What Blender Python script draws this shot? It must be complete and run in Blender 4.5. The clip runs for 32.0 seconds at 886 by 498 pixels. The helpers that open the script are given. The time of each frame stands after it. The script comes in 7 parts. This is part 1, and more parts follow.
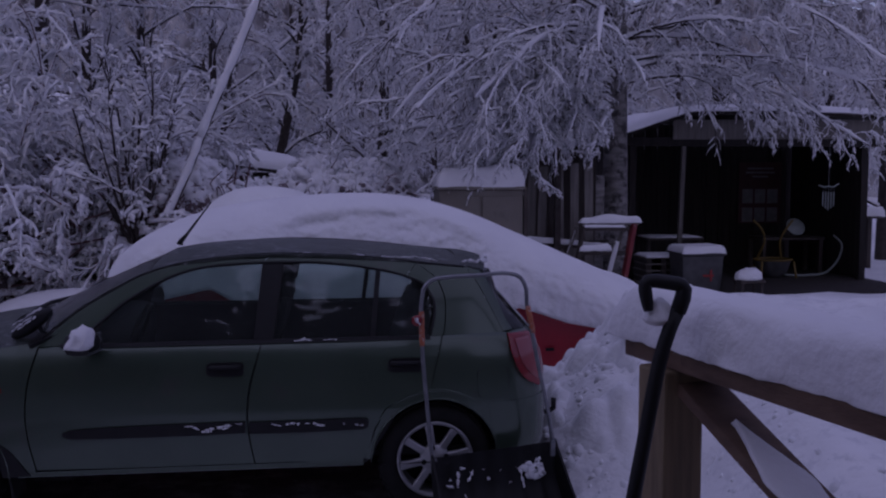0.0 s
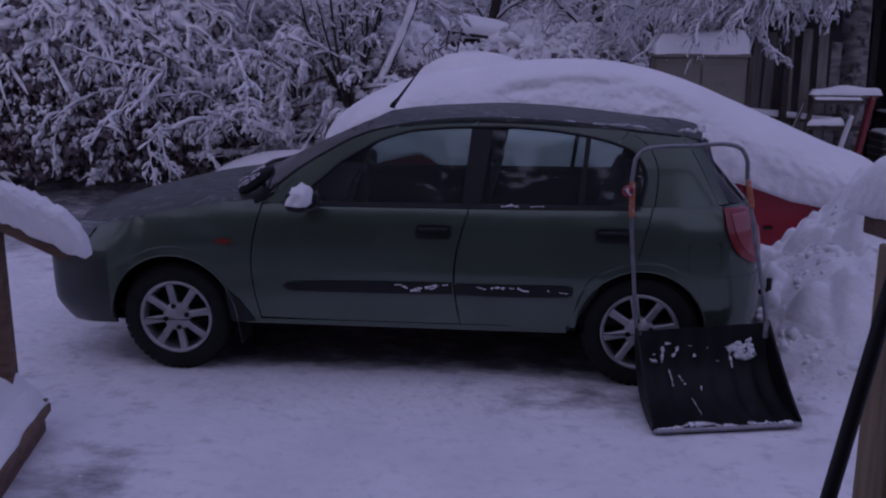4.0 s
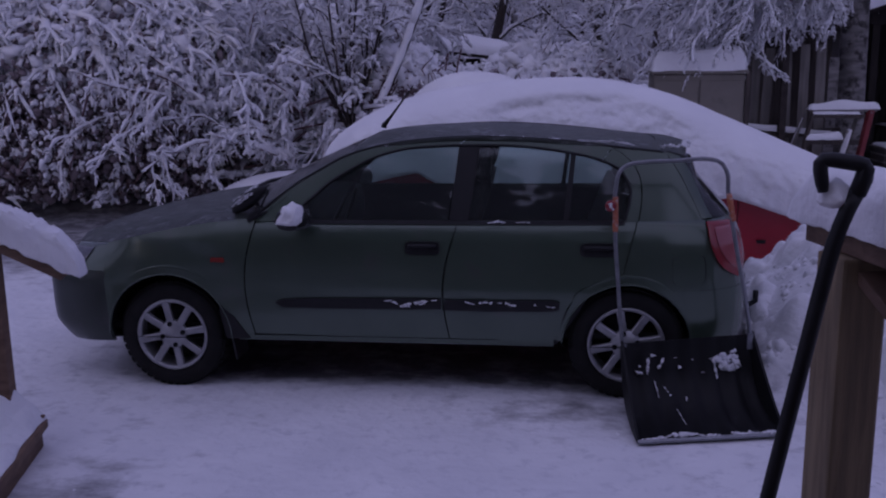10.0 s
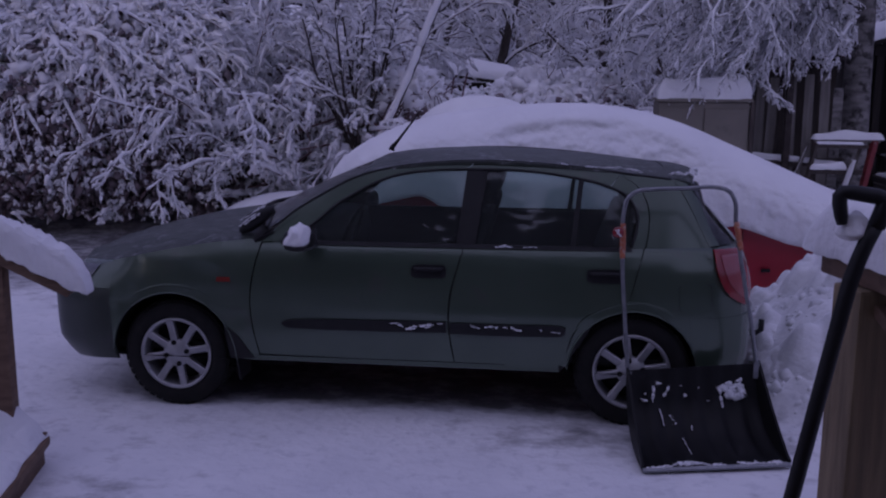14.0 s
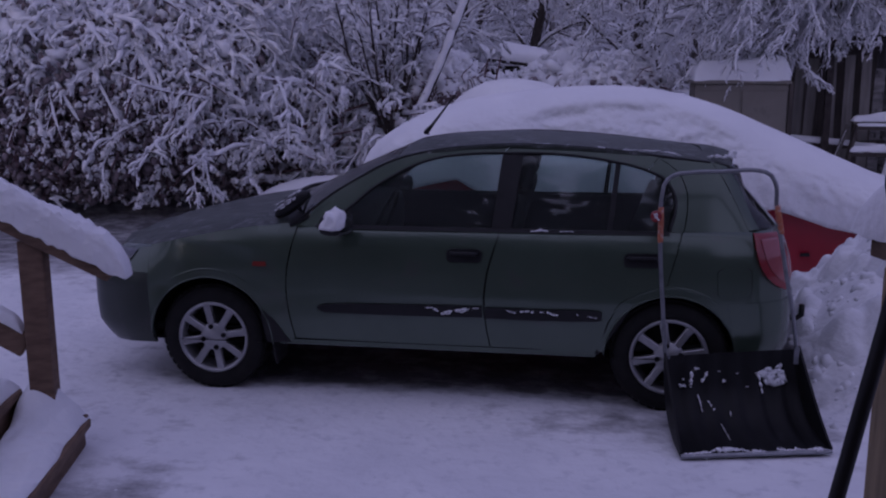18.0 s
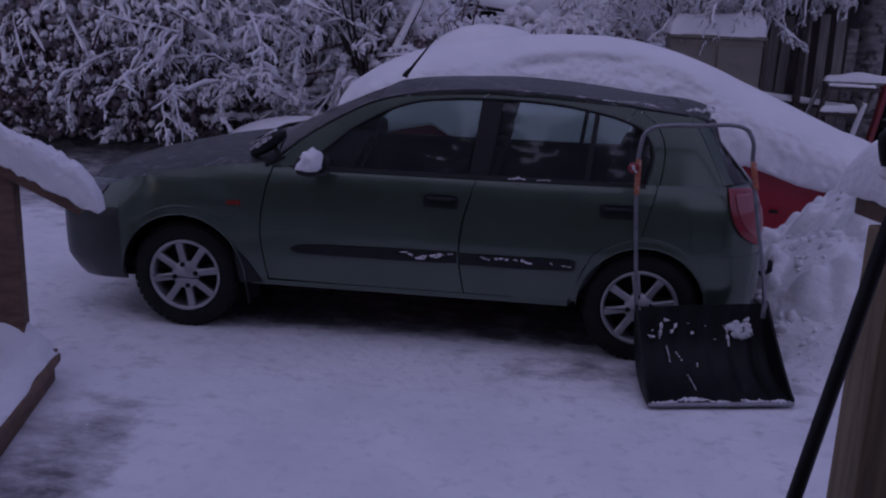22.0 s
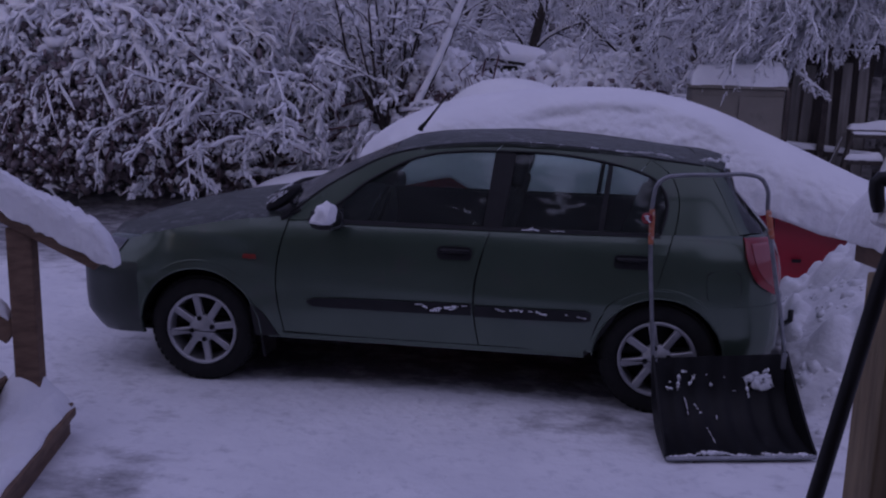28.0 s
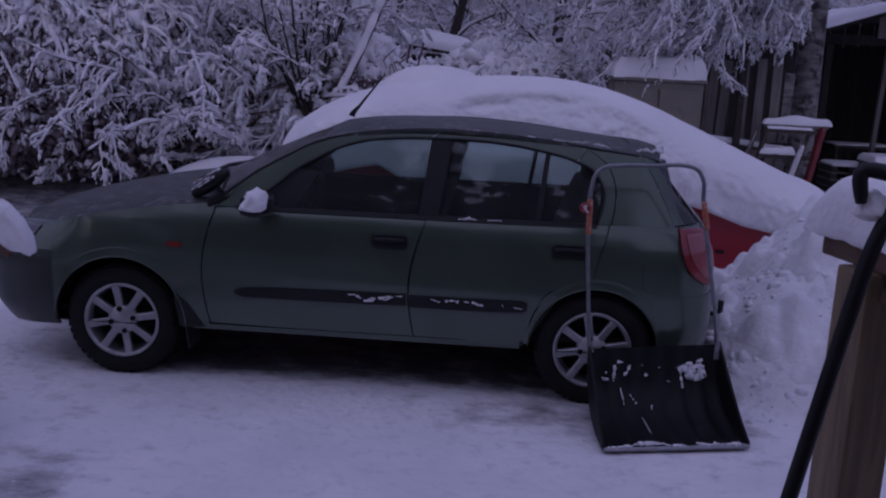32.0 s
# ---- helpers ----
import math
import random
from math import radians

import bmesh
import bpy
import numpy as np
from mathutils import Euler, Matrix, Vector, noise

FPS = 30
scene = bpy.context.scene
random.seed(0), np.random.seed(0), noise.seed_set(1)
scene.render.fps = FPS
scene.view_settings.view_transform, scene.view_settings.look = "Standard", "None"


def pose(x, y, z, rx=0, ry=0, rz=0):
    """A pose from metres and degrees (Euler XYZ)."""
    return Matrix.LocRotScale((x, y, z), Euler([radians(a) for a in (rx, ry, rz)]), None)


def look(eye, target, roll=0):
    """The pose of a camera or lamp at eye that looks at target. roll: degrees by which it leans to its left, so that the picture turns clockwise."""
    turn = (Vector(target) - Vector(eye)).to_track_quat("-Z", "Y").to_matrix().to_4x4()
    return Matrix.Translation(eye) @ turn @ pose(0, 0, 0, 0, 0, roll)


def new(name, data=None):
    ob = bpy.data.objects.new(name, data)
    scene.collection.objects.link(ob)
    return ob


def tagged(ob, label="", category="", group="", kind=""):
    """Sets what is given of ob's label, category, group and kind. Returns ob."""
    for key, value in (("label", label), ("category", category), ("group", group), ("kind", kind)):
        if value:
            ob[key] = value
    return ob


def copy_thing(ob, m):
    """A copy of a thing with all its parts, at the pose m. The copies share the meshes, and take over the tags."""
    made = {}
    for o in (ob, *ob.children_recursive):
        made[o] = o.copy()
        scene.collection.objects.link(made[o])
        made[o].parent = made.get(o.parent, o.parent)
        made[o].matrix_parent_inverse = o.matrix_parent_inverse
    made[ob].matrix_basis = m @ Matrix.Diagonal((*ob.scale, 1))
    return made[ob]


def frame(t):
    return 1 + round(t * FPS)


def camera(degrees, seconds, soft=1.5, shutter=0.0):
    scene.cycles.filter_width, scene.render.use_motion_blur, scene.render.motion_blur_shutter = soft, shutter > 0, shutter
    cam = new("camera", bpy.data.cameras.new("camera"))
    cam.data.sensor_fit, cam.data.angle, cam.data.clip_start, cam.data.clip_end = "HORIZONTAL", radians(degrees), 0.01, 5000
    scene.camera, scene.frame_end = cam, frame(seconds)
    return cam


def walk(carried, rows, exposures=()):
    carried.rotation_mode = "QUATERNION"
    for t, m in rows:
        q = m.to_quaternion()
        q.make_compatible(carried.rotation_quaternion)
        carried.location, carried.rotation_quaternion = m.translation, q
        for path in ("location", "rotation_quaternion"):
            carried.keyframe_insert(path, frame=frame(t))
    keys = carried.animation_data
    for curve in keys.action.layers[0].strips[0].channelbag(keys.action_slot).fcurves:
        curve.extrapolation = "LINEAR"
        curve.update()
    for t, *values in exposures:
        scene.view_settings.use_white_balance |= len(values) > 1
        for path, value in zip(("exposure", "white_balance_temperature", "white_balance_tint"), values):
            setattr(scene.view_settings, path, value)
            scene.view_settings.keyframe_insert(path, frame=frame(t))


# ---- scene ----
cam = camera(51.0, 32.0, soft=2.15)
EXPOSURES = [(0.0, 0.15, 5850, 25.5), (0.9, 0.18, 5850, 25.5), (2.0, 0.46, 5850, 25.5), (4.0, 0.51, 5850, 25.5), (7.0, 0.43, 5850, 25.5), (10.0, 0.52, 5850, 25.5), (20.4, 0.54, 5850, 25.5), (21.5, 0.36, 5850, 25.5), (22.2, 0.36, 5850, 25.5), (23.4, 0.51, 5850, 25.5), (32.0, 0.50, 5850, 25.5)]
PATH = [
    (0.0, look((0.737, -4.822, 1.843), (0.9713, -2.8431, 1.6772), -0.03)),
    (0.5, look((0.730, -4.802, 1.834), (0.9507, -2.8182, 1.7127), -0.04)),
    (1.0, look((0.726, -4.800, 1.834), (0.8539, -2.8122, 1.6605), -0.13)),
    (1.5, look((0.728, -4.786, 1.827), (0.7574, -2.7982, 1.6061), -0.04)),
    (2.0, look((0.728, -4.766, 1.821), (0.7040, -2.7851, 1.5472), -0.23)),
    (2.5, look((0.726, -4.761, 1.817), (0.6600, -2.7883, 1.4943), 0.20)),
    (3.0, look((0.725, -4.754, 1.813), (0.6596, -2.7866, 1.4619), 0.73)),
    (3.5, look((0.719, -4.747, 1.813), (0.5926, -2.7910, 1.4173), 0.45)),
    (4.0, look((0.728, -4.751, 1.811), (0.5231, -2.8106, 1.3717), 0.12)),
    (4.5, look((0.722, -4.762, 1.814), (0.5097, -2.8291, 1.3459), 0.20)),
    (6.5, look((0.771, -4.800, 1.816), (0.5047, -2.8737, 1.3483), -0.51)),
    (7.0, look((0.819, -4.815, 1.819), (0.5480, -2.8864, 1.3629), -0.12)),
    (7.5, look((0.849, -4.833, 1.815), (0.5819, -2.9023, 1.3659), -0.19)),
    (8.0, look((0.864, -4.845, 1.818), (0.6048, -2.9108, 1.3809), -0.15)),
    (8.5, look((0.867, -4.847, 1.816), (0.6131, -2.9073, 1.4013), -0.11)),
    (9.0, look((0.867, -4.849, 1.815), (0.6156, -2.9052, 1.4160), -0.44)),
    (9.5, look((0.869, -4.843, 1.813), (0.6263, -2.8975, 1.4192), -0.91)),
    (10.0, look((0.870, -4.835, 1.813), (0.6361, -2.8894, 1.4150), -0.70)),
    (10.5, look((0.866, -4.839, 1.818), (0.6335, -2.8903, 1.4315), -0.16)),
    (11.0, look((0.856, -4.844, 1.820), (0.6255, -2.8918, 1.4511), 0.08)),
    (11.5, look((0.849, -4.843, 1.820), (0.6122, -2.8898, 1.4620), 0.06)),
    (12.0, look((0.841, -4.841, 1.819), (0.5986, -2.8871, 1.4688), 0.09)),
    (12.5, look((0.840, -4.840, 1.817), (0.5994, -2.8867, 1.4634), -0.31)),
    (13.0, look((0.833, -4.848, 1.820), (0.5979, -2.8936, 1.4646), 0.40)),
    (13.5, look((0.834, -4.843, 1.821), (0.6011, -2.8879, 1.4689), 0.60)),
    (14.0, look((0.833, -4.836, 1.819), (0.5986, -2.8812, 1.4678), 0.33)),
    (14.5, look((0.833, -4.836, 1.819), (0.5930, -2.8818, 1.4651), 0.16)),
    (16.5, look((0.827, -4.826, 1.813), (0.5447, -2.8801, 1.4449), 0.00)),
    (17.0, look((0.822, -4.824, 1.816), (0.5327, -2.8811, 1.4397), -0.02)),
    (17.5, look((0.824, -4.824, 1.814), (0.5308, -2.8817, 1.4360), 0.15)),
    (18.0, look((0.811, -4.820, 1.814), (0.5096, -2.8799, 1.4299), -0.08)),
    (18.5, look((0.807, -4.812, 1.817), (0.4892, -2.8756, 1.4311), 0.07)),
    (19.0, look((0.803, -4.807, 1.815), (0.5086, -2.8636, 1.4435), -0.41)),
    (19.5, look((0.792, -4.812, 1.818), (0.5139, -2.8638, 1.4622), 0.18)),
    (20.0, look((0.781, -4.813, 1.819), (0.5218, -2.8615, 1.4666), 0.92)),
    (20.5, look((0.768, -4.821, 1.816), (0.5218, -2.8686, 1.4579), 2.44)),
    (21.0, look((0.763, -4.819, 1.807), (0.5326, -2.8817, 1.3666), 1.98)),
    (21.5, look((0.760, -4.824, 1.807), (0.5374, -2.9083, 1.2774), 2.24)),
    (22.0, look((0.752, -4.826, 1.807), (0.5315, -2.9012, 1.3116), 2.26)),
    (22.5, look((0.754, -4.831, 1.813), (0.5044, -2.8935, 1.3832), 2.21)),
    (23.0, look((0.767, -4.834, 1.812), (0.4749, -2.8906, 1.4430), 2.14)),
    (23.5, look((0.814, -4.843, 1.810), (0.4831, -2.9029, 1.4562), 1.51)),
    (24.0, look((0.852, -4.853, 1.809), (0.5292, -2.9137, 1.4434), 1.00)),
    (24.5, look((0.874, -4.860, 1.808), (0.5649, -2.9197, 1.4317), 0.72)),
    (25.0, look((0.870, -4.860, 1.805), (0.5720, -2.9191, 1.4221), 0.73)),
    (25.5, look((0.869, -4.854, 1.805), (0.5736, -2.9142, 1.4166), 0.73)),
    (27.5, look((0.846, -4.827, 1.809), (0.4873, -2.8951, 1.4365), 0.74)),
    (28.0, look((0.837, -4.813, 1.805), (0.5452, -2.8723, 1.4181), 1.35)),
    (28.5, look((0.839, -4.801, 1.804), (0.6069, -2.8588, 1.3889), 1.59)),
    (29.0, look((0.830, -4.803, 1.803), (0.6478, -2.8565, 1.3821), 1.65)),
    (29.5, look((0.827, -4.810, 1.806), (0.7074, -2.8541, 1.4067), 2.42)),
    (30.0, look((0.814, -4.807, 1.808), (0.7741, -2.8444, 1.4267), 2.73)),
    (30.5, look((0.791, -4.804, 1.809), (0.7872, -2.8376, 1.4453), 3.27)),
    (31.0, look((0.765, -4.805, 1.806), (0.7025, -2.8388, 1.4456), 3.85)),
    (31.5, look((0.733, -4.769, 1.805), (0.6110, -2.8058, 1.4424), 3.58)),
    (32.0, look((0.709, -4.715, 1.780), (0.6043, -2.7591, 1.3764), 2.79)),
]
walk(cam, PATH, EXPOSURES)

# ---- light: dusk under an even winter sky ----
world = bpy.data.worlds.new("dusk_sky")
scene.world = world
world.use_nodes = True
wn = world.node_tree
sky = wn.nodes.new("ShaderNodeTexSky")
sky.sky_type = "NISHITA"
sky.sun_disc = False
sky.sun_elevation = radians(9)
sky.sun_rotation = radians(200)
veil = wn.nodes.new("ShaderNodeMixRGB")
veil.inputs[0].default_value = 0.8
veil.inputs[2].default_value = (2.05, 1.98, 3.5, 1)
wn.links.new(sky.outputs[0], veil.inputs[1])
wn.links.new(veil.outputs[0], wn.nodes["Background"].inputs[0])
wn.nodes["Background"].inputs[1].default_value = 0.085

sun = new("sun", bpy.data.lights.new("sun", "SUN"))
sun.data.energy = 0.25
sun.data.angle = radians(120)
sun.data.color = (1.0, 0.95, 1.0)
sun.matrix_world = look((-4, -10, 12), (1, 3, 0))


# ---- materials ----
def mat(name, dark, light, rough=0.6, scale=6.0, metal=0.0, bump=0.2, bump_scale=40.0, coat=0.0, stretch=(1, 1, 1), second=None, second_at=0.62, second_scale=1.5, spec=0.5, depth=0.01, per_object=0.0):
    """A surface that varies between two colours, with an optional third that shows in patches, and fine relief."""
    m = bpy.data.materials.new(name)
    m.use_nodes = True
    t = m.node_tree
    b = t.nodes["Principled BSDF"]
    co = t.nodes.new("ShaderNodeTexCoord")
    mp = t.nodes.new("ShaderNodeMapping")
    mp.inputs["Scale"].default_value = stretch
    t.links.new(co.outputs["Object"], mp.inputs[0])
    n1 = t.nodes.new("ShaderNodeTexNoise")
    n1.inputs["Scale"].default_value = scale
    n1.inputs["Detail"].default_value = 6
    t.links.new(mp.outputs[0], n1.inputs[0])
    ramp = t.nodes.new("ShaderNodeValToRGB")
    ramp.color_ramp.elements[0].position, ramp.color_ramp.elements[1].position = 0.32, 0.68
    ramp.color_ramp.elements[0].color, ramp.color_ramp.elements[1].color = (*dark, 1), (*light, 1)
    t.links.new(n1.outputs[0], ramp.inputs[0])
    out = ramp.outputs[0]
    if second:
        n2 = t.nodes.new("ShaderNodeTexNoise")
        n2.inputs["Scale"].default_value = second_scale
        n2.inputs["Detail"].default_value = 8
        n2.inputs["Roughness"].default_value = 0.65
        t.links.new(co.outputs["Object"], n2.inputs[0])
        r2 = t.nodes.new("ShaderNodeValToRGB")
        r2.color_ramp.elements[0].position, r2.color_ramp.elements[1].position = second_at, second_at + 0.1
        t.links.new(n2.outputs[0], r2.inputs[0])
        mx = t.nodes.new("ShaderNodeMixRGB")
        mx.inputs[2].default_value = (*second, 1)
        t.links.new(r2.outputs[0], mx.inputs[0])
        t.links.new(out, mx.inputs[1])
        out = mx.outputs[0]
    if per_object:
        info = t.nodes.new("ShaderNodeObjectInfo")
        hs = t.nodes.new("ShaderNodeHueSaturation")
        mr = t.nodes.new("ShaderNodeMapRange")
        mr.inputs[3].default_value, mr.inputs[4].default_value = 1 - per_object, 1 + per_object
        t.links.new(info.outputs["Random"], mr.inputs[0])
        t.links.new(mr.outputs[0], hs.inputs["Value"])
        t.links.new(out, hs.inputs["Color"])
        out = hs.outputs[0]
    t.links.new(out, b.inputs["Base Color"])
    b.inputs["Roughness"].default_value = rough
    b.inputs["Metallic"].default_value = metal
    b.inputs["Coat Weight"].default_value = coat
    b.inputs["Coat Roughness"].default_value = 0.5 * rough
    b.inputs["Specular IOR Level"].default_value = spec
    if bump:
        n3 = t.nodes.new("ShaderNodeTexNoise")
        n3.inputs["Scale"].default_value = bump_scale
        n3.inputs["Detail"].default_value = 5
        t.links.new(mp.outputs[0], n3.inputs[0])
        bp = t.nodes.new("ShaderNodeBump")
        bp.inputs["Strength"].default_value = bump
        bp.inputs["Distance"].default_value = depth
        t.links.new(n3.outputs[0], bp.inputs["Height"])
        t.links.new(bp.outputs[0], b.inputs["Normal"])
    return m


SNOW = mat("snow", (0.76, 0.77, 0.8), (0.86, 0.86, 0.87), 0.75, 3.0, bump=0.5, bump_scale=26, depth=0.02, spec=0.2)
SNOW_SOFT = mat("fresh_snow", (0.81, 0.81, 0.83), (0.88, 0.88, 0.89), 0.8, 2.2, bump=0.45, bump_scale=22, depth=0.025, spec=0.2)
SNOW_TWIG = mat("branch_snow", (0.78, 0.78, 0.82), (0.88, 0.88, 0.89), 0.8, 4.0, bump=0.0, spec=0.15)
PAINT = mat("green_paint", (0.06, 0.087, 0.063), (0.073, 0.103, 0.076), 0.25, 2.5, metal=0.35, bump=0.03, bump_scale=220, coat=0.6, second=(0.077, 0.094, 0.076), second_at=0.58, second_scale=5, depth=0.002, spec=0.5)
# Darker copy of the green paint: shade on the front bumper put into colour.
SHADED_PAINT = mat("shaded_green_paint", (0.022, 0.03, 0.024), (0.033, 0.043, 0.035), 0.4, 4, metal=0.3, bump=0.1, bump_scale=120, coat=0.3, second=(0.04, 0.044, 0.041), second_at=0.55, second_scale=9, spec=0.4, depth=0.002)
WET_PAINT = mat("icy_green_paint", (0.03, 0.038, 0.031), (0.075, 0.088, 0.076), 0.5, 9, metal=0.2, bump=0.5, bump_scale=45, coat=0.1, second=(0.2, 0.21, 0.215), second_at=0.55, second_scale=15, depth=0.012, spec=0.45, stretch=(1, 2.5, 1))
RED = mat("red_paint", (0.33, 0.005, 0.022), (0.4, 0.007, 0.028), 0.35, 3, bump=0.03, coat=0.3)
BLACK = mat("black_plastic", (0.007, 0.007, 0.008), (0.013, 0.013, 0.014), 0.5, 12, spec=0.35, bump=0.12, bump_scale=180, depth=0.002)
SCOOP = mat("worn_black_plastic", (0.007, 0.007, 0.008), (0.011, 0.011, 0.012), 0.5, 9, bump=0.15, bump_scale=60, second=(0.025, 0.025, 0.028), second_at=0.64, second_scale=9, depth=0.003, spec=0.22)
RUBBER = mat("rubber", (0.007, 0.007, 0.007), (0.013, 0.012, 0.012), 0.8, 20, spec=0.3, bump=0.3, bump_scale=90, second=(0.03, 0.03, 0.032), second_at=0.66, second_scale=10, depth=0.003)
ALLOY = mat("dull_alloy", (0.34, 0.34, 0.35), (0.46, 0.46, 0.47), 0.42, 14, metal=0.7, bump=0.06, bump_scale=120, second=(0.22, 0.22, 0.22), second_at=0.62, second_scale=16, depth=0.002)
STEEL = mat("galvanised_tube", (0.2, 0.205, 0.22), (0.3, 0.31, 0.33), 0.4, 20, metal=0.8, bump=0.08, bump_scale=150, second=(0.18, 0.17, 0.17), second_at=0.6, second_scale=12, depth=0.002)
ORANGE = mat("orange_tape", (0.36, 0.1, 0.05), (0.5, 0.17, 0.08), 0.6, 40, bump=0.2, bump_scale=120, second=(0.5, 0.42, 0.4), second_at=0.54, second_scale=50, depth=0.002)
WOOD = mat("weathered_wood", (0.15, 0.112, 0.068), (0.27, 0.205, 0.122), 0.75, 5, bump=0.35, bump_scale=30, stretch=(9, 9, 0.8), second=(0.1, 0.055, 0.035), second_at=0.64, second_scale=4, depth=0.004, per_object=0.12)
RAILWOOD = mat("brown_stained_wood", (0.11, 0.066, 0.044), (0.18, 0.112, 0.074), 0.7, 5, bump=0.35, bump_scale=30, stretch=(2, 2, 8), second=(0.08, 0.045, 0.03), second_at=0.62, second_scale=5, depth=0.004, per_object=0.12)
DARKWOOD = mat("dark_board", (0.035, 0.028, 0.025), (0.07, 0.056, 0.048), 0.8, 4, bump=0.3, bump_scale=30, stretch=(7, 7, 0.7), depth=0.004, per_object=0.2)
# Darker copy of dark_board; the shed's inner shade is put into its colour.
SHEDWOOD = mat("shaded_shed_board", (0.014, 0.011, 0.01), (0.03, 0.024, 0.021), 0.85, 4, bump=0.3, bump_scale=30, stretch=(7, 7, 0.7), depth=0.004, per_object=0.25)
GREYWOOD = mat("grey_board", (0.12, 0.11, 0.1), (0.2, 0.185, 0.165), 0.8, 4, bump=0.3, bump_scale=30, stretch=(6, 6, 0.6), second=(0.08, 0.075, 0.07), second_at=0.6, second_scale=3, depth=0.004, per_object=0.15)
BARK = mat("dark_bark", (0.028, 0.022, 0.021), (0.06, 0.048, 0.044), 0.9, 12, bump=0.5, bump_scale=40, depth=0.01)
BIRCH = mat("birch_bark", (0.1, 0.094, 0.09), (0.24, 0.225, 0.215), 0.8, 5, bump=0.5, bump_scale=25, stretch=(1, 1, 3.5), second=(0.03, 0.027, 0.026), second_at=0.5, second_scale=7, depth=0.01)
REDBARK = mat("red_brown_bark", (0.1, 0.052, 0.06), (0.17, 0.1, 0.11), 0.9, 12, bump=0.3, bump_scale=40, depth=0.005)
OLD_RED = mat("faded_red_paint", (0.13, 0.014, 0.018), (0.19, 0.022, 0.026), 0.6, 10, bump=0.2, second=(0.2, 0.17, 0.17), second_at=0.6, second_scale=16)
# Paled to stand in for light missing inside the shrubs.
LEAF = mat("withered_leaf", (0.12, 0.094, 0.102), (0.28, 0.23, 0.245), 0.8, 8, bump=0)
SEAT = mat("seat_cloth", (0.02, 0.021, 0.023), (0.034, 0.035, 0.038), 0.9, 30, bump=0.2, bump_scale=200, depth=0.002)
LAMP_RED = mat("tail_lamp_red", (0.2, 0.006, 0.012), (0.26, 0.01, 0.016), 0.12, 4, bump=0.05, bump_scale=150, coat=0.6)
LAMP_PINK = mat("tail_lamp_clear", (0.28, 0.06, 0.07), (0.34, 0.09, 0.095), 0.12, 4, bump=0.05, bump_scale=150, coat=0.6)
LAMP_CLEAR = mat("head_lamp_lens", (0.02, 0.022, 0.024), (0.045, 0.045, 0.05), 0.1, 10, bump=0.1, bump_scale=80, coat=0.8)
AMBER = mat("amber_lens", (0.17, 0.02, 0.016), (0.22, 0.03, 0.02), 0.25, 8, bump=0)
GREYPLASTIC = mat("grey_bin_plastic", (0.055, 0.055, 0.057), (0.085, 0.085, 0.088), 0.6, 8, bump=0.15, second=(0.07, 0.07, 0.07), second_at=0.6)
BEIGE = mat("beige_panel", (0.16, 0.145, 0.12), (0.21, 0.19, 0.16), 0.6, 3, bump=0.12, bump_scale=30, second=(0.12, 0.11, 0.095), second_at=0.6, second_scale=2.5)
REDPAINT = mat("chipped_red_paint", (0.3, 0.02, 0.022), (0.38, 0.03, 0.03), 0.55, 10, bump=0.2, second=(0.2, 0.1, 0.09), second_at=0.66, second_scale=14)
YELLOW = mat("yellow_tube", (0.13, 0.085, 0.015), (0.17, 0.11, 0.02), 0.5, 10, bump=0.05)
HOSE = mat("pale_hose", (0.2, 0.23, 0.215), (0.27, 0.3, 0.285), 0.5, 10, bump=0.05)
PAPER = mat("paper", (0.15, 0.15, 0.16), (0.22, 0.22, 0.23), 0.8, 10, bump=0)
HOUSE = mat("house_board", (0.06, 0.045, 0.04), (0.1, 0.08, 0.07), 0.8, 4, bump=0.2, stretch=(1, 1, 6))
FOREST = mat("far_woods", (0.08, 0.075, 0.085), (0.45, 0.45, 0.48), 0.95, 0.9, bump=0.0, stretch=(1.6, 1.6, 0.5), second=(0.06, 0.055, 0.06), second_at=0.56, second_scale=0.8)


def glass(name, tint, rough=0.02, haze=0.028):
    m = bpy.data.materials.new(name)
    m.use_nodes = True
    t = m.node_tree
    t.nodes.remove(t.nodes["Principled BSDF"])
    tr = t.nodes.new("ShaderNodeBsdfTransparent")
    tr.inputs[0].default_value = (*tint, 1)
    gl = t.nodes.new("ShaderNodeBsdfGlossy")
    gl.inputs["Roughness"].default_value = rough
    fr = t.nodes.new("ShaderNodeFresnel")
    fr.inputs[0].default_value = 1.5
    mx = t.nodes.new("ShaderNodeMixShader")
    t.links.new(fr.outputs[0], mx.inputs[0])
    t.links.new(tr.outputs[0], mx.inputs[1])
    t.links.new(gl.outputs[0], mx.inputs[2])
    # Pale diffuse haze, mixed in unevenly to lift the dark panes.
    film = t.nodes.new("ShaderNodeBsdfDiffuse")
    film.inputs[0].default_value = (0.5, 0.53, 0.54, 1)
    haze_noise = t.nodes.new("ShaderNodeTexNoise")
    haze_noise.inputs["Scale"].default_value = 5
    haze_noise.inputs["Detail"].default_value = 6
    co = t.nodes.new("ShaderNodeTexCoord")
    t.links.new(co.outputs["Object"], haze_noise.inputs[0])
    span = t.nodes.new("ShaderNodeMapRange")
    span.inputs[3].default_value, span.inputs[4].default_value = haze * 0.5, haze * 1.5
    t.links.new(haze_noise.outputs[0], span.inputs[0])
    m2 = t.nodes.new("ShaderNodeMixShader")
    t.links.new(span.outputs[0], m2.inputs[0])
    t.links.new(mx.outputs[0], m2.inputs[1])
    t.links.new(film.outputs[0], m2.inputs[2])
    t.links.new(m2.outputs[0], t.nodes["Material Output"].inputs[0])
    return m


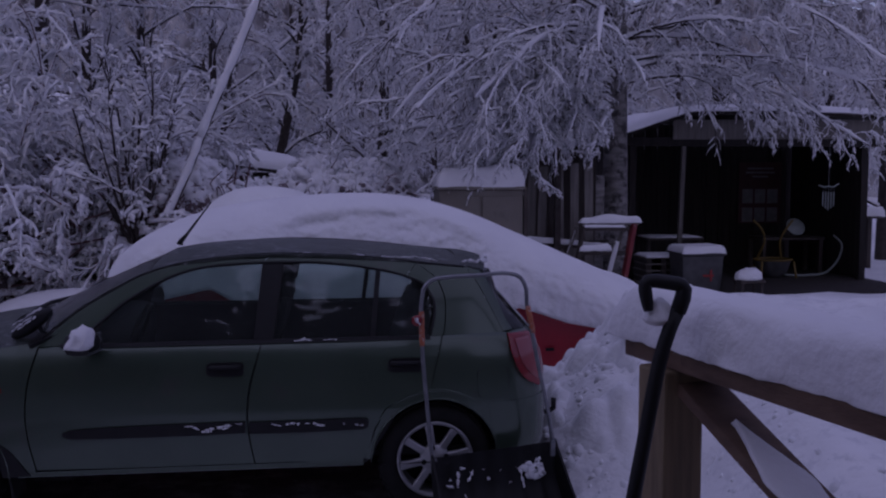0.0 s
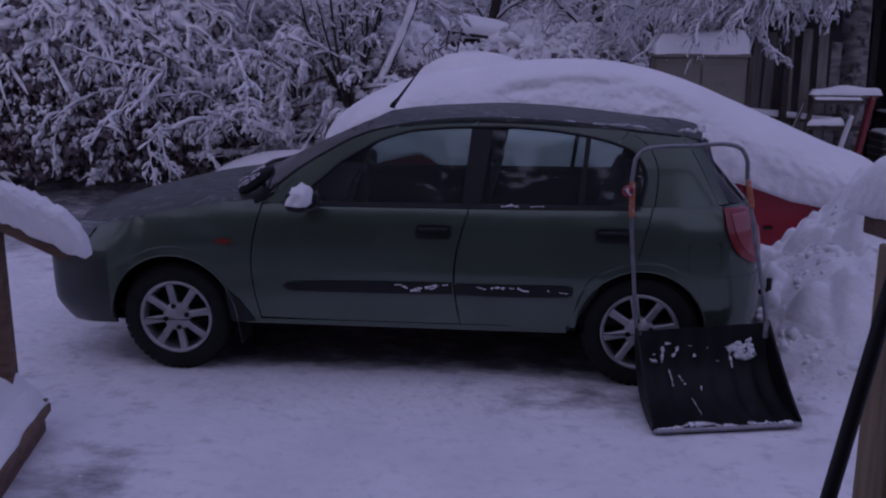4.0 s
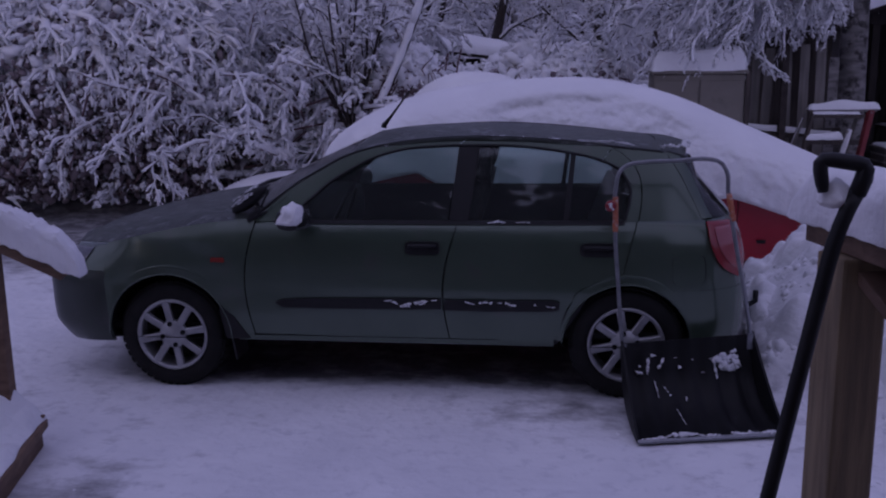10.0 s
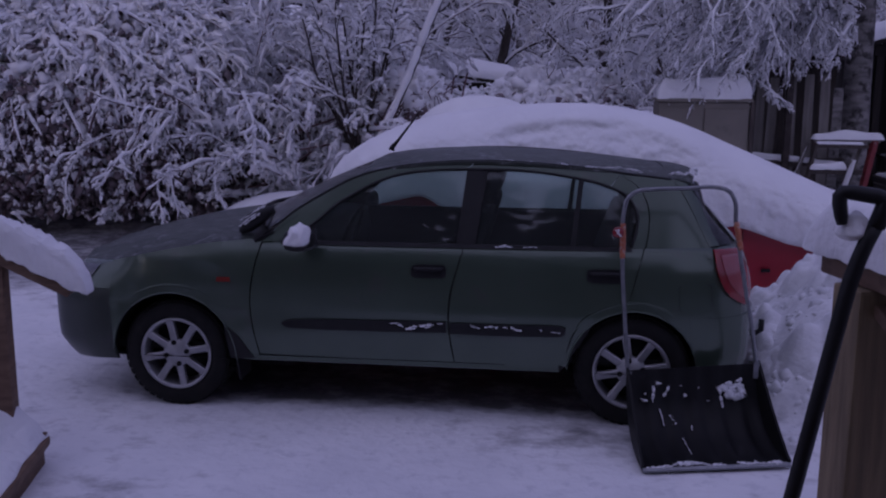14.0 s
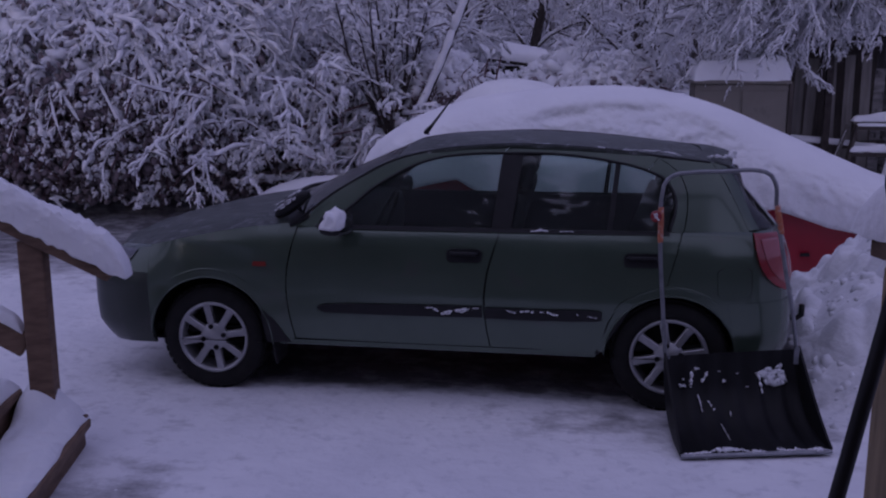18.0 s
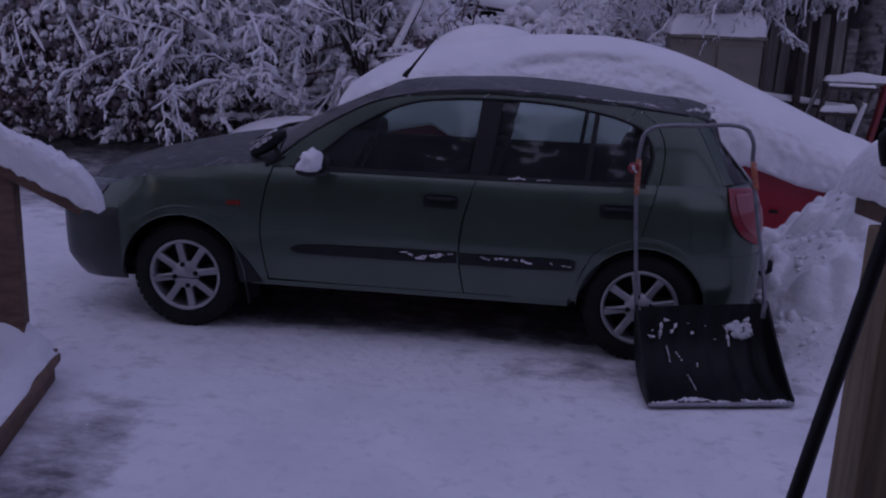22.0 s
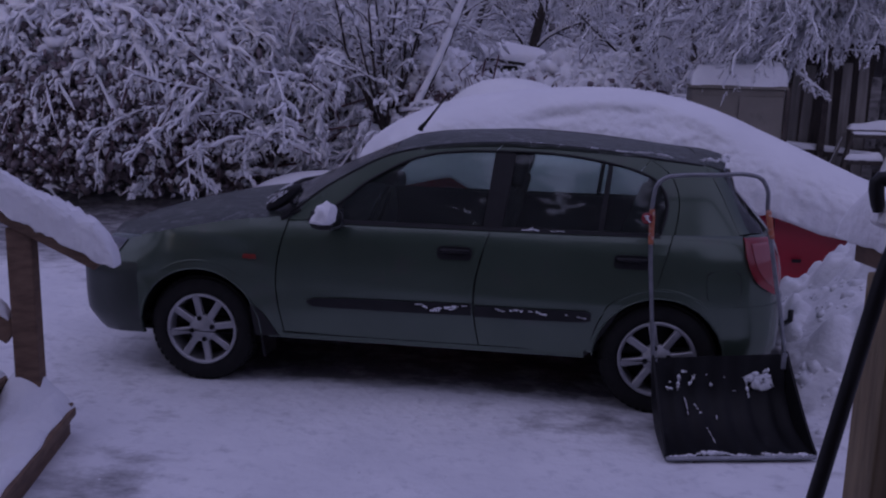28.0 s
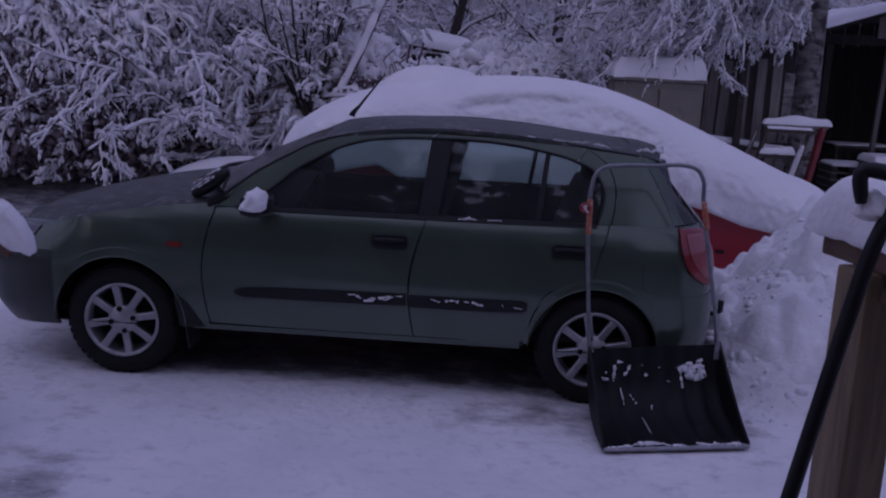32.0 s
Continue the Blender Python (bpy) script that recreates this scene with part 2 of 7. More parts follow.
GLASS = glass("tinted_glass", (0.76, 0.825, 0.81), 0.025)
DARKGLASS = glass("dark_glass", (0.5, 0.53, 0.53), 0.05)


def ground_mat():
    """Packed snow: bright, with trodden grey patches, bare wet grit along the lane and painted shade below the car."""
    m = mat("packed_snow", (0.77, 0.775, 0.8), (0.9, 0.9, 0.91), 0.7, 1.6, bump=0.5, bump_scale=13, depth=0.03, spec=0.3, second=(0.74, 0.745, 0.77), second_at=0.54, second_scale=11)
    t = m.node_tree
    b = t.nodes["Principled BSDF"]
    src = b.inputs["Base Color"].links[0].from_socket
    co = t.nodes.new("ShaderNodeTexCoord")
    att = t.nodes.new("ShaderNodeAttribute")
    att.attribute_name = "wear_and_shade"
    ns = t.nodes.new("ShaderNodeTexNoise")
    ns.inputs["Scale"].default_value = 4.2
    ns.inputs["Detail"].default_value = 9
    ns.inputs["Roughness"].default_value = 0.68
    mp = t.nodes.new("ShaderNodeMapping")
    mp.inputs["Scale"].default_value = (1, 1.5, 1)
    t.links.new(co.outputs["Object"], mp.inputs[0])
    t.links.new(mp.outputs[0], ns.inputs[0])
    add = t.nodes.new("ShaderNodeMath")
    add.operation = "ADD"
    t.links.new(ns.outputs[0], add.inputs[0])
    t.links.new(att.outputs["Fac"], add.inputs[1])
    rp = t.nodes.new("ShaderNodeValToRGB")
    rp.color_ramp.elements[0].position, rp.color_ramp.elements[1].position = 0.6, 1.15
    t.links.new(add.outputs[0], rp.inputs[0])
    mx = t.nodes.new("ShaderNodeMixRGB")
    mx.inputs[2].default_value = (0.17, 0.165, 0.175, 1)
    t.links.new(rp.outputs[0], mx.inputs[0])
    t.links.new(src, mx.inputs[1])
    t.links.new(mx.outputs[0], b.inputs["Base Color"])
    return m


GROUND = ground_mat()


# ---- builders ----
def raw(name, verts, faces, material, parent=None, smooth=True, label=""):
    """One mesh object from arrays of places and of quads (or lists of faces)."""
    me = bpy.data.meshes.new(name)
    if isinstance(faces, np.ndarray):
        n, k = faces.shape
        me.vertices.add(len(verts))
        me.vertices.foreach_set("co", np.asarray(verts, np.float32).ravel())
        me.loops.add(n * k)
        me.loops.foreach_set("vertex_index", faces.astype(np.int32).ravel())
        me.polygons.add(n)
        me.polygons.foreach_set("loop_start", np.arange(0, n * k, k, dtype=np.int32))
        me.update(calc_edges=True)
    else:
        me.from_pydata([tuple(v) for v in verts], [], faces)
    if smooth:
        me.polygons.foreach_set("use_smooth", np.ones(len(me.polygons), bool))
    me.materials.append(material)
    ob = new(name, me)
    if parent:
        ob.parent = parent
    if label:
        ob["label"] = label
    return ob


def part(name, bm, material, parent=None, label="", smooth=False):
    """Links a bmesh as one mesh object under a thing or a part."""
    bmesh.ops.recalc_face_normals(bm, faces=bm.faces[:])
    me = bpy.data.meshes.new(name)
    bm.to_mesh(me)
    bm.free()
    me.materials.append(material)
    if smooth:
        me.polygons.foreach_set("use_smooth", np.ones(len(me.polygons), bool))
    ob = new(name, me)
    if parent:
        ob.parent = parent
    if label:
        ob["label"] = label
    return ob


def thing(name, label, category, group="", at=(0, 0, 0), kind=""):
    ob = new(name)
    ob.location = at
    ob.empty_display_size = 0.1
    return tagged(ob, label, category, group, kind)


def box(size, m=Matrix(), bevel=0.006):
    bm = bmesh.new()
    bmesh.ops.create_cube(bm, size=1, matrix=Matrix.Diagonal((*size, 1)))
    if bevel:
        bmesh.ops.bevel(bm, geom=bm.edges[:], offset=bevel, segments=2, affect="EDGES", profile=0.6)
    bmesh.ops.transform(bm, matrix=m, verts=bm.verts[:])
    return bm


def beam(a, b, w, h, bevel=0.006, up=(0, 0, 1)):
    """A squared timber from a to b: w across, h high."""
    a, b = Vector(a), Vector(b)
    x = (b - a).normalized()
    y = Vector(up).cross(x).normalized()
    z = x.cross(y)
    r = Matrix((x, y, z)).transposed().to_4x4()
    return box(((b - a).length, w, h), Matrix.Translation((a + b) / 2) @ r, bevel)


def tube(points, radius, sides=10, closed=False):
    """A round tube along points; radius may be a list."""
    pts = [Vector(p) for p in points]
    n = len(pts)
    rad = [float(r) for r in radius] if isinstance(radius, (list, tuple)) else [radius] * n
    bm = bmesh.new()
    rings = []
    side = None
    for i, p in enumerate(pts):
        a = pts[(i - 1) % n] if closed or i else p
        b = pts[(i + 1) % n] if closed or i < n - 1 else p
        d = (b - a).normalized()
        if side is None:
            side = d.orthogonal().normalized()
        side = (side - d * side.dot(d)).normalized()
        o = d.cross(side)
        rings.append([bm.verts.new(p + rad[i] * (math.cos(2 * math.pi * k / sides) * side + math.sin(2 * math.pi * k / sides) * o)) for k in range(sides)])
    for i in range(n if closed else n - 1):
        r0, r1 = rings[i], rings[(i + 1) % n]
        for k in range(sides):
            bm.faces.new((r0[k], r0[(k + 1) % sides], r1[(k + 1) % sides], r1[k]))
    if not closed:
        bm.faces.new(rings[0])
        bm.faces.new(rings[-1][::-1])
    return bm


def lathe(profile, segments=40, m=Matrix()):
    """Turns (radius, height) pairs round z."""
    bm = bmesh.new()
    rings = []
    for r, h in profile:
        rings.append([bm.verts.new((r * math.cos(2 * math.pi * k / segments), r * math.sin(2 * math.pi * k / segments), h)) for k in range(segments)] if r > 1e-5 else [bm.verts.new((0, 0, h))])
    for r0, r1 in zip(rings, rings[1:]):
        for k in range(segments):
            j = (k + 1) % segments
            f = [r0[k % len(r0)], r0[j % len(r0)], r1[j % len(r1)], r1[k % len(r1)]]
            f = list(dict.fromkeys(f))
            if len(f) > 2:
                bm.faces.new(f)
    bmesh.ops.transform(bm, matrix=m, verts=bm.verts[:])
    return bm


def smooth_path(points, n):
    """n places along a smooth curve through points."""
    p = np.array(points, float)
    d = np.r_[0, np.cumsum(np.linalg.norm(np.diff(p, axis=0), axis=1))]
    if len(p) == 2:
        s = np.linspace(0, 1, n)[:, None]
        return p[0] * (1 - s) + p[1] * s
    m = np.gradient(p, d, axis=0)
    s = np.linspace(0, d[-1], n)
    i = np.clip(np.searchsorted(d, s, side="right") - 1, 0, len(d) - 2)
    h = d[i + 1] - d[i]
    u = ((s - d[i]) / h)[:, None]
    h = h[:, None]
    return (2 * u**3 - 3 * u**2 + 1) * p[i] + (u**3 - 2 * u**2 + u) * h * m[i] + (3 * u**2 - 2 * u**3) * p[i + 1] + (u**3 - u**2) * h * m[i + 1]


def fractal(x, y, scale, seed=0.0):
    """Smooth value noise in -1 to 1 on arrays, from a few turned waves."""
    v, amp = np.zeros_like(np.asarray(x, float) + np.asarray(y, float)), 0.0
    rng = np.random.RandomState(int(seed * 10) + 7)
    for k in range(9):
        a, f, ph = rng.uniform(0, 6.283), scale * rng.uniform(0.5, 2.6), rng.uniform(0, 6.283, 2)
        w = 1 / f**0.7
        v += w * np.sin(f * (x * math.cos(a) + y * math.sin(a)) + ph[0] + 0.8 * np.sin(f * 0.6 * (y * math.cos(a) - x * math.sin(a)) + ph[1]))
        amp += w
    return v / amp * 1.6


def join(parts):
    V, F, n = [], [], 0
    for v, f in parts:
        V.append(v)
        F.append(f + n)
        n += len(v)
    return np.concatenate(V), np.concatenate(F)


def clumps(centres, radius, rng, sub=1):
    """Small uneven lumps, as arrays."""
    bm = bmesh.new()
    bmesh.ops.create_icosphere(bm, subdivisions=sub, radius=1)
    base = np.array([v.co[:] for v in bm.verts])
    tri = np.array([[v.index for v in f.verts] for f in bm.faces])
    bm.free()
    n = len(centres)
    sc = radius[:, None, None] * rng.uniform(0.75, 1.3, (n, 1, 3))
    turn = rng.normal(size=(n, 3, 3)) * 0.2 + np.eye(3)
    V = np.einsum("nij,nkj->nki", turn, base[None] * sc * np.clip(1 + 0.34 * rng.normal(size=(n, len(base), 1)), 0.4, 1.8)) + centres[:, None]
    F = tri[None] + (np.arange(n) * len(base))[:, None, None]
    return V.reshape(-1, 3), F.reshape(-1, 3)




# ---- the ground: one sheet of snow, packed in the yard and banked round it ----
def ramp01(v, a, b):
    t = np.clip((v - a) / (b - a), 0, 1)
    return t * t * (3 - 2 * t)


def snow_height(x, y):
    x, y = np.asarray(x, float), np.asarray(y, float)
    h = 0.008 * fractal(x, y, 3.0, 1) + 0.006 * fractal(x, y, 9.0, 2)
    # the half swept strip at the foot of the steps
    u, v = 0.968 * x + 0.25 * y, 0.25 * x - 0.968 * y
    edge = -1.23 + 0.03 * fractal(x, y, 6, 9)
    h = h - 0.03 * (1 - ramp01(u, edge - 0.02, edge + 0.03)) * ramp01(v, 0.9, 1.4) * ramp01(u, -2.4, -1.8)
    # unploughed snow behind and beside the yard
    bank = ramp01(y, 2.2, 4.2) * ramp01(x, -1.6, -0.4)
    h = h + 0.34 * bank * (1 + 0.25 * fractal(x, y, 1.1, 3))
    bank_l = ramp01(y, 5.0, 6.2) * (1 - ramp01(x, -1.6, -0.4))
    h = h + 0.18 * bank_l * (1 + 0.4 * fractal(x, y, 1.6, 3.5))
    # shovelled heap behind the car's tail
    r = np.hypot((x - 2.81) / 0.9, (y - 1.15) / 1.0)
    rough = 1 + 0.09 * fractal(x, y, 5, 4) + 0.06 * fractal(x, y, 13, 5) + 0.035 * fractal(x, y, 28, 5.5)
    heap = 0.86 * np.clip(1.19 - r, 0, 1) ** 0.9 * rough * ramp01(x, 1.9, 2.07)
    h = np.maximum(h, heap)
    # the bank that runs on to the right of it
    side = ramp01(x, 2.35, 3.15) * ramp01(y, -2.6, -0.4)
    h = np.maximum(h, side * (0.6 + 0.25 * ramp01(y, -1.5, 1.5) - 0.45 * ramp01(y, 1.8, 4.6)) * (1 + 0.08 * fractal(x, y, 2.2, 6) + 0.05 * fractal(x, y, 9, 7)))
    # far land rises gently
    h = h + 0.02 * np.clip(y - 14, 0, 60) + 0.3 * ramp01(y, 5, 9) * ramp01(-x, -2.5, 0)
    h = np.where((y > 5.6) & (x > 3.4) & (y < 14), np.minimum(h, 0.1 + 0.02 * fractal(x, y, 3, 8)), h)
    return h


def wear_and_shade_at(x, y):
    """How far the snow is trodden or scraped off, and where the car's shade is painted in."""
    w = 0.02 + 0.07 * fractal(x, y, 1.3, 15)
    lane = ramp01(-x, 1.5, 2.1) * (1 - ramp01(y, 5.6, 6.6)) * ramp01(y, 1.6, 3.6)
    w = w + 0.42 * lane
    # Bare ground below the car, with the car's shade put into the colour.
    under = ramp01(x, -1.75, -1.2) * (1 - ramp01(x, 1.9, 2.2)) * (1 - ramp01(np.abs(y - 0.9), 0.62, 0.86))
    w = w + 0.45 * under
    track = np.exp(-((y + 0.12) / 0.26) ** 2) * ramp01(x, 0.1, 0.9) * (1 - ramp01(x, 1.9, 2.3))
    w = w + 0.24 * track * (1 + 0.8 * fractal(x, y, 7, 16))
    u, v = 0.968 * x + 0.25 * y, 0.25 * x - 0.968 * y
    w = w + 0.14 * (1 - ramp01(u, -1.28, -1.23)) * ramp01(v, 0.6, 1.0) * (1 + 0.7 * fractal(x, y, 5, 17))
    foot = np.exp(-(((x + 1.15) / 0.3) ** 2 + ((y + 1.7) / 0.7) ** 2))
    w = w + 0.22 * foot
    clean = np.exp(-(((x - 0.2) / 1.3) ** 2 + ((y + 1.4) / 0.5) ** 2))
    return w - 0.1 * clean


def ground_sheet():
    near_x = np.arange(-4.0, 5.0, 0.045)
    near_y = np.arange(-3.6, 4.2, 0.045)
    gx = np.r_[-400, -150, -60, -30, np.arange(-20, -4, 0.5), near_x, np.arange(5, 20, 0.5), 30, 60, 150, 400]
    gy = np.r_[-300, -80, -30, -15, np.arange(-9, -3.6, 0.6), near_y, np.arange(4.2, 30, 0.4), 45, 80, 200, 600]
    X, Y = np.meshgrid(gx, gy)
    Z = snow_height(X, Y)
    Z = np.where((np.abs(X) > 25) | (Y > 35), 0.02 * np.clip(Y - 14, 0, 40), Z)
    nx, ny = len(gx), len(gy)
    V = np.stack([X, Y, Z], -1).reshape(-1, 3)
    i = (np.arange(ny - 1)[:, None] * nx + np.arange(nx - 1)).ravel()
    F = np.stack([i, i + 1, i + nx + 1, i + nx], 1)
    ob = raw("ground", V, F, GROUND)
    a = ob.data.attributes.new("wear_and_shade", "FLOAT", "POINT")
    a.data.foreach_set("value", wear_and_shade_at(X, Y).ravel().astype(np.float32))
    return tagged(ob, "packed and drifted snow over the yard", "snow", kind="structure")


ground_sheet()


def snow_drift():
    """The shovelled heap itself, crusted with small lumps."""
    gx, gy = np.arange(1.98, 3.5, 0.016), np.arange(-0.35, 2.3, 0.018)
    X, Y = np.meshgrid(gx, gy)
    base = snow_height(X, Y)
    lump = 0.035 * fractal(X, Y, 7, 41) + 0.024 * np.abs(fractal(X, Y, 15, 42)) + 0.008 * fractal(X, Y, 31, 43)
    k = ramp01(base, 0.04, 0.25) * ramp01(X, 1.98, 2.1) * (1 - ramp01(X, 3.3, 3.48)) * ramp01(Y, -0.33, -0.1) * (1 - ramp01(Y, 2.0, 2.27))
    rng = np.random.RandomState(40)
    clod = np.zeros_like(X)
    for cx, cy, r in zip(rng.uniform(1.95, 3.5, 620), rng.uniform(-0.35, 2.3, 620), rng.gamma(3.0, 0.012, 620) + 0.022):
        d2 = ((X - cx) ** 2 + ((Y - cy) * rng.uniform(0.7, 1.3)) ** 2) / (r * r)
        clod = np.maximum(clod, 0.62 * r * np.exp(-1.2 * d2)) + 0.12 * r * np.exp(-1.2 * d2)
    Z = base - 0.075 + k * (0.01 + lump + 1.9 * clod)
    nx, ny = len(gx), len(gy)
    i = (np.arange(ny - 1)[:, None] * nx + np.arange(nx - 1)).ravel()
    F = np.stack([i, i + 1, i + nx + 1, i + nx], 1)
    tagged(raw("snow_drift", np.stack([X, Y, Z], -1).reshape(-1, 3), F, SNOW), "heap of lumpy shovelled snow behind the car", "snow")


snow_drift()


def clods():
    """Lumps of thrown snow on the heap and the yard."""
    rng = np.random.RandomState(5)
    bm = bmesh.new()
    bmesh.ops.create_icosphere(bm, subdivisions=1, radius=1)
    base = np.array([v.co[:] for v in bm.verts])
    tri = np.array([[v.index for v in f.verts] for f in bm.faces])
    bm.free()
    n = 760
    a = rng.uniform(0, 1, n)
    x = np.where(a < 0.75, rng.normal(2.65, 0.42, n), rng.uniform(2.0, 3.6, n))
    y = np.where(a < 0.75, rng.normal(0.75, 0.55, n), rng.uniform(-2, 1.5, n))
    far = rng.uniform(size=n) < 0.1
    x = np.where(far, rng.uniform(-1.2, 2.4, n), x)
    y = np.where(far, rng.uniform(-2.2, -0.2, n), y)
    r = np.where(far, rng.uniform(0.004, 0.012, n), rng.gamma(2.0, 0.0065, n) + 0.008)
    keep = ~((x < 2.0) & (y > -0.25))
    x, y, r = x[keep], y[keep], r[keep]
    z = snow_height(x, y) - 0.5 * r
    sc = rng.uniform(0.7, 1.3, (len(x), 1, 3)) * r[:, None, None]
    V = base[None] * sc * (1 + 0.22 * rng.normal(size=(len(x), len(base), 1))) + np.stack([x, y, z], 1)[:, None]
    F = tri[None] + (np.arange(len(x)) * len(base))[:, None, None]
    tagged(raw("snow_clods", V.reshape(-1, 3), F.reshape(-1, 3), SNOW), "lumps of shovelled snow on the heap", "snow", kind="stuff")


clods()


# ---- green hatchback ----
PLAN_FRONT = [(-1.2, 0.853), (-1.6, 0.845), (-1.85, 0.80), (-2.02, 0.71), (-2.09, 0.52), (-2.12, 0.26), (-2.13, 0.0)]
PLAN_REAR = [(1.25, 0.853), (1.55, 0.832), (1.74, 0.79), (1.86, 0.70), (1.92, 0.55), (1.955, 0.3), (1.965, 0.0)]


def plan_table():
    rear = smooth_path(PLAN_REAR, 80)
    front = smooth_path(PLAN_FRONT, 80)
    s_r = 1.25 + np.r_[0, np.cumsum(np.linalg.norm(np.diff(rear, axis=0), axis=1))]
    s_f = -1.2 - np.r_[0, np.cumsum(np.linalg.norm(np.diff(front, axis=0), axis=1))]
    return np.r_[s_f[::-1], s_r], np.r_[front[::-1], rear]


PLAN_S, PLAN_P = plan_table()
S_FRONT, S_REAR = PLAN_S[0], PLAN_S[-1]


def body_inset(s, z):
    """How far the skin lies inside the plan's outline at height z."""
    low = np.interp(z, [0.18, 0.24, 0.32, 0.45, 0.6, 0.75, 0.86, 0.93, 0.96], [0.075, 0.032, 0.013, 0.002, 0, 0.011, 0.03, 0.06, 0.08])
    up = np.clip(z - 0.96, 0, 1)
    back = ramp01(s, 1.5, 1.95)
    d = low + up * (0.4 + 0.5 * back) + 0.06 * up**2
    nose = ramp01(-s, 1.4, 2.1)
    d = d + nose * (0.24 * (np.clip(z - 0.6, 0, 1) / 0.25) ** 1.6 + 0.45 * np.clip(0.36 - z, 0, 1))
    return d + back * (0.4 * np.clip(0.34 - z, 0, 1))


def skin(s, z, side, lift=0.0):
    """The place on the car's skin at s round the plan and z up; lift: metres out of it."""
    s, z = np.asarray(s, float), np.asarray(z, float)
    x, w = np.interp(s, PLAN_S, PLAN_P[:, 0]), np.interp(s, PLAN_S, PLAN_P[:, 1])
    e = 0.02
    tx = np.interp(s + e, PLAN_S, PLAN_P[:, 0]) - np.interp(s - e, PLAN_S, PLAN_P[:, 0])
    tw = np.interp(s + e, PLAN_S, PLAN_P[:, 1]) - np.interp(s - e, PLAN_S, PLAN_P[:, 1])
    n = np.hypot(tx, tw) + 1e-9
    d = body_inset(s, z) - lift
    return np.stack([x + d * tw / n, side * (w - d * tx / n), z + 0 * s], -1)


def shell(front, back):
    """Verts and quads of a slab between two grids of places."""
    m, n = front.shape[:2]
    V = np.r_[front.reshape(-1, 3), back.reshape(-1, 3)]
    i = (np.arange(m - 1)[:, None] * n + np.arange(n - 1)).ravel()
    q = np.stack([i, i + 1, i + n + 1, i + n], 1)
    F = [q, q[:, ::-1] + m * n]
    rim = np.r_[np.arange(n), np.arange(1, m) * n + n - 1, (m - 1) * n + np.arange(n - 2, -1, -1), np.arange(m - 2, 0, -1) * n]
    nxt = np.roll(rim, -1)
    F.append(np.stack([nxt, rim, rim + m * n, nxt + m * n], 1))
    return V, np.concatenate(F)


def sheet_normals_fix(ob):
    bm = bmesh.new()
    bm.from_mesh(ob.data)
    bmesh.ops.recalc_face_normals(bm, faces=bm.faces[:])
    for e in bm.edges:
        if len(e.link_faces) == 2 and e.link_faces[0].normal.dot(e.link_faces[1].normal) < 0.5:
            e.smooth = False
    bm.to_mesh(ob.data)
    bm.free()
    return ob


def panel(name, lower, upper, material, parent, side, n=24, m=10, lift=0.0, thick=0.014, curved=True, label=""):
    """A body panel ruled between two lines given as (s, z)."""
    lo = smooth_path(lower, n) if curved else np.array([[np.interp(t, np.linspace(0, 1, len(lower)), [p[k] for p in lower]) for k in (0, 1)] for t in np.linspace(0, 1, n)])
    up = smooth_path(upper, n) if curved else np.array([[np.interp(t, np.linspace(0, 1, len(upper)), [p[k] for p in upper]) for k in (0, 1)] for t in np.linspace(0, 1, n)])
    t = np.linspace(0, 1, m)[:, None, None]
    sz = lo * (1 - t) + up * t
    V, F = shell(skin(sz[..., 0], sz[..., 1], side, lift), skin(sz[..., 0], sz[..., 1], side, lift - thick))
    return sheet_normals_fix(raw(name, V, F, material, parent, label=label))


def sheet(name, place, material, parent, m=20, n=24, thick=0.014, label=""):
    """A slab over place(u, v), u and v from 0 to 1 and -1 to 1."""
    U, W = np.meshgrid(np.linspace(0, 1, m), np.linspace(-1, 1, n), indexing="ij")
    g = place(U, W)
    V, F = shell(g, g - np.array([0, 0, thick]))
    return sheet_normals_fix(raw(name, V, F, material, parent, label=label))


def arc(cx, cz, r, a0, a1, n=9):
    return [(cx + r * math.cos(radians(a)), cz + r * math.sin(radians(a))) for a in np.linspace(a0, a1, n)]


HUB = 1.2675
DITCH = [(-0.285, 1.292), (-0.17, 1.332), (-0.03, 1.361), (0.18, 1.387), (0.424, 1.399), (0.72, 1.391), (1.03, 1.366), (1.21, 1.345), (1.47, 1.318)]


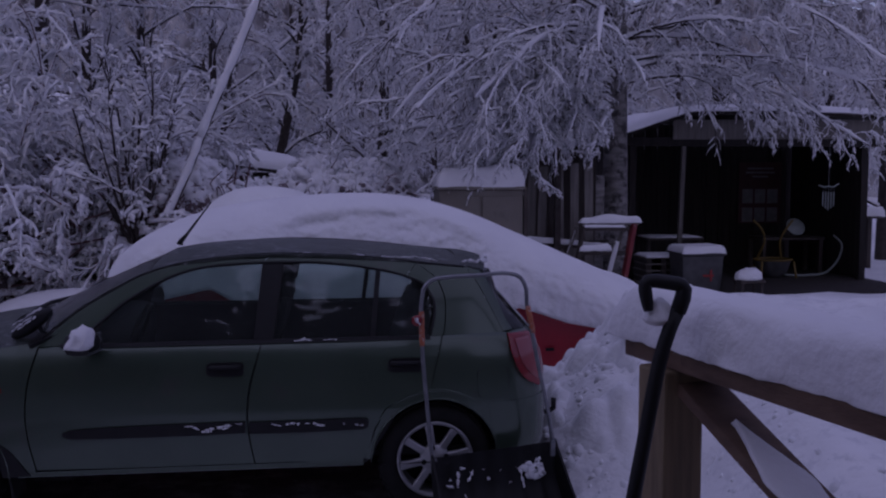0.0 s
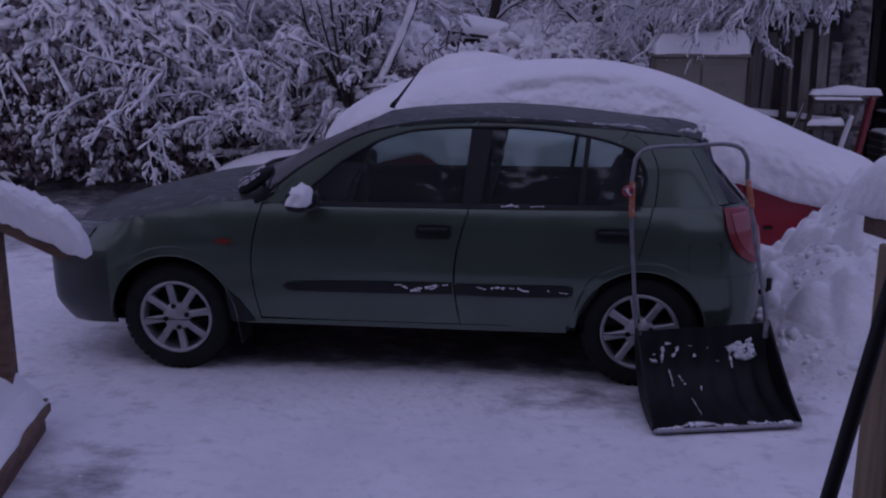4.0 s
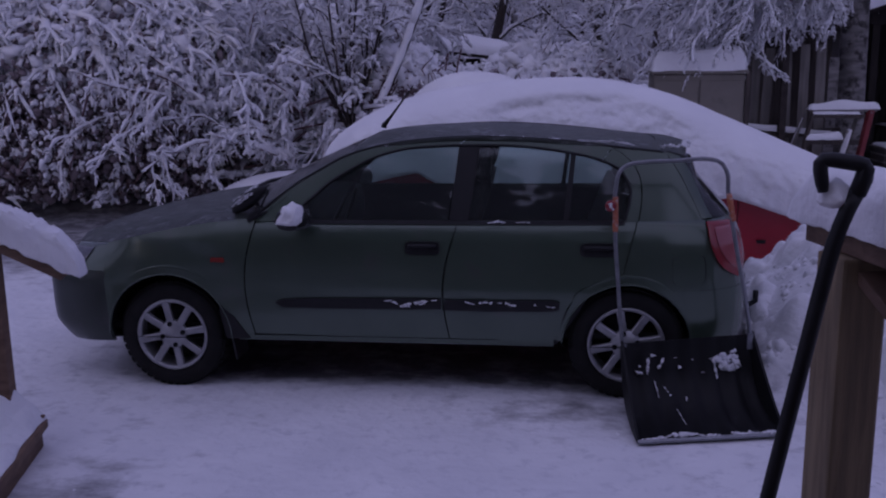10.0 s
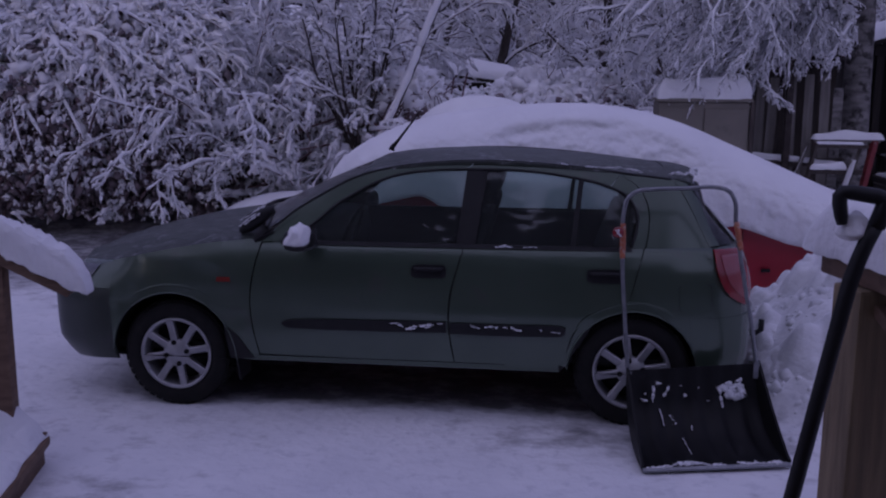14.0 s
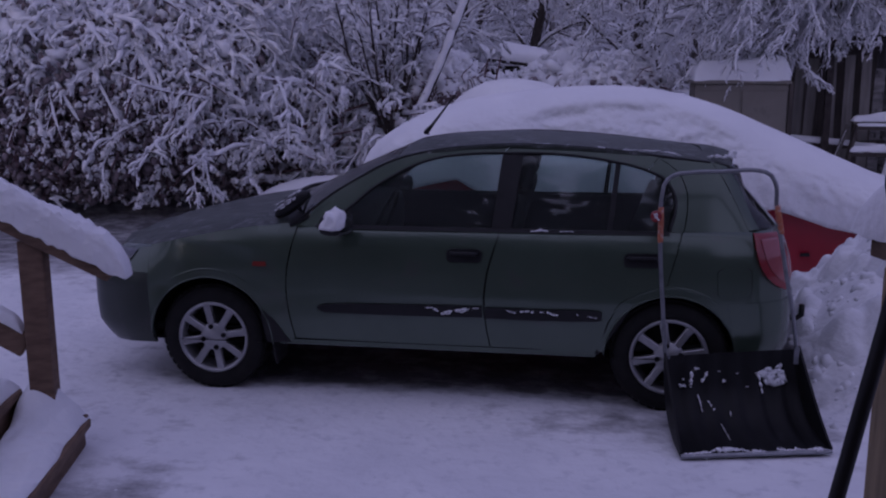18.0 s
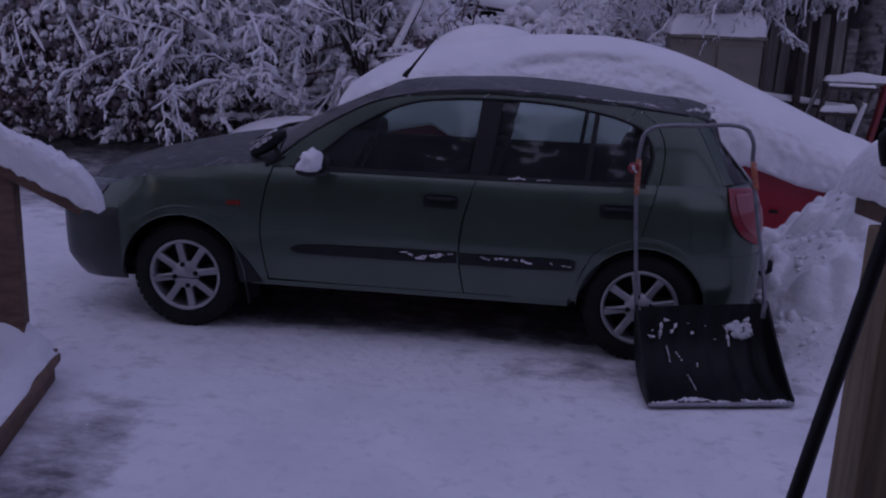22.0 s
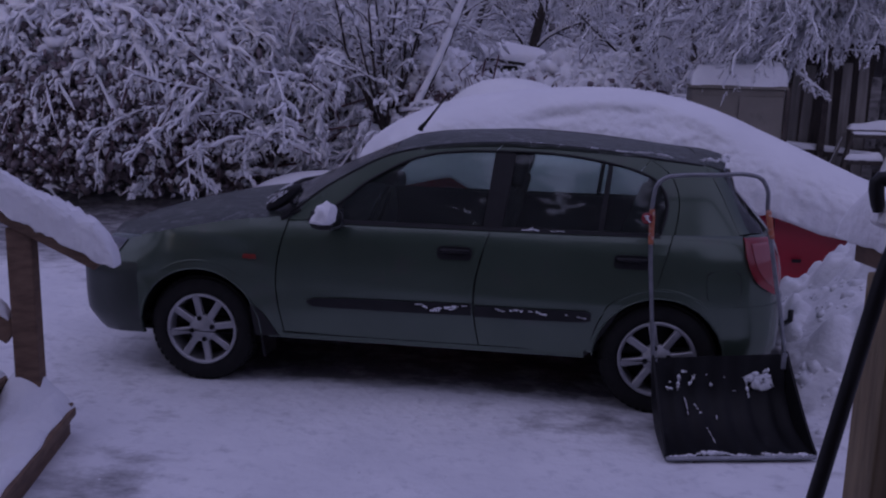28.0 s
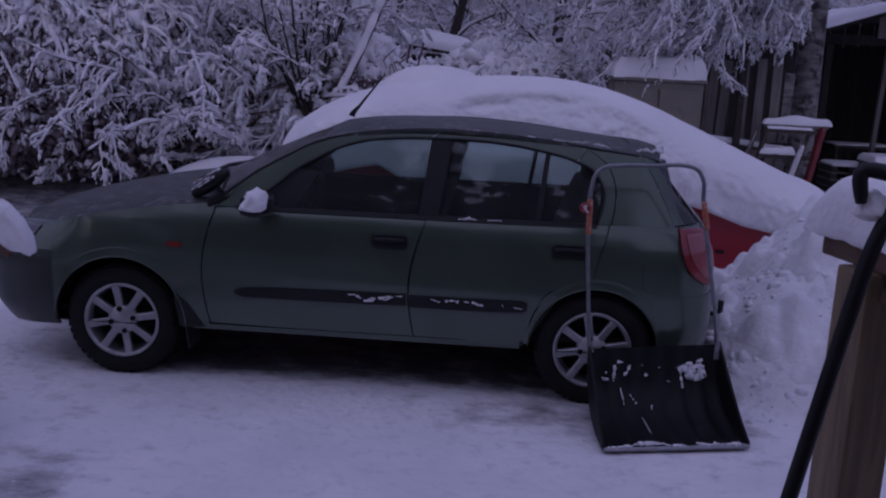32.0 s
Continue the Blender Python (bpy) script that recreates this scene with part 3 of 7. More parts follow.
def alloy_wheel(parent, x, side):
    """Tyre and eight-spoked rim, the axle along y."""
    m = Matrix.Translation((x, side * 0.715, 0.305)) @ Matrix.Rotation(radians(90 if side < 0 else -90), 4, "X")
    tyre = part("wheel", lathe([(0.2, -0.1), (0.25, -0.108), (0.285, -0.1), (0.3, -0.075), (0.305, -0.03), (0.305, 0.03), (0.3, 0.075), (0.286, 0.098), (0.25, 0.107), (0.222, 0.104), (0.205, 0.09), (0.2, 0.06)], 56, m), RUBBER, parent, "black winter tyre", True)
    blocks = bmesh.new()
    for k in range(44):
        for off in (-0.055, 0.0, 0.055):
            a = 2 * math.pi * (k + (0.5 if off == 0 else 0)) / 44
            bmesh.ops.create_cube(blocks, size=1, matrix=m @ Matrix.Rotation(a, 4, "Z") @ Matrix.Translation((0.303, 0, off)) @ Matrix.Diagonal((0.009, 0.034, 0.046, 1)))
    part("tread", blocks, RUBBER, tyre)
    part("rim", lathe([(0.207, 0.088), (0.207, 0.099), (0.2, 0.104), (0.19, 0.1), (0.184, 0.085), (0.18, 0.03), (0.176, -0.09)], 56, m), ALLOY, tyre, "dull silver alloy rim", True)
    part("brake_disc", lathe([(0.0, 0.02), (0.05, 0.02), (0.13, 0.0), (0.176, -0.03)], 40, m), BLACK, tyre, "dark brake disc", True)
    for k in range(8):
        spoke = bmesh.new()
        a = 2 * math.pi * k / 8 + 0.187
        prof = [(0.03, 0.021, 0.092), (0.08, 0.0195, 0.09), (0.14, 0.019, 0.093), (0.19, 0.0215, 0.096)]
        rings = []
        for r, w, h in prof:
            rings.append([spoke.verts.new(m @ Matrix.Rotation(a, 4, "Z") @ Vector(c)) for c in ((r, -w, h - 0.03), (r, -w, h - 0.004), (r, -w * 0.7, h), (r, w * 0.7, h), (r, w, h - 0.004), (r, w, h - 0.03))])
        for r0, r1 in zip(rings, rings[1:]):
            for j in range(5):
                spoke.faces.new((r0[j], r0[j + 1], r1[j + 1], r1[j]))
        part("spoke", spoke, ALLOY, tyre)
    part("hub_cap", lathe([(0.08, 0.06), (0.08, 0.083), (0.074, 0.09), (0.032, 0.094), (0.027, 0.097), (0.0, 0.098)], 32, m), ALLOY, tyre, "", True)
    for k in range(4):
        b = m @ Matrix.Rotation(math.pi / 2 * k + 0.22, 4, "Z") @ Matrix.Translation((0.062, 0, 0.0))
        part("wheel_bolt", lathe([(0.014, 0.08), (0.014, 0.099), (0.009, 0.0995), (0.008, 0.094), (0.0, 0.094)], 12, b), BLACK, tyre)
    return tyre


def headrest(parent, x, y, z, seat):
    bm = box((0.09, 0.25, 0.17), Matrix.Translation((x, y, z)) @ Matrix.Rotation(radians(12), 4, "Y"), 0.04)
    part("headrest", bm, SEAT, seat, smooth=True)
    for d in (-0.05, 0.05):
        part("headrest_rod", tube([(x - 0.02, y + d, z - 0.16), (x, y + d, z - 0.05)], 0.006, 8), STEEL, seat)


def car_seat(parent, x, y):
    seat = part("seat", box((0.5, 0.48, 0.16), Matrix.Translation((x, y, 0.52)) @ Matrix.Rotation(radians(-8), 4, "Y"), 0.05), SEAT, parent, smooth=True)
    part("seat_back", box((0.13, 0.47, 0.62), Matrix.Translation((x + 0.33, y, 0.84)) @ Matrix.Rotation(radians(17), 4, "Y"), 0.05), SEAT, seat, smooth=True)
    headrest(parent, x + 0.45, y, 1.23, seat)


def green_hatchback():
    car = thing("hatchback_car", "dark green five-door hatchback with wet panels and snow traces", "car", at=(0, 0.833, 0))
    for side in (-1, 1):
        near = side < 0
        P = dict(parent=car, side=side)
        panel("front_bumper", [(S_FRONT, 0.22), (-2.0, 0.23), (-1.618, 0.26)], [(S_FRONT, 0.669), (-2.0, 0.669), (-1.63, 0.669)], SHADED_PAINT, lift=-0.003, n=30, m=14, **P)
        fender = panel("front_fender", arc(-HUB, 0.305, 0.36, 187, 90, 8) + arc(-HUB, 0.305, 0.36, 80, 6, 7) + [(-0.86, 0.3), (-0.772, 0.3)], [(-1.64, 0.825), (-1.4, 0.88), (-1.15, 0.928), (-0.95, 0.955), (-0.76, 0.972)], PAINT, n=44, m=14, **P)
        co = np.array([v.co[:] for v in fender.data.vertices])
        t = np.clip((co[:, 2] - 0.33) / 0.625, 0, 1)
        co[:, 0] += -0.052 * np.sin(np.pi * t) * np.clip((co[:, 0] + 1.0) / 0.2, 0, 1)
        fender.data.vertices.foreach_set("co", co.astype(np.float32).ravel())
        panel("nose_panel", [(S_FRONT, 0.672), (-2.1, 0.672), (-1.637, 0.672)], [(S_FRONT, 0.79), (-2.1, 0.795), (-1.64, 0.825)], PAINT, n=30, m=8, **P)
        lamp = panel("headlight", [(-2.25, 0.695), (-2.0, 0.685), (-1.79, 0.715)], [(-2.25, 0.765), (-2.0, 0.78), (-1.745, 0.79)], LAMP_CLEAR, lift=0.008, n=24, m=8, label="clear headlight with a dark housing", **P)
        door = panel("front_door", [(-0.765, 0.335), (-0.4, 0.33), (0.318, 0.33)], [(-0.752, 0.955), (-0.3, 0.955), (0.352, 0.957)], PAINT, n=40, m=24, **P)
        # the doors' edges swell forward below the belt
        for ob, edge in ((door, "front"),):
            co = np.array([v.co[:] for v in ob.data.vertices])
            t = np.clip((co[:, 2] - 0.33) / 0.625, 0, 1)
            f = np.clip((0.33 - co[:, 0]) / 1.1, 0, 1)
            bow_f = -0.052 * np.sin(np.pi * t) * f
            g = np.clip((co[:, 0] + 0.77) / 1.1, 0, 1)
            bow_b = -0.052 * np.sin(np.pi * np.clip(t * 1.05, 0, 1)) * g
            co[:, 0] += np.maximum(np.minimum(bow_f + bow_b, 0), -0.06)
            ob.data.vertices.foreach_set("co", co.astype(np.float32).ravel())
        rear_door = panel("rear_door", [(0.324, 0.33), (0.55, 0.33), (0.885, 0.333), (0.945, 0.5), (1.0, 0.6), (1.1, 0.655), (1.235, 0.695)], [(0.358, 0.957), (0.5, 0.958), (0.75, 0.96), (0.95, 0.963), (1.1, 0.965), (1.22, 0.967), (1.312, 0.968)], PAINT, n=44, m=24, **P)
        co = np.array([v.co[:] for v in rear_door.data.vertices])
        t = np.clip((co[:, 2] - 0.33) / 0.63, 0, 1)
        f = np.clip(1 - (co[:, 0] - 0.33) / 0.5, 0, 1)
        co[:, 0] += -0.05 * np.sin(np.pi * np.clip(t * 1.05, 0, 1)) * f
        rear_door.data.vertices.foreach_set("co", co.astype(np.float32).ravel())
        panel("quarter_panel", arc(HUB, 0.3, 0.34, 176, 90, 8) + arc(HUB, 0.3, 0.34, 80, 4, 7), [(0.892, 0.333), (0.952, 0.5), (1.006, 0.6), (1.1, 0.662), (1.24, 0.7), (1.318, 0.968), (1.45, 0.972), (1.69, 0.975)], PAINT, n=64, m=14, curved=False, **P)
        panel("sill", [(-0.87, 0.295), (0.885, 0.295)], [(-0.81, 0.324), (0.882, 0.326)], PAINT, n=30, m=5, **P)
        panel("inner_panel", [(-0.84, 0.3), (0.9, 0.3)], [(-0.74, 0.95), (1.3, 0.955)], BLACK, lift=-0.03, n=24, m=8, **P)
        # greenhouse
        glass_lo, glass_up = [(-0.5, 0.964), (-0.1, 0.964), (0.31, 0.964)], [(-0.5, 0.975), (-0.445, 1.072), (-0.354, 1.15), (-0.243, 1.219), (-0.119, 1.282), (0.019, 1.322), (0.182, 1.341), (0.355, 1.351)]
        for nm, lo, up in (("front_door_window", glass_lo, glass_up), ("rear_door_window", [(0.425, 0.966), (0.8, 0.968), (1.24, 0.97)], [(0.475, 1.354), (0.72, 1.344), (0.94, 1.316), (1.12, 1.274), (1.22, 1.228), (1.282, 1.14)])):
            g = panel(nm, lo, up, GLASS, lift=-0.012, thick=0.004, n=26, m=10, label="tinted side window", **P)
            g.visible_shadow = False
        panel("roof_rail", [(-0.62, 0.957), (-0.45, 1.083), (-0.36, 1.163), (-0.247, 1.232), (-0.12, 1.295), (0.019, 1.335), (0.182, 1.354), (0.355, 1.36)], [(-0.765, 0.957), (-0.566, 1.133), (-0.397, 1.233), (-0.285, 1.292), (-0.17, 1.332), (-0.03, 1.361), (0.18, 1.387), (0.405, 1.398)], PAINT, n=34, m=5, **P)
        panel("roof_rail", [(0.36, 1.362), (0.475, 1.362), (0.72, 1.352), (0.94, 1.324), (1.13, 1.28)], [(0.411, 1.398), (0.55, 1.397), (0.72, 1.391), (1.03, 1.366), (1.185, 1.345)], PAINT, n=30, m=5, **P)
        panel("window_sail", [(-0.62, 0.966), (-0.495, 0.966)], [(-0.58, 0.99), (-0.452, 1.072)], BLACK, lift=-0.002, n=8, m=5, **P)
        panel("door_pillar", [(0.315, 0.966), (0.42, 0.966)], [(0.358, 1.359), (0.472, 1.359)], BLACK, lift=-0.002, n=6, m=8, label="gloss black pillar between the doors", **P)
        panel("window_bar", [(0.925, 0.97), (0.955, 0.97)], [(0.965, 1.312), (0.99, 1.306)], BLACK, lift=-0.006, n=4, m=8, **P)
        edge = [(1.325, 0.9685), (1.345, 1.08), (1.343, 1.17), (1.3, 1.27), (1.19, 1.341)]
        panel("door_frame", [(1.247, 0.97), (1.277, 1.05), (1.287, 1.14), (1.232, 1.228), (1.134, 1.277)], [(a - 0.006, b) for a, b in edge], PAINT, n=20, m=5, **P)
        panel("rear_pillar", edge, [(1.672, 0.9748), (1.603, 1.12), (1.532, 1.26), (1.477, 1.322)], PAINT, n=20, m=10, **P)
        hatch_edge = [(1.76, 0.985), (1.7, 1.09), (1.62, 1.23), (1.57, 1.3)]
        panel("hatch_frame", [(1.672, 0.98), (1.607, 1.12), (1.537, 1.26), (1.482, 1.322)], hatch_edge, PAINT, n=16, m=5, **P)
        panel("rear_window", [(a + 0.005, b) for a, b in hatch_edge], [(S_REAR, 0.985), (S_REAR, 1.09), (S_REAR, 1.23), (S_REAR, 1.3)], DARKGLASS, n=14, m=14, thick=0.005, lift=-0.004, label="sloping tailgate window", **P)
        panel("hatch", [(1.58, 0.58), (1.9, 0.6), (S_REAR, 0.6)], [(1.6, 0.972), (1.9, 0.98), (S_REAR, 0.98)], PAINT, n=24, m=10, lift=-0.006, **P)
        panel("rear_bumper", [(1.612, 0.3)] + [(1.8, 0.27), (S_REAR, 0.26)], [(1.55, 0.612), (1.8, 0.618), (S_REAR, 0.62)], PAINT, n=30, m=12, lift=0.004, **P)
        tail = panel("tail_light", [(1.695, 0.968), (1.702, 0.85), (1.765, 0.735), (1.87, 0.675)], [(1.9, 0.968), (1.955, 0.87), (1.965, 0.77), (1.9, 0.68)], LAMP_RED, n=22, m=10, lift=0.014, label="red wraparound tail light", **P)
        panel("tail_light_lens", [(1.735, 0.94), (1.745, 0.85), (1.80, 0.76), (1.86, 0.715)], [(1.855, 0.945), (1.905, 0.87), (1.91, 0.79), (1.88, 0.72)], LAMP_PINK, tail, side, n=16, m=7, lift=0.019, thick=0.006, label="pale inner lens")
        for a, b in ((-0.635, 0.276), (0.296, 0.91)):
            f = 1 if a < 0 else 0
            lo = [(a, 0.512 if f else 0.494), (a + 0.04, 0.494), (a + 0.2, 0.491), ((a + b) / 2, 0.492), (b - 0.2, 0.494), (b - 0.03, 0.498), (b, 0.498 if f else 0.51)]
            up = [(a, 0.522 if f else 0.552), (a + 0.04, 0.538 if f else 0.552), (a + 0.2, 0.547 if f else 0.553), ((a + b) / 2, 0.552), (b - 0.2, 0.555), (b - 0.03, 0.556), (b, 0.556 if f else 0.546)]
            panel("side_moulding", lo, up, BLACK, n=36, m=7, curved=False, lift=0.016, thick=0.018, label="black rubbing strip", **P)
        for a in (0.08, 1.015):
            recess = panel("door_handle", [(a, 0.808), (a + 0.008, 0.796), (a + 0.025, 0.79), (a + 0.165, 0.79), (a + 0.182, 0.796), (a + 0.19, 0.808)], [(a, 0.844), (a + 0.008, 0.856), (a + 0.025, 0.862), (a + 0.165, 0.862), (a + 0.182, 0.856), (a + 0.19, 0.844)], BLACK, n=26, m=6, curved=False, lift=0.004, label="black pull handle", **P)
            path = [tuple(skin(a + d, 0.836 + h, side, l)) for d, h, l in ((0.02, 0, 0.0), (0.035, 0.004, 0.022), (0.09, 0.006, 0.03), (0.15, 0.004, 0.022), (0.17, 0, 0.0))]
            part("grip", tube(smooth_path(path, 14), 0.011, 8), BLACK, recess, smooth=True)
        panel("side_indicator", [(-1.005, 0.738), (-0.925, 0.738)], [(-1.0, 0.763), (-0.93, 0.763)], AMBER, n=8, m=4, lift=0.008, label="small orange side indicator", **P)
        panel("belt_strip", [(-0.64, 0.947), (0.3, 0.949), (1.25, 0.954)], [(-0.66, 0.966), (0.3, 0.968), (1.245, 0.972)], BLACK, n=40, m=3, lift=0.006, **P)
        seal = [(-0.6, 0.966), (-0.447, 1.079), (-0.357, 1.157), (-0.245, 1.226), (-0.119, 1.289), (0.019, 1.329), (0.182, 1.348), (0.4, 1.356), (0.72, 1.348), (0.94, 1.32), (1.125, 1.277), (1.226, 1.229), (1.284, 1.14), (1.277, 1.05), (1.247, 0.972)]
        part("window_seal", tube([tuple(skin(a, b, side, -0.002)) for a, b in smooth_path(seal, 60)], 0.008, 6), BLACK, car, smooth=True)
        part("roof_moulding", tube([tuple(skin(a, b + 0.003, side, -0.002)) for a, b in smooth_path([(-0.755, 0.985), (-0.566, 1.133), (-0.397, 1.233)] + DITCH, 60)], 0.007, 6), BLACK, car, smooth=True)
        if near:
            flap = panel("fuel_flap", [(1.5, 0.66), (1.515, 0.65), (1.655, 0.655), (1.67, 0.665)], [(1.495, 0.775), (1.51, 0.785), (1.65, 0.79), (1.665, 0.78)], PAINT, n=14, m=8, lift=0.0035, thick=0.006, **P)
            rim = [(1.5, 0.665), (1.51, 0.652), (1.66, 0.656), (1.671, 0.667), (1.667, 0.782), (1.655, 0.792), (1.51, 0.788), (1.496, 0.775)]
            part("flap_gap", tube([tuple(skin(a, b, side, 0.0)) for a, b in rim], 0.0035, 5, True), BLACK, flap)
        # arch lips and liners
        for hx in (-HUB, HUB):
            ar = 0.362 if hx < 0 else 0.343
            lip = [tuple(skin(hx + ar * math.cos(radians(a)), 0.303 + ar * math.sin(radians(a)), side, 0.002)) for a in range(-2, 184, 6)]
            part("arch_lip", tube(lip, 0.005, 8), PAINT, car, smooth=True)
            flare = [tuple(skin(hx + (ar + 0.042) * math.cos(radians(a)), 0.303 + (ar + 0.042) * math.sin(radians(a)), side, -0.014)) for a in range(16, 165, 6)]
            part("arch_flare", tube(flare, [0.004 + 0.0125 * math.sin(math.pi * (i + 0.5) / len(flare)) ** 0.5 for i in range(len(flare))], 10), PAINT, car, smooth=True)
            m = Matrix.Translation((hx, side * 0.82, 0.305)) @ Matrix.Rotation(radians(90 if side < 0 else -90), 4, "X")
            liner = lathe([(ar, 0.0), (ar + 0.004, -0.12), (ar, -0.3), (0.0, -0.3)], 40, m)
            for v in liner.verts:
                v.co.z = max(v.co.z, 0.29)
            part("arch_liner", liner, BLACK, car, smooth=True)
            alloy_wheel(car, hx, side)
        # Thin black panel laid over the fender behind the front wheel.
        panel("arch_rear_panel", [(-0.935, 0.3), (-0.8, 0.305)], [(-0.968, 0.5), (-0.885, 0.43)], BLACK, n=8, m=8, lift=0.005, thick=0.012, label="black panel on the fender behind the wheel", **P)
        part("mud_flap", box((0.012, 0.19, 0.2), Matrix.Translation((-0.905, side * 0.73, 0.27)) @ Matrix.Rotation(radians(-8), 4, "Y"), 0.004), BLACK, car)
        mirror = part("door_mirror", box((0.13, 0.18, 0.115), Matrix.Translation((-0.5, side * 0.94, 0.998)) @ Matrix.Rotation(radians(14 * side), 4, "Z"), 0.05), BLACK, car, "black door mirror", True)
        part("mirror_foot", box((0.09, 0.12, 0.05), Matrix.Translation((-0.49, side * 0.825, 0.955)), 0.02), BLACK, mirror, smooth=True)
        bm = box((0.006, 0.15, 0.1), Matrix.Translation((-0.444, side * 0.935, 0.995)) @ Matrix.Rotation(radians(14 * side), 4, "Z"), 0.002)
        part("mirror_glass", bm, LAMP_CLEAR, mirror, "mirror glass")

    def hood(u, v):
        """Springs from the tops of nose and fenders and crowns towards the middle."""
        a = np.abs(v)
        along = S_FRONT + (-0.775 - S_FRONT) * u**0.9
        edge_z = np.interp(along, [S_FRONT, -2.1, -1.64, -1.4, -1.15, -0.95, -0.76], [0.79, 0.795, 0.825, 0.88, 0.928, 0.955, 0.972])
        rim = skin(along, edge_z, 1, -0.003)
        back = ramp01(u, 0.0, 1.0)
        x = rim[..., 0] - 0.29 * (1 - v**2) * back
        mid = np.interp(x, [-2.0, -1.9, -1.72, -1.4, -1.15, -0.98, -0.75], [0.795, 0.835, 0.885, 0.955, 0.998, 1.015, 1.03])
        rise = np.clip(mid - edge_z, 0.0, 1)
        z = edge_z + 0.002 + rise * (1 - a**3.2)
        return np.stack([x, v * rim[..., 1], z + 0.006 * np.cos(v * 9) * np.sin(np.pi * u) * (1 - a**4)], -1)

    sheet("bonnet", hood, WET_PAINT, car, 40, 40, label="wet dark green bonnet")

    def cowl(u, v):
        a = np.abs(v)
        x = -1.095 + 0.3 * a**2 + (0.12 - 0.02 * a**4) * u
        return np.stack([x, v * (0.79 - 0.03 * u), 0.995 - 0.028 * a**2 + (0.03 + 0.015 * a**4) * u], -1)

    part_cowl = sheet("cowl", cowl, BLACK, car, 4, 24)

    def screen(u, v):
        a = np.abs(v)
        x = (-1.02 + 0.27 * a**2) * (1 - u) + (-0.2 - 0.03 * a**2) * u
        z = (1.0 - 0.03 * a**2) * (1 - u) + (1.385 - 0.075 * a**2) * u + 0.012 * np.sin(np.pi * u)
        return np.stack([x, v * (0.785 * (1 - u) + 0.592 * u), z], -1)

    g = sheet("windscreen", screen, GLASS, car, 14, 24, 0.005, "wet windscreen")
    g.visible_shadow = False

    def roof(u, v):
        a = np.abs(v)
        x = (-0.2 - 0.03 * a**2) * (1 - u) + (1.53 - 0.06 * a**2) * u
        ze = np.interp(x, [p[0] for p in DITCH], [p[1] for p in DITCH])
        zc = np.interp(x, [-0.23, -0.07, 0.1, 0.4, 0.88, 1.22, 1.43, 1.53], [1.38, 1.406, 1.419, 1.425, 1.404, 1.375, 1.352, 1.339])
        w = np.interp(x, [-0.3, 0.2, 0.8, 1.5], [0.612, 0.603, 0.606, 0.61])
        k = 1 - (1 - a**2.6)
        return np.stack([x, v * w, zc * (1 - k) + (ze + 0.004) * k], -1)

    sheet("roof", roof, WET_PAINT, car, 40, 28, label="wet roof with a film of ice")

    def lip(u, v):
        a = np.abs(v)
        return np.stack([1.46 + 0.17 * u - 0.07 * a**2, v * 0.59, 1.356 - 0.03 * a**2 + 0.008 * np.sin(u * 3) - 0.025 * u], -1)

    sheet("roof_spoiler", lip, WET_PAINT, car, 8, 20, 0.022)
    part("floor_pan", box((3.4, 1.5, 0.06), Matrix.Translation((0, 0, 0.335)), 0.02), BLACK, car)
    part("tow_hook", tube([(1.93, -0.33, 0.42), (2.0, -0.33, 0.42), (2.03, -0.33, 0.44), (2.03, -0.33, 0.5)], 0.016, 8), BLACK, car, smooth=True)
    # cabin
    for y in (-0.36, 0.36):
        car_seat(car, 0.02, y)
    bench = part("rear_bench", box((0.5, 1.25, 0.16), Matrix.Translation((0.86, 0, 0.55)), 0.05), SEAT, car, smooth=True)
    part("bench_back", box((0.14, 1.25, 0.55), Matrix.Translation((1.2, 0, 0.82)) @ Matrix.Rotation(radians(20), 4, "Y"), 0.05), SEAT, bench, smooth=True)
    for y in (-0.38, 0.38):
        headrest(car, 1.3, y, 1.14, bench)
    dash = part("dashboard", box((0.5, 1.4, 0.3), Matrix.Translation((-0.68, 0, 0.85)), 0.09), BLACK, car, smooth=True)
    ring = [(-0.36 + 0.07 * math.sin(a), -0.36 + 0.185 * math.cos(a), 0.93 + 0.17 * math.sin(a)) for a in np.linspace(0, 2 * math.pi, 28, endpoint=False)]
    part("steering_wheel", tube(ring, 0.014, 8, True), BLACK, dash, smooth=True)
    part("cabin_mirror", box((0.02, 0.2, 0.06), Matrix.Translation((-0.28, -0.02, 1.3)), 0.01), LAMP_CLEAR, car, "small interior mirror")
    for y in (-0.7, 0.7):
        end = bmesh.new()
        bmesh.ops.create_icosphere(end, subdivisions=3, radius=1, matrix=Matrix.Translation((-0.81, y, 1.065)) @ Matrix.Rotation(radians(-36), 4, "Y") @ Matrix.Diagonal((0.125, 0.055, 0.042, 1)))
        part("cowl_end", end, BLACK, part_cowl, "gloss black end of the wiper cowl", True)
    # aerial and wipers
    aerial = part("aerial", tube([(-0.17, 0, 1.412), (-0.165, 0, 1.43), (-0.13, 0, 1.47), (0.0, 0, 1.64), (0.02, 0, 1.667)], [0.02, 0.016, 0.009, 0.0035, 0.003], 8), BLACK, car, "thin black roof aerial", True)
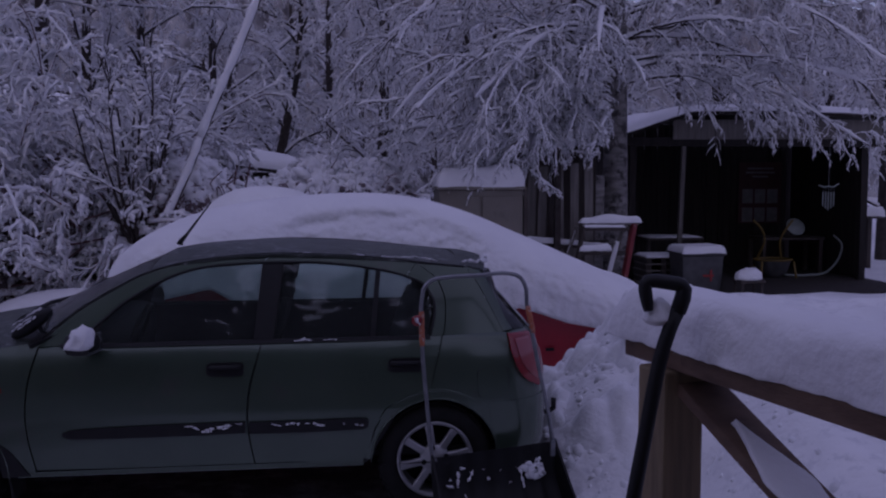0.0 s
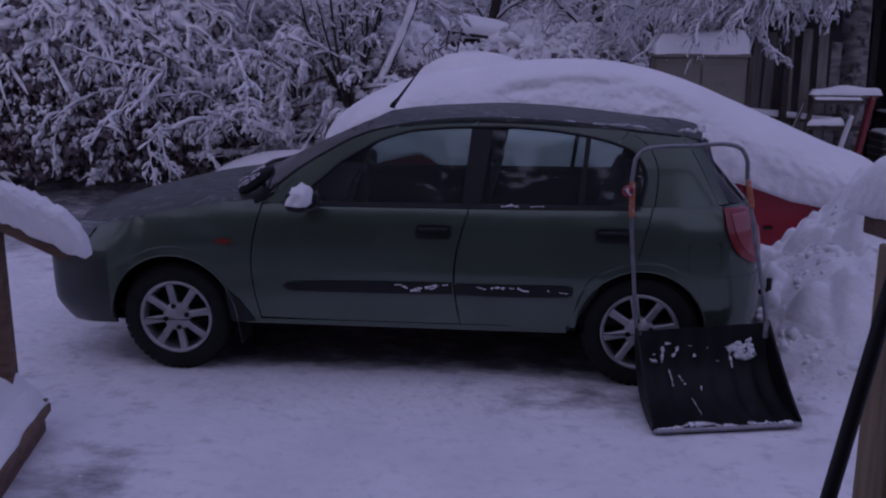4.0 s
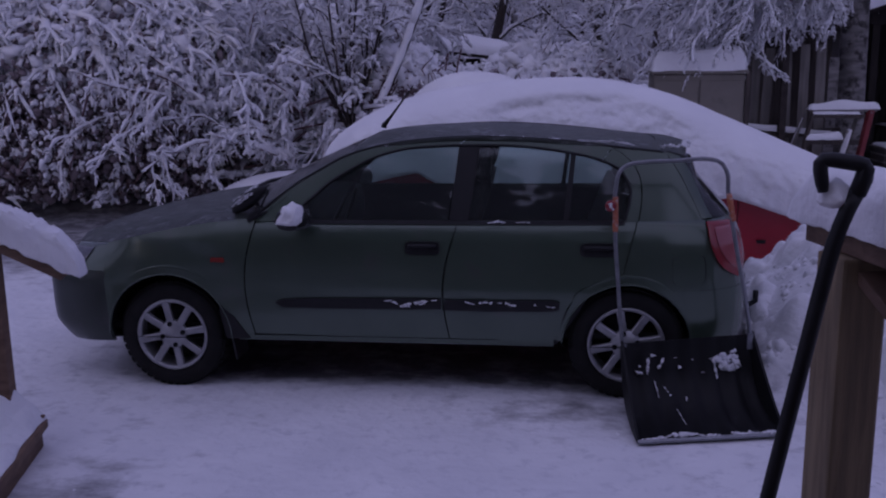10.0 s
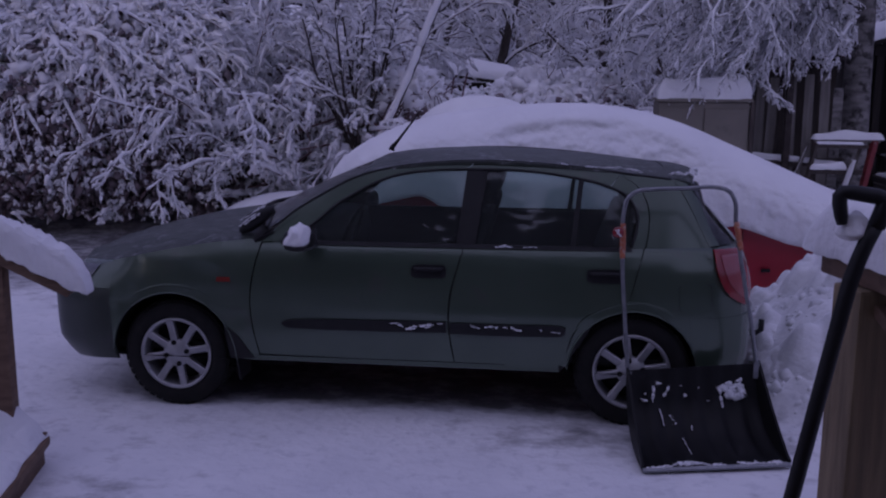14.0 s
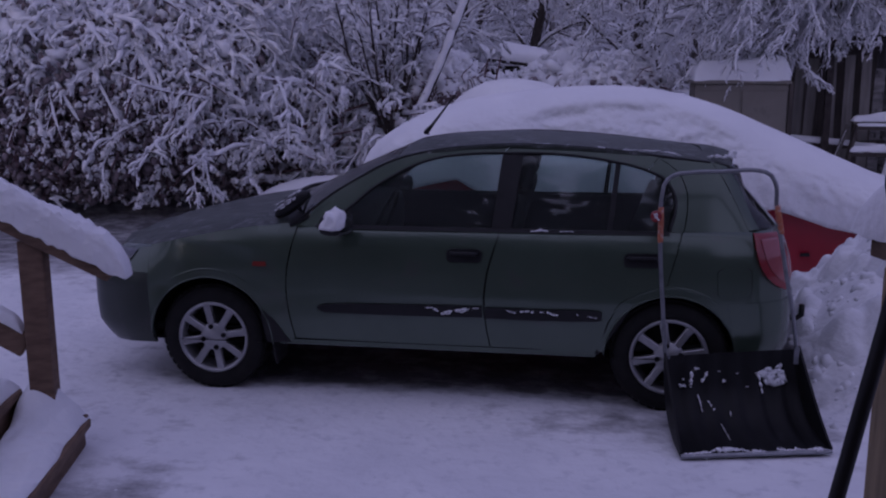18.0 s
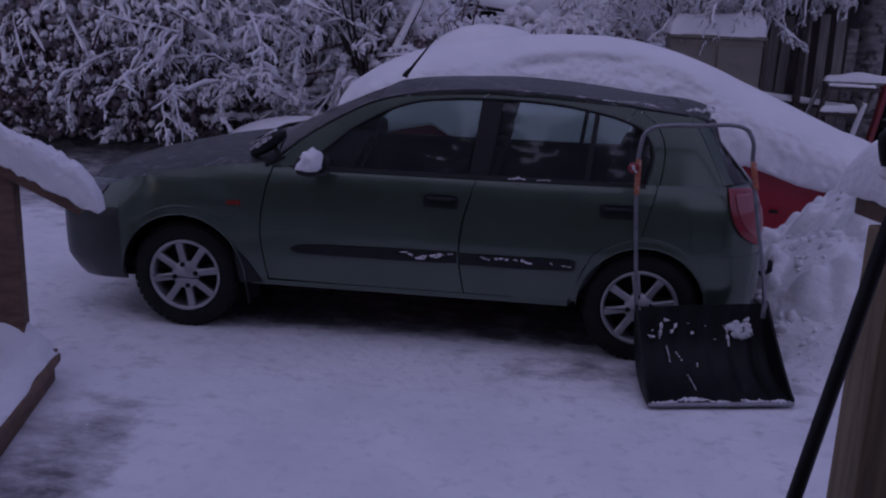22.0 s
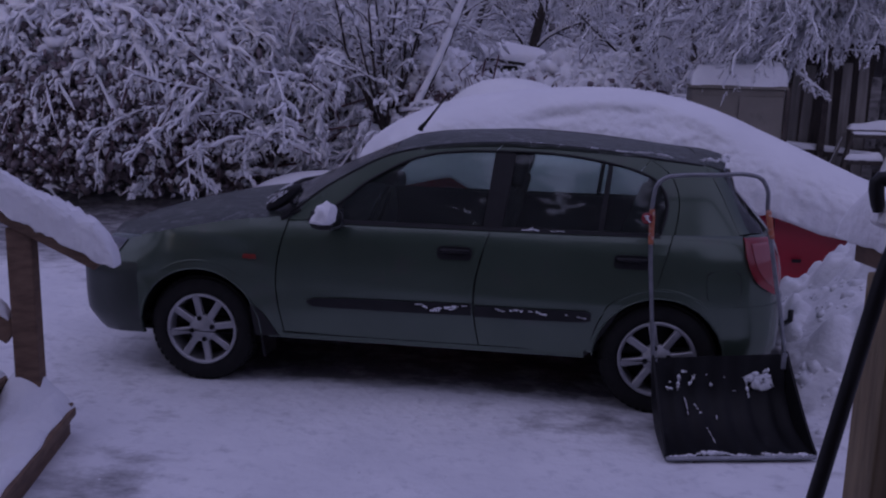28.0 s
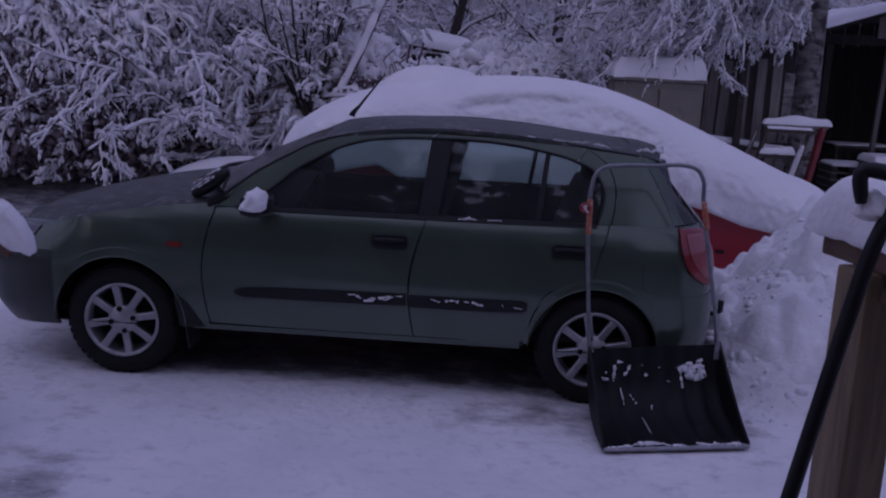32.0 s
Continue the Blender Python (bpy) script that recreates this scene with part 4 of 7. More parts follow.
    for y, d in ((-0.42, 0.0), (0.18, 0.0)):
        w = part("wiper", tube([(-0.93 - 0.1 * (y < 0) * 0, y, 1.03), (-0.86, y - 0.18, 1.06), (-0.8, y + 0.02, 1.075)], 0.009, 6), BLACK, car, "wiper dusted with snow")
        part("wiper_blade", tube([(-0.985 + 0.27 * ((y - 0.3) / 0.79) ** 2, y - 0.3, 1.045), (-0.98 + 0.27 * (y / 0.79) ** 2, y, 1.055), (-0.97 + 0.27 * ((y + 0.27) / 0.79) ** 2, y + 0.27, 1.055)], 0.013, 6), BLACK, w)
    return car


green_hatchback()


def snow_blob(name, centre, radii, label, seed, lump=0.22):
    """One cushion of snow, flattened below."""
    bm = bmesh.new()
    bmesh.ops.create_icosphere(bm, subdivisions=4, radius=1)
    c, r = Vector(centre), Vector(radii)
    for v in bm.verts:
        p = v.co.copy()
        k = 1 + lump * noise.noise(p * 1.7 + Vector((seed, 0, 0))) + 0.5 * lump * noise.noise(p * 4.5 + Vector((0, seed, 0)))
        v.co = c + Vector((p.x * r.x * k, p.y * r.y * k, (p.z if p.z > 0 else 0.35 * p.z) * r.z * k))
    return tagged(part(name, bm, SNOW_SOFT, smooth=True), label, "snow")


cap = snow_blob("mirror_snow", (-0.486, -0.15, 1.0), (0.062, 0.085, 0.088), "cap of snow on the car's door mirror", 7, 0.26)
for v in cap.data.vertices:
    low = max(0.0, 1.05 - v.co.z)
    v.co.x -= 0.35 * low



def streaks(name, rows, label, seed):
    """Ragged licks of snow: (start, end, thickness) on the near side of the car."""
    rng = np.random.RandomState(seed)
    parts = []
    for p, q, r in rows:
        p, q = np.array(p), np.array(q)
        n = max(int(np.linalg.norm(q - p) / (r * 0.5)), 4)
        t = np.linspace(0, 1, n)[:, None]
        c = p + (q - p) * t
        c[:, 2] += 0.6 * r * np.cumsum(rng.normal(size=n)) * np.sin(np.pi * t[:, 0]) * 0.4
        c += rng.normal(size=(n, 3)) * np.array([0.3, 0.12, 0.25]) * r
        fat = 0.35 + 0.75 * np.abs(np.sin(2.3 * np.pi * t[:, 0] + rng.uniform(0, 3))) * rng.uniform(0.6, 1.1, n)
        parts.append(clumps(c, r * fat, rng, 1))
    return tagged(raw(name, *join(parts), SNOW), label, "snow")


streaks("moulding_snow", [((-0.03, -0.04, 0.543), (0.012, -0.04, 0.545), 0.0028), ((0.012, -0.04, 0.536), (0.042, -0.04, 0.526), 0.0042), ((0.058, -0.04, 0.512), (0.118, -0.04, 0.532), 0.005), ((0.07, -0.04, 0.51), (0.105, -0.04, 0.518), 0.0042), ((0.132, -0.04, 0.535), (0.205, -0.04, 0.541), 0.0052), ((0.136, -0.04, 0.529), (0.19, -0.04, 0.533), 0.0048), ((0.23, -0.04, 0.549), (0.258, -0.04, 0.551), 0.0026)], "patches of snow stuck to the rubbing strip", 4)
streaks("moulding_snow", [((0.41, -0.04, 0.543), (0.458, -0.04, 0.532), 0.0028), ((0.484, -0.04, 0.54), (0.552, -0.04, 0.538), 0.0046), ((0.582, -0.04, 0.541), (0.602, -0.04, 0.539), 0.0028), ((0.627, -0.04, 0.541), (0.68, -0.04, 0.529), 0.0044), ((0.64, -0.04, 0.532), (0.675, -0.04, 0.526), 0.0034), ((0.78, -0.04, 0.538), (0.786, -0.04, 0.529), 0.0032), ((0.838, -0.04, 0.526), (0.888, -0.04, 0.523), 0.002)], "thin patches of snow on the rear rubbing strip", 5)
streaks("sill_snow", [((0.53, 0.015, 0.966), (0.62, 0.015, 0.967), 0.0035), ((0.565, 0.015, 0.968), (0.59, 0.015, 0.97), 0.005), ((0.68, 0.015, 0.967), (0.75, 0.015, 0.967), 0.002)], "thin line of snow on the window ledge", 6)
streaks("roof_snow", [((1.44, 0.27, 1.345), (1.53, 0.29, 1.342), 0.006), ((1.5, 0.32, 1.348), (1.58, 0.36, 1.335), 0.007), ((1.56, 0.4, 1.34), (1.62, 0.46, 1.33), 0.009), ((1.6, 0.55, 1.337), (1.64, 0.66, 1.335), 0.01), ((0.5, 0.26, 1.404), (0.9, 0.25, 1.388), 0.004), ((1.0, 0.25, 1.38), (1.3, 0.26, 1.352), 0.004)], "frosty streaks left along the car's roof", 8)
streaks("wiper_snow", [((-0.9, 0.1, 1.03), (-0.79, 0.07, 1.11), 0.004), ((-0.86, 0.08, 1.045), (-0.77, 0.06, 1.11), 0.004), ((-0.9, 0.12, 1.06), (-0.82, 0.12, 1.115), 0.003), ((-0.8, 0.07, 1.12), (-0.74, 0.08, 1.15), 0.005)], "streaks of snow on the cowl and wiper", 9)


def fallen_leaf(x, y, z, turn):
    """One curled dead leaf."""
    bm = bmesh.new()
    rim = [(-0.016, 0), (-0.008, 0.008), (0.004, 0.01), (0.016, 0.003), (0.02, 0), (0.014, -0.006), (0.002, -0.009), (-0.009, -0.006)]
    mid = bm.verts.new((0, 0, -0.003))
    vs = [bm.verts.new((p, q, 0.25 * abs(q) + 6 * p * p)) for p, q in rim]
    for i in range(len(vs)):
        bm.faces.new((mid, vs[i], vs[(i + 1) % len(vs)]))
    bmesh.ops.solidify(bm, geom=bm.faces[:], thickness=0.0012)
    bmesh.ops.transform(bm, matrix=Matrix.Translation((x, y, z)) @ Matrix.Rotation(turn, 4, "Z"), verts=bm.verts[:])
    tagged(part("dead_leaf", bm, BARK, smooth=True), "small dark dead leaf lying on the bonnet", "leaf", "leaves on the bonnet")


for x, y, turn in ((-1.45, 0.35, 0.3), (-1.18, 0.42, 1.9), (-1.32, 0.6, 2.6), (-1.05, 0.3, 4.0)):
    fallen_leaf(x, y, float(np.interp(x, [-1.72, -1.4, -1.15, -0.98], [0.885, 0.955, 0.998, 1.015])) - 0.012 - 0.07 * max(0.0, 0.45 - y), turn)


# ---- snow that lies on things ----
def snow_strip(name, path, half, thick, label, seed=0, rough=0.25, n=60, k=14, sag=0.03, point=0.0, crumb=0.0):
    """A rounded ridge of snow along a path of places on its support."""
    P = smooth_path(path, n)
    d = np.gradient(P, axis=0)
    d /= np.linalg.norm(d, axis=1, keepdims=True)
    across = np.stack([d[:, 1], -d[:, 0], 0 * d[:, 0]], 1)
    across /= np.linalg.norm(across, axis=1, keepdims=True)
    s = np.linspace(0, 1, n)
    L = np.linalg.norm(np.diff(P, axis=0), axis=1).sum()
    end = np.clip(np.minimum(s, 1 - s) * L / (thick * 0.7), 0, 1) ** 0.4
    th = np.linspace(-0.35, math.pi + 0.35, k)
    rows = []
    for i in range(n):
        h = thick * end[i] * (1 + rough * fractal(s[i] * L * 3 + seed * 5.1, seed * 2.3, 2.2, seed))
        w = half * (0.9 + 0.1 * end[i]) * (1 + 0.35 * rough * fractal(s[i] * L * 4 + seed, 3.3 + seed, 3, seed + 1))
        if point:
            w = w * max(0.08, min(1.0, s[i] / point) * (1 + 0.12 * fractal(s[i] * L * 12, seed, 3, seed + 4)))
        c, z = np.cos(th), np.sin(th)
        zz = np.where(z > 0, h * np.abs(z) ** 0.55, z * sag * 2.2 * (1 + 0.8 * fractal(s[i] * L * 9, th, 6, seed + 2)))
        cc = np.sign(c) * np.abs(c) ** 0.6 * w * (1 + 0.07 * fractal(s[i] * L * 8, th * 2, 4, seed + 3))
        fine = 1 + 0.35 * rough * (0.12 * fractal(s[i] * L * 22, th * 4, 3, seed + 5) + 0.1 * fractal(s[i] * L * 50, th * 9, 3, seed + 6))
        fine = fine + crumb * (0.6 * fractal(s[i] * L * 16, th * 2.2, 2, seed + 7) + 0.7 * np.abs(fractal(s[i] * L * 40, th * 4.5, 2, seed + 8)))
        rows.append(P[i] + across[i] * (cc * fine)[:, None] + np.array([0, 0, 1.0]) * (zz * fine)[:, None])
    V = np.array(rows)
    i = (np.arange(n - 1)[:, None] * k + np.arange(k)).ravel()
    j = (np.arange(n - 1)[:, None] * k + (np.arange(k) + 1) % k).ravel()
    F = [list(q) for q in np.stack([i, j, j + k, i + k], 1)] + [list(range(k))[::-1], [(n - 1) * k + q for q in range(k)]]
    return tagged(raw(name, V.reshape(-1, 3), F, SNOW_SOFT), label, "snow")


# ---- red car under snow ----
def red_car():
    car = thing("red_car", "red car almost wholly buried under thick snow", "car", at=(1.05, 3.3, 0))

    def side(x, z, y):
        return y * (0.8 - 0.05 * ((z - 0.6) / 0.35) ** 2 - 0.35 * np.clip((np.abs(x) - 1.75) / 0.6, 0, 1) ** 2.2)

    def slab(name, x0, x1, z0, top, mt, y):
        U, W = np.meshgrid(np.linspace(0, 1, 9), np.linspace(0, 1, 22), indexing="ij")
        x = x0 + (x1 - x0) * W
        z = z0 + (np.interp(x, [p[0] for p in top], [p[1] for p in top]) - z0) * U
        g = np.stack([x, side(x, z, y), z], -1)
        V, F = shell(g, g - np.array([0, y * 0.02, 0]))
        return sheet_normals_fix(raw(name, V, F, mt, car))

    line = [(-2.2, 0.8), (-1.9, 0.97), (0.4, 0.95), (1.2, 0.84), (1.9, 0.74), (2.3, 0.6)]
    for y in (-1, 1):
        slab("rear_quarter", -2.2, -0.82, 0.24, line, RED, y)
        slab("side_door", -0.812, 0.415, 0.24, line, RED, y)
        fender = slab("front_fender", 0.423, 1.24, 0.24, line, RED, y)
        slab("front_corner", 1.248, 2.3, 0.24, line, RED, y)
    part("side_badge", box((0.07, 0.012, 0.028), Matrix.Translation((1.43, -0.805, 0.4)), 0.005), BLACK, car, "dark oval badge")

    def top(u, v):
        x = -2.2 + 4.5 * u
        z = np.interp(x, [-2.2, -1.95, -1.3, -0.8, 0.2, 0.8, 1.2, 1.9, 2.3], [0.8, 1.0, 1.28, 1.32, 1.3, 1.0, 0.86, 0.76, 0.6])
        w = np.interp(x, [-2.2, -1.5, 0.3, 1.0, 2.3], [0.6, 0.56, 0.56, 0.74, 0.5])
        return np.stack([x, v * w, z - 0.05 * v**2], -1)

    sheet("roof", top, RED, car, 30, 16)
    sheet("bonnet", lambda u, v: np.stack([0.95 + 1.3 * u, v * 0.72, 0.9 - 0.2 * u - 0.03 * v**2], -1), RED, car, 10, 12)
    for y in (-1, 1):
        U, W = np.meshgrid(np.linspace(0, 1, 6), np.linspace(-1.9, 0.7, 16), indexing="ij")
        g = np.stack([W, y * (0.76 - 0.2 * U), 0.93 + U * (np.interp(W, [-1.9, -1.3, 0.2, 0.7], [0.08, 0.32, 0.33, 0.05]))], -1)
        V, F = shell(g, g - np.array([0, y * 0.006, 0]))
        sheet_normals_fix(raw("side_window", V, F, DARKGLASS, car))
    for x in (-1.3, 1.35):
        for y in (-0.58, 0.58):
            part("wheel", lathe([(0.15, -0.09), (0.27, -0.09), (0.3, -0.05), (0.3, 0.05), (0.27, 0.09), (0.15, 0.09), (0.0, 0.06)], 32, Matrix.Translation((x, y, 0.3)) @ Matrix.Rotation(radians(90), 4, "X")), RUBBER, car, smooth=True)
    return car


red_car()


def car_snow():
    """The thick cap on the red car, torn along its near edge."""
    n, k = 300, 130
    top_x = [-1.15, -1.05, -0.9, -0.63, -0.3, -0.05, 0.42, 0.88, 1.25, 1.6, 1.95, 2.26, 2.57, 2.8, 3.14, 3.4, 3.6]
    top_z = [0.8, 1.13, 1.26, 1.41, 1.52, 1.57, 1.625, 1.655, 1.65, 1.59, 1.48, 1.345, 1.21, 1.11, 0.965, 0.86, 0.5]
    low_x, low_z = [-1.2, -0.8, -0.2, 0.25, 1.5, 2.2, 2.6, 3.0, 3.6], [0.45, 0.9, 0.98, 0.74, 0.74, 0.8, 0.675, 0.6, 0.4]
    x = np.linspace(-1.15, 3.6, n)
    zt, zl = smooth_path(list(zip(top_x, top_z)), 400), None
    zt = np.interp(x, zt[:, 0], zt[:, 1])
    zl = np.interp(x, low_x, low_z)
    th = np.linspace(-0.25, math.pi + 0.25, k)
    T, X = np.meshgrid(th, x)
    c, s = np.cos(T), np.sin(T)
    W = 0.92 * np.clip(np.minimum(X + 1.2, 3.68 - X) / 0.5, 0.02, 1) ** 0.4
    y = 3.3 - np.sign(c) * np.abs(c) ** 0.8 * W
    z = zl[:, None] + np.where(s > 0, (zt - zl)[:, None] * np.abs(s) ** 0.62, 0.2 * s)
    near = np.clip(c - 0.45, 0, 1) * 2
    torn = (1 - 0.7 * ramp01(X, 1.9, 2.3)) * near * ramp01(s, 0.05, 0.5) * (1 - ramp01(s, 0.72, 0.95))
    y = y + torn * (0.02 * fractal(X, z, 7, 1) + 0.015 * np.abs(fractal(X, z, 22, 2)) + 0.012 * fractal(X, z, 45, 8))
    brim = np.interp(X, [0.2, 0.45, 0.9, 1.35, 1.66, 1.95], [1.36, 1.47, 1.535, 1.54, 1.45, 1.33]) + 0.018 * fractal(X, 0 * X, 8, 61) + 0.008 * fractal(X, z, 30, 62)
    hollow = ramp01(X, 0.2, 0.5) * (1 - ramp01(X, 1.7, 2.0)) * ramp01(brim - z, -0.04, 0.09) * ramp01(c, 0.1, 0.4) * ramp01(s, 0.15, 0.4)
    y = y + hollow * (0.085 + 0.02 * fractal(X * 0.4, z * 3, 6, 6) + 0.013 * fractal(X, z * 2.5, 16, 7) + 0.014 * np.abs(fractal(X * 1.5, z * 2, 36, 63)))
    under = ramp01(X, 1.9, 2.2) * near * (1 - ramp01(s, 0.3, 0.6))
    y = y + under * (0.012 * fractal(X, z, 14, 64) + 0.014 * fractal(X, z, 34, 65))
    y = y - 0.03 * near * fractal(X, z, 3, 3)
    z = z + 0.012 * fractal(X, y, 1.6, 4) + 0.004 * fractal(X, y, 9, 9) + 0.03 * near * np.clip(-s * 4, 0, 1) * fractal(X, 0 * X, 6, 5)
    V = np.stack([X, y, z], -1).reshape(-1, 3)
    i = (np.arange(n - 1)[:, None] * k + np.arange(k)).ravel()
    j = (np.arange(n - 1)[:, None] * k + (np.arange(k) + 1) % k).ravel()
    F = [list(q) for q in np.stack([i, j, j + k, i + k], 1)] + [list(range(k))[::-1], [(n - 1) * k + q for q in range(k)]]
    tagged(raw("car_snow_cap", V, F, SNOW_SOFT), "thick smooth cap of snow on the red car", "snow")


car_snow()


def snow_mound(name, cx, cy, rx, ry, top, label, seed):
    n, k = 40, 22
    A, R = np.meshgrid(np.linspace(0, 2 * math.pi, n, endpoint=False), np.linspace(0, 1, k), indexing="ij")
    x, y = cx + rx * R * np.cos(A), cy + ry * R * np.sin(A)
    z = top * (1 - R**2.4) ** 0.8 * (1 + 0.05 * fractal(x, y, 2, seed)) - 0.05
    V = np.stack([x, y, z], -1).reshape(-1, 3)
    i = (np.arange(n)[:, None] * k + np.arange(k - 1)).ravel()
    j = (((np.arange(n) + 1) % n)[:, None] * k + np.arange(k - 1)).ravel()
    F = np.stack([i, i + 1, j + 1, j], 1)
    return tagged(raw(name, V, F, SNOW_SOFT), label, "snow")


snow_mound("snow_mound", 0.02, 5.0, 1.3, 0.85, 1.72, "rounded drift of snow behind the red car", 11)
snow_mound("snow_mound", -1.95, 4.95, 1.25, 0.7, 0.7, "low drift of snow beside the shrubs", 12)


# ---- porch: rails, steps, deck and house, turned against the yard ----
def hp(u, v, z):
    return (0.968 * u + 0.25 * v, 0.25 * u - 0.968 * v, z)


def right_railing():
    r = thing("porch_railing", "brown wooden porch railing with a diagonal brace", "railing")
    part("post", beam(hp(0.83, 2.98, -0.02), hp(0.83, 2.98, 1.372), 0.112, 0.112, 0.008, up=(0.25, -0.968, 0)), WOOD, r, "knotty light brown square post")
    part("post", beam(hp(0.83, 5.3, -0.02), hp(0.83, 5.3, 1.372), 0.112, 0.112, 0.008, up=(0.25, -0.968, 0)), WOOD, r)
    part("top_rail", beam(hp(0.875, 2.82, 1.4), hp(0.875, 6.0, 1.4), 0.15, 0.053, 0.006), RAILWOOD, r)
    part("brace", beam(hp(0.872, 2.94, 1.37), hp(0.872, 5.25, 0.349), 0.124, 0.028, 0.004), RAILWOOD, r, "slanting brown brace")
    part("brace", beam(hp(0.86, 3.05, 0.45), hp(0.86, 4.1, 0.82), 0.1, 0.048, 0.005), RAILWOOD, r)


right_railing()
snow_strip("rail_snow", [hp(0.865, 2.765, 1.428), hp(0.875, 3.2, 1.428), hp(0.885, 4.2, 1.428), hp(0.885, 5.8, 1.428)], 0.093, 0.13, "thick snow lying along the porch rail", 2, 0.08, 240, 40, 0.008, crumb=0.015)
snow_strip("brace_snow", [hp(0.856, 3.18, 1.28), hp(0.86, 3.4, 1.183), hp(0.868, 4.0, 0.918), hp(0.874, 5.1, 0.432)], 0.054, 0.016, "snow lying on the slanting brace", 4, 0.4, 160, 14, 0.003, 0.09)


def left_railing():
    r = thing("stair_railing", "brown wooden stair handrail with post and lower rail", "railing")
    part("post", beam(hp(-1.905, 0.45, 0.12), hp(-1.905, 0.45, 1.03), 0.113, 0.1, 0.008, up=(0.25, -0.968, 0)), RAILWOOD, r, "square brown post")
    part("post", beam(hp(-3.3, 0.45, 0.4), hp(-3.3, 0.45, 1.8), 0.113, 0.1, 0.008, up=(0.25, -0.968, 0)), RAILWOOD, r)
    part("handrail", beam(hp(-1.55, 0.46, 0.862), hp(-3.6, 0.46, 1.991), 0.13, 0.06, 0.006), RAILWOOD, r, "sloping handrail")
    part("lower_rail", beam(hp(-1.965, 0.46, 0.52), hp(-3.25, 0.46, 1.36), 0.045, 0.115, 0.006), RAILWOOD, r)


left_railing()
snow_strip("handrail_snow", [hp(-1.475, 0.46, 0.852), hp(-1.9, 0.46, 1.088), hp(-2.5, 0.46, 1.418), hp(-3.55, 0.46, 1.997)], 0.074, 0.15, "thick snow along the sloping handrail", 5, 0.07, 260, 40, 0.018, crumb=0.13)
snow_strip("lower_rail_snow", [hp(-1.975, 0.46, 0.598), hp(-2.5, 0.46, 0.94), hp(-3.2, 0.46, 1.4)], 0.04, 0.06, "snow on the lower stair rail", 6, 0.3, 60, 16, 0.01, crumb=0.08)


def stairs():
    s = thing("porch_steps", "brown wooden porch steps under trodden snow", "steps")
    for i, (u0, u1, z) in enumerate(((-2.04, -1.71, 0.135), (-2.35, -2.02, 0.3), (-3.6, -2.33, 0.46))):
        part("tread", beam(hp((u0 + u1) / 2, 0.43, z - 0.02), hp((u0 + u1) / 2, 2.3, z - 0.02), u1 - u0, 0.04, 0.006), RAILWOOD, s)
        part("riser", beam(hp(u1 - 0.045, 0.435, (z - 0.04) / 2 - 0.01), hp(u1 - 0.045, 2.3, (z - 0.04) / 2 - 0.01), 0.03, z - 0.02, 0.004), RAILWOOD, s)
    part("stringer", beam(hp(-1.76, 0.437, 0.06), hp(-2.6, 0.437, 0.42), 0.03, 0.2, 0.004), RAILWOOD, s)


stairs()
for i, (u0, u1, z) in enumerate(((-2.02, -1.725, 0.136), (-2.33, -2.035, 0.301), (-3.5, -2.345, 0.461))):
    n, k = 130, 30
    S, T = np.meshgrid(np.linspace(0, 1, n), np.linspace(0, 1, k), indexing="ij")
    u = u0 + (u1 - u0) * T + 0.012 * fractal(S * 8, T * 0 + i, 3, i) * T
    v = 0.425 + 1.87 * S
    h = 0.03 * np.clip(np.minimum(T * 8 + 0.6, (1 - T) * 7), 0, 1) ** 0.6 * (0.85 + 0.6 * fractal(u * 3, v * 3, 2.4, 20 + i) + 0.35 * fractal(u, v, 30, 26 + i))
    heap = np.exp(-(((v - 0.44) / 0.15) ** 2)) * np.exp(-(((T - 0.3) / 0.42) ** 2)) * np.clip((1 - T) * 6, 0, 1)
    h = h + (0.165, 0.06, 0.02)[i] * heap * (1 + 0.2 * fractal(u, v, 14, 31)) + 0.012 * np.abs(fractal(u, v, 22, 32 + i)) * np.clip((1 - T) * 6, 0, 1)
    # trodden hollows
    for cu, cv in ((0.45, 1.05), (0.5, 1.35), (0.4, 1.75)):
        h = h - 0.022 * np.exp(-(((T - cu) / 0.3) ** 2 + ((v - cv) / 0.1) ** 2))
    h = np.maximum(h, 0.004)
    px, py, pz = hp(u, v, z + h)
    V, F = shell(np.stack([px, py, pz], -1), np.stack([px, py, 0 * pz + z], -1))
    tagged(sheet_normals_fix(raw("step_snow", V, F, SNOW)), "trodden snow lying on a porch step", "snow", "snow on the steps")


def house():
    # Unseen wall behind the camera; its dark boards dim what the car mirrors.
    w = part("wall_house", beam(hp(-7, 6.4, 1.55), hp(6, 6.4, 1.55), 0.2, 3.1, 0.0), HOUSE)
    tagged(w, "plain boarded house wall behind the porch", "wall", kind="structure")
    d = part("porch_deck", beam(hp(-0.75, 3.1, 0.4), hp(-0.75, 6.28, 0.4), 3.1, 0.1, 0.004), RAILWOOD)
    tagged(d, "brown wooden porch deck", "deck", kind="structure")


house()


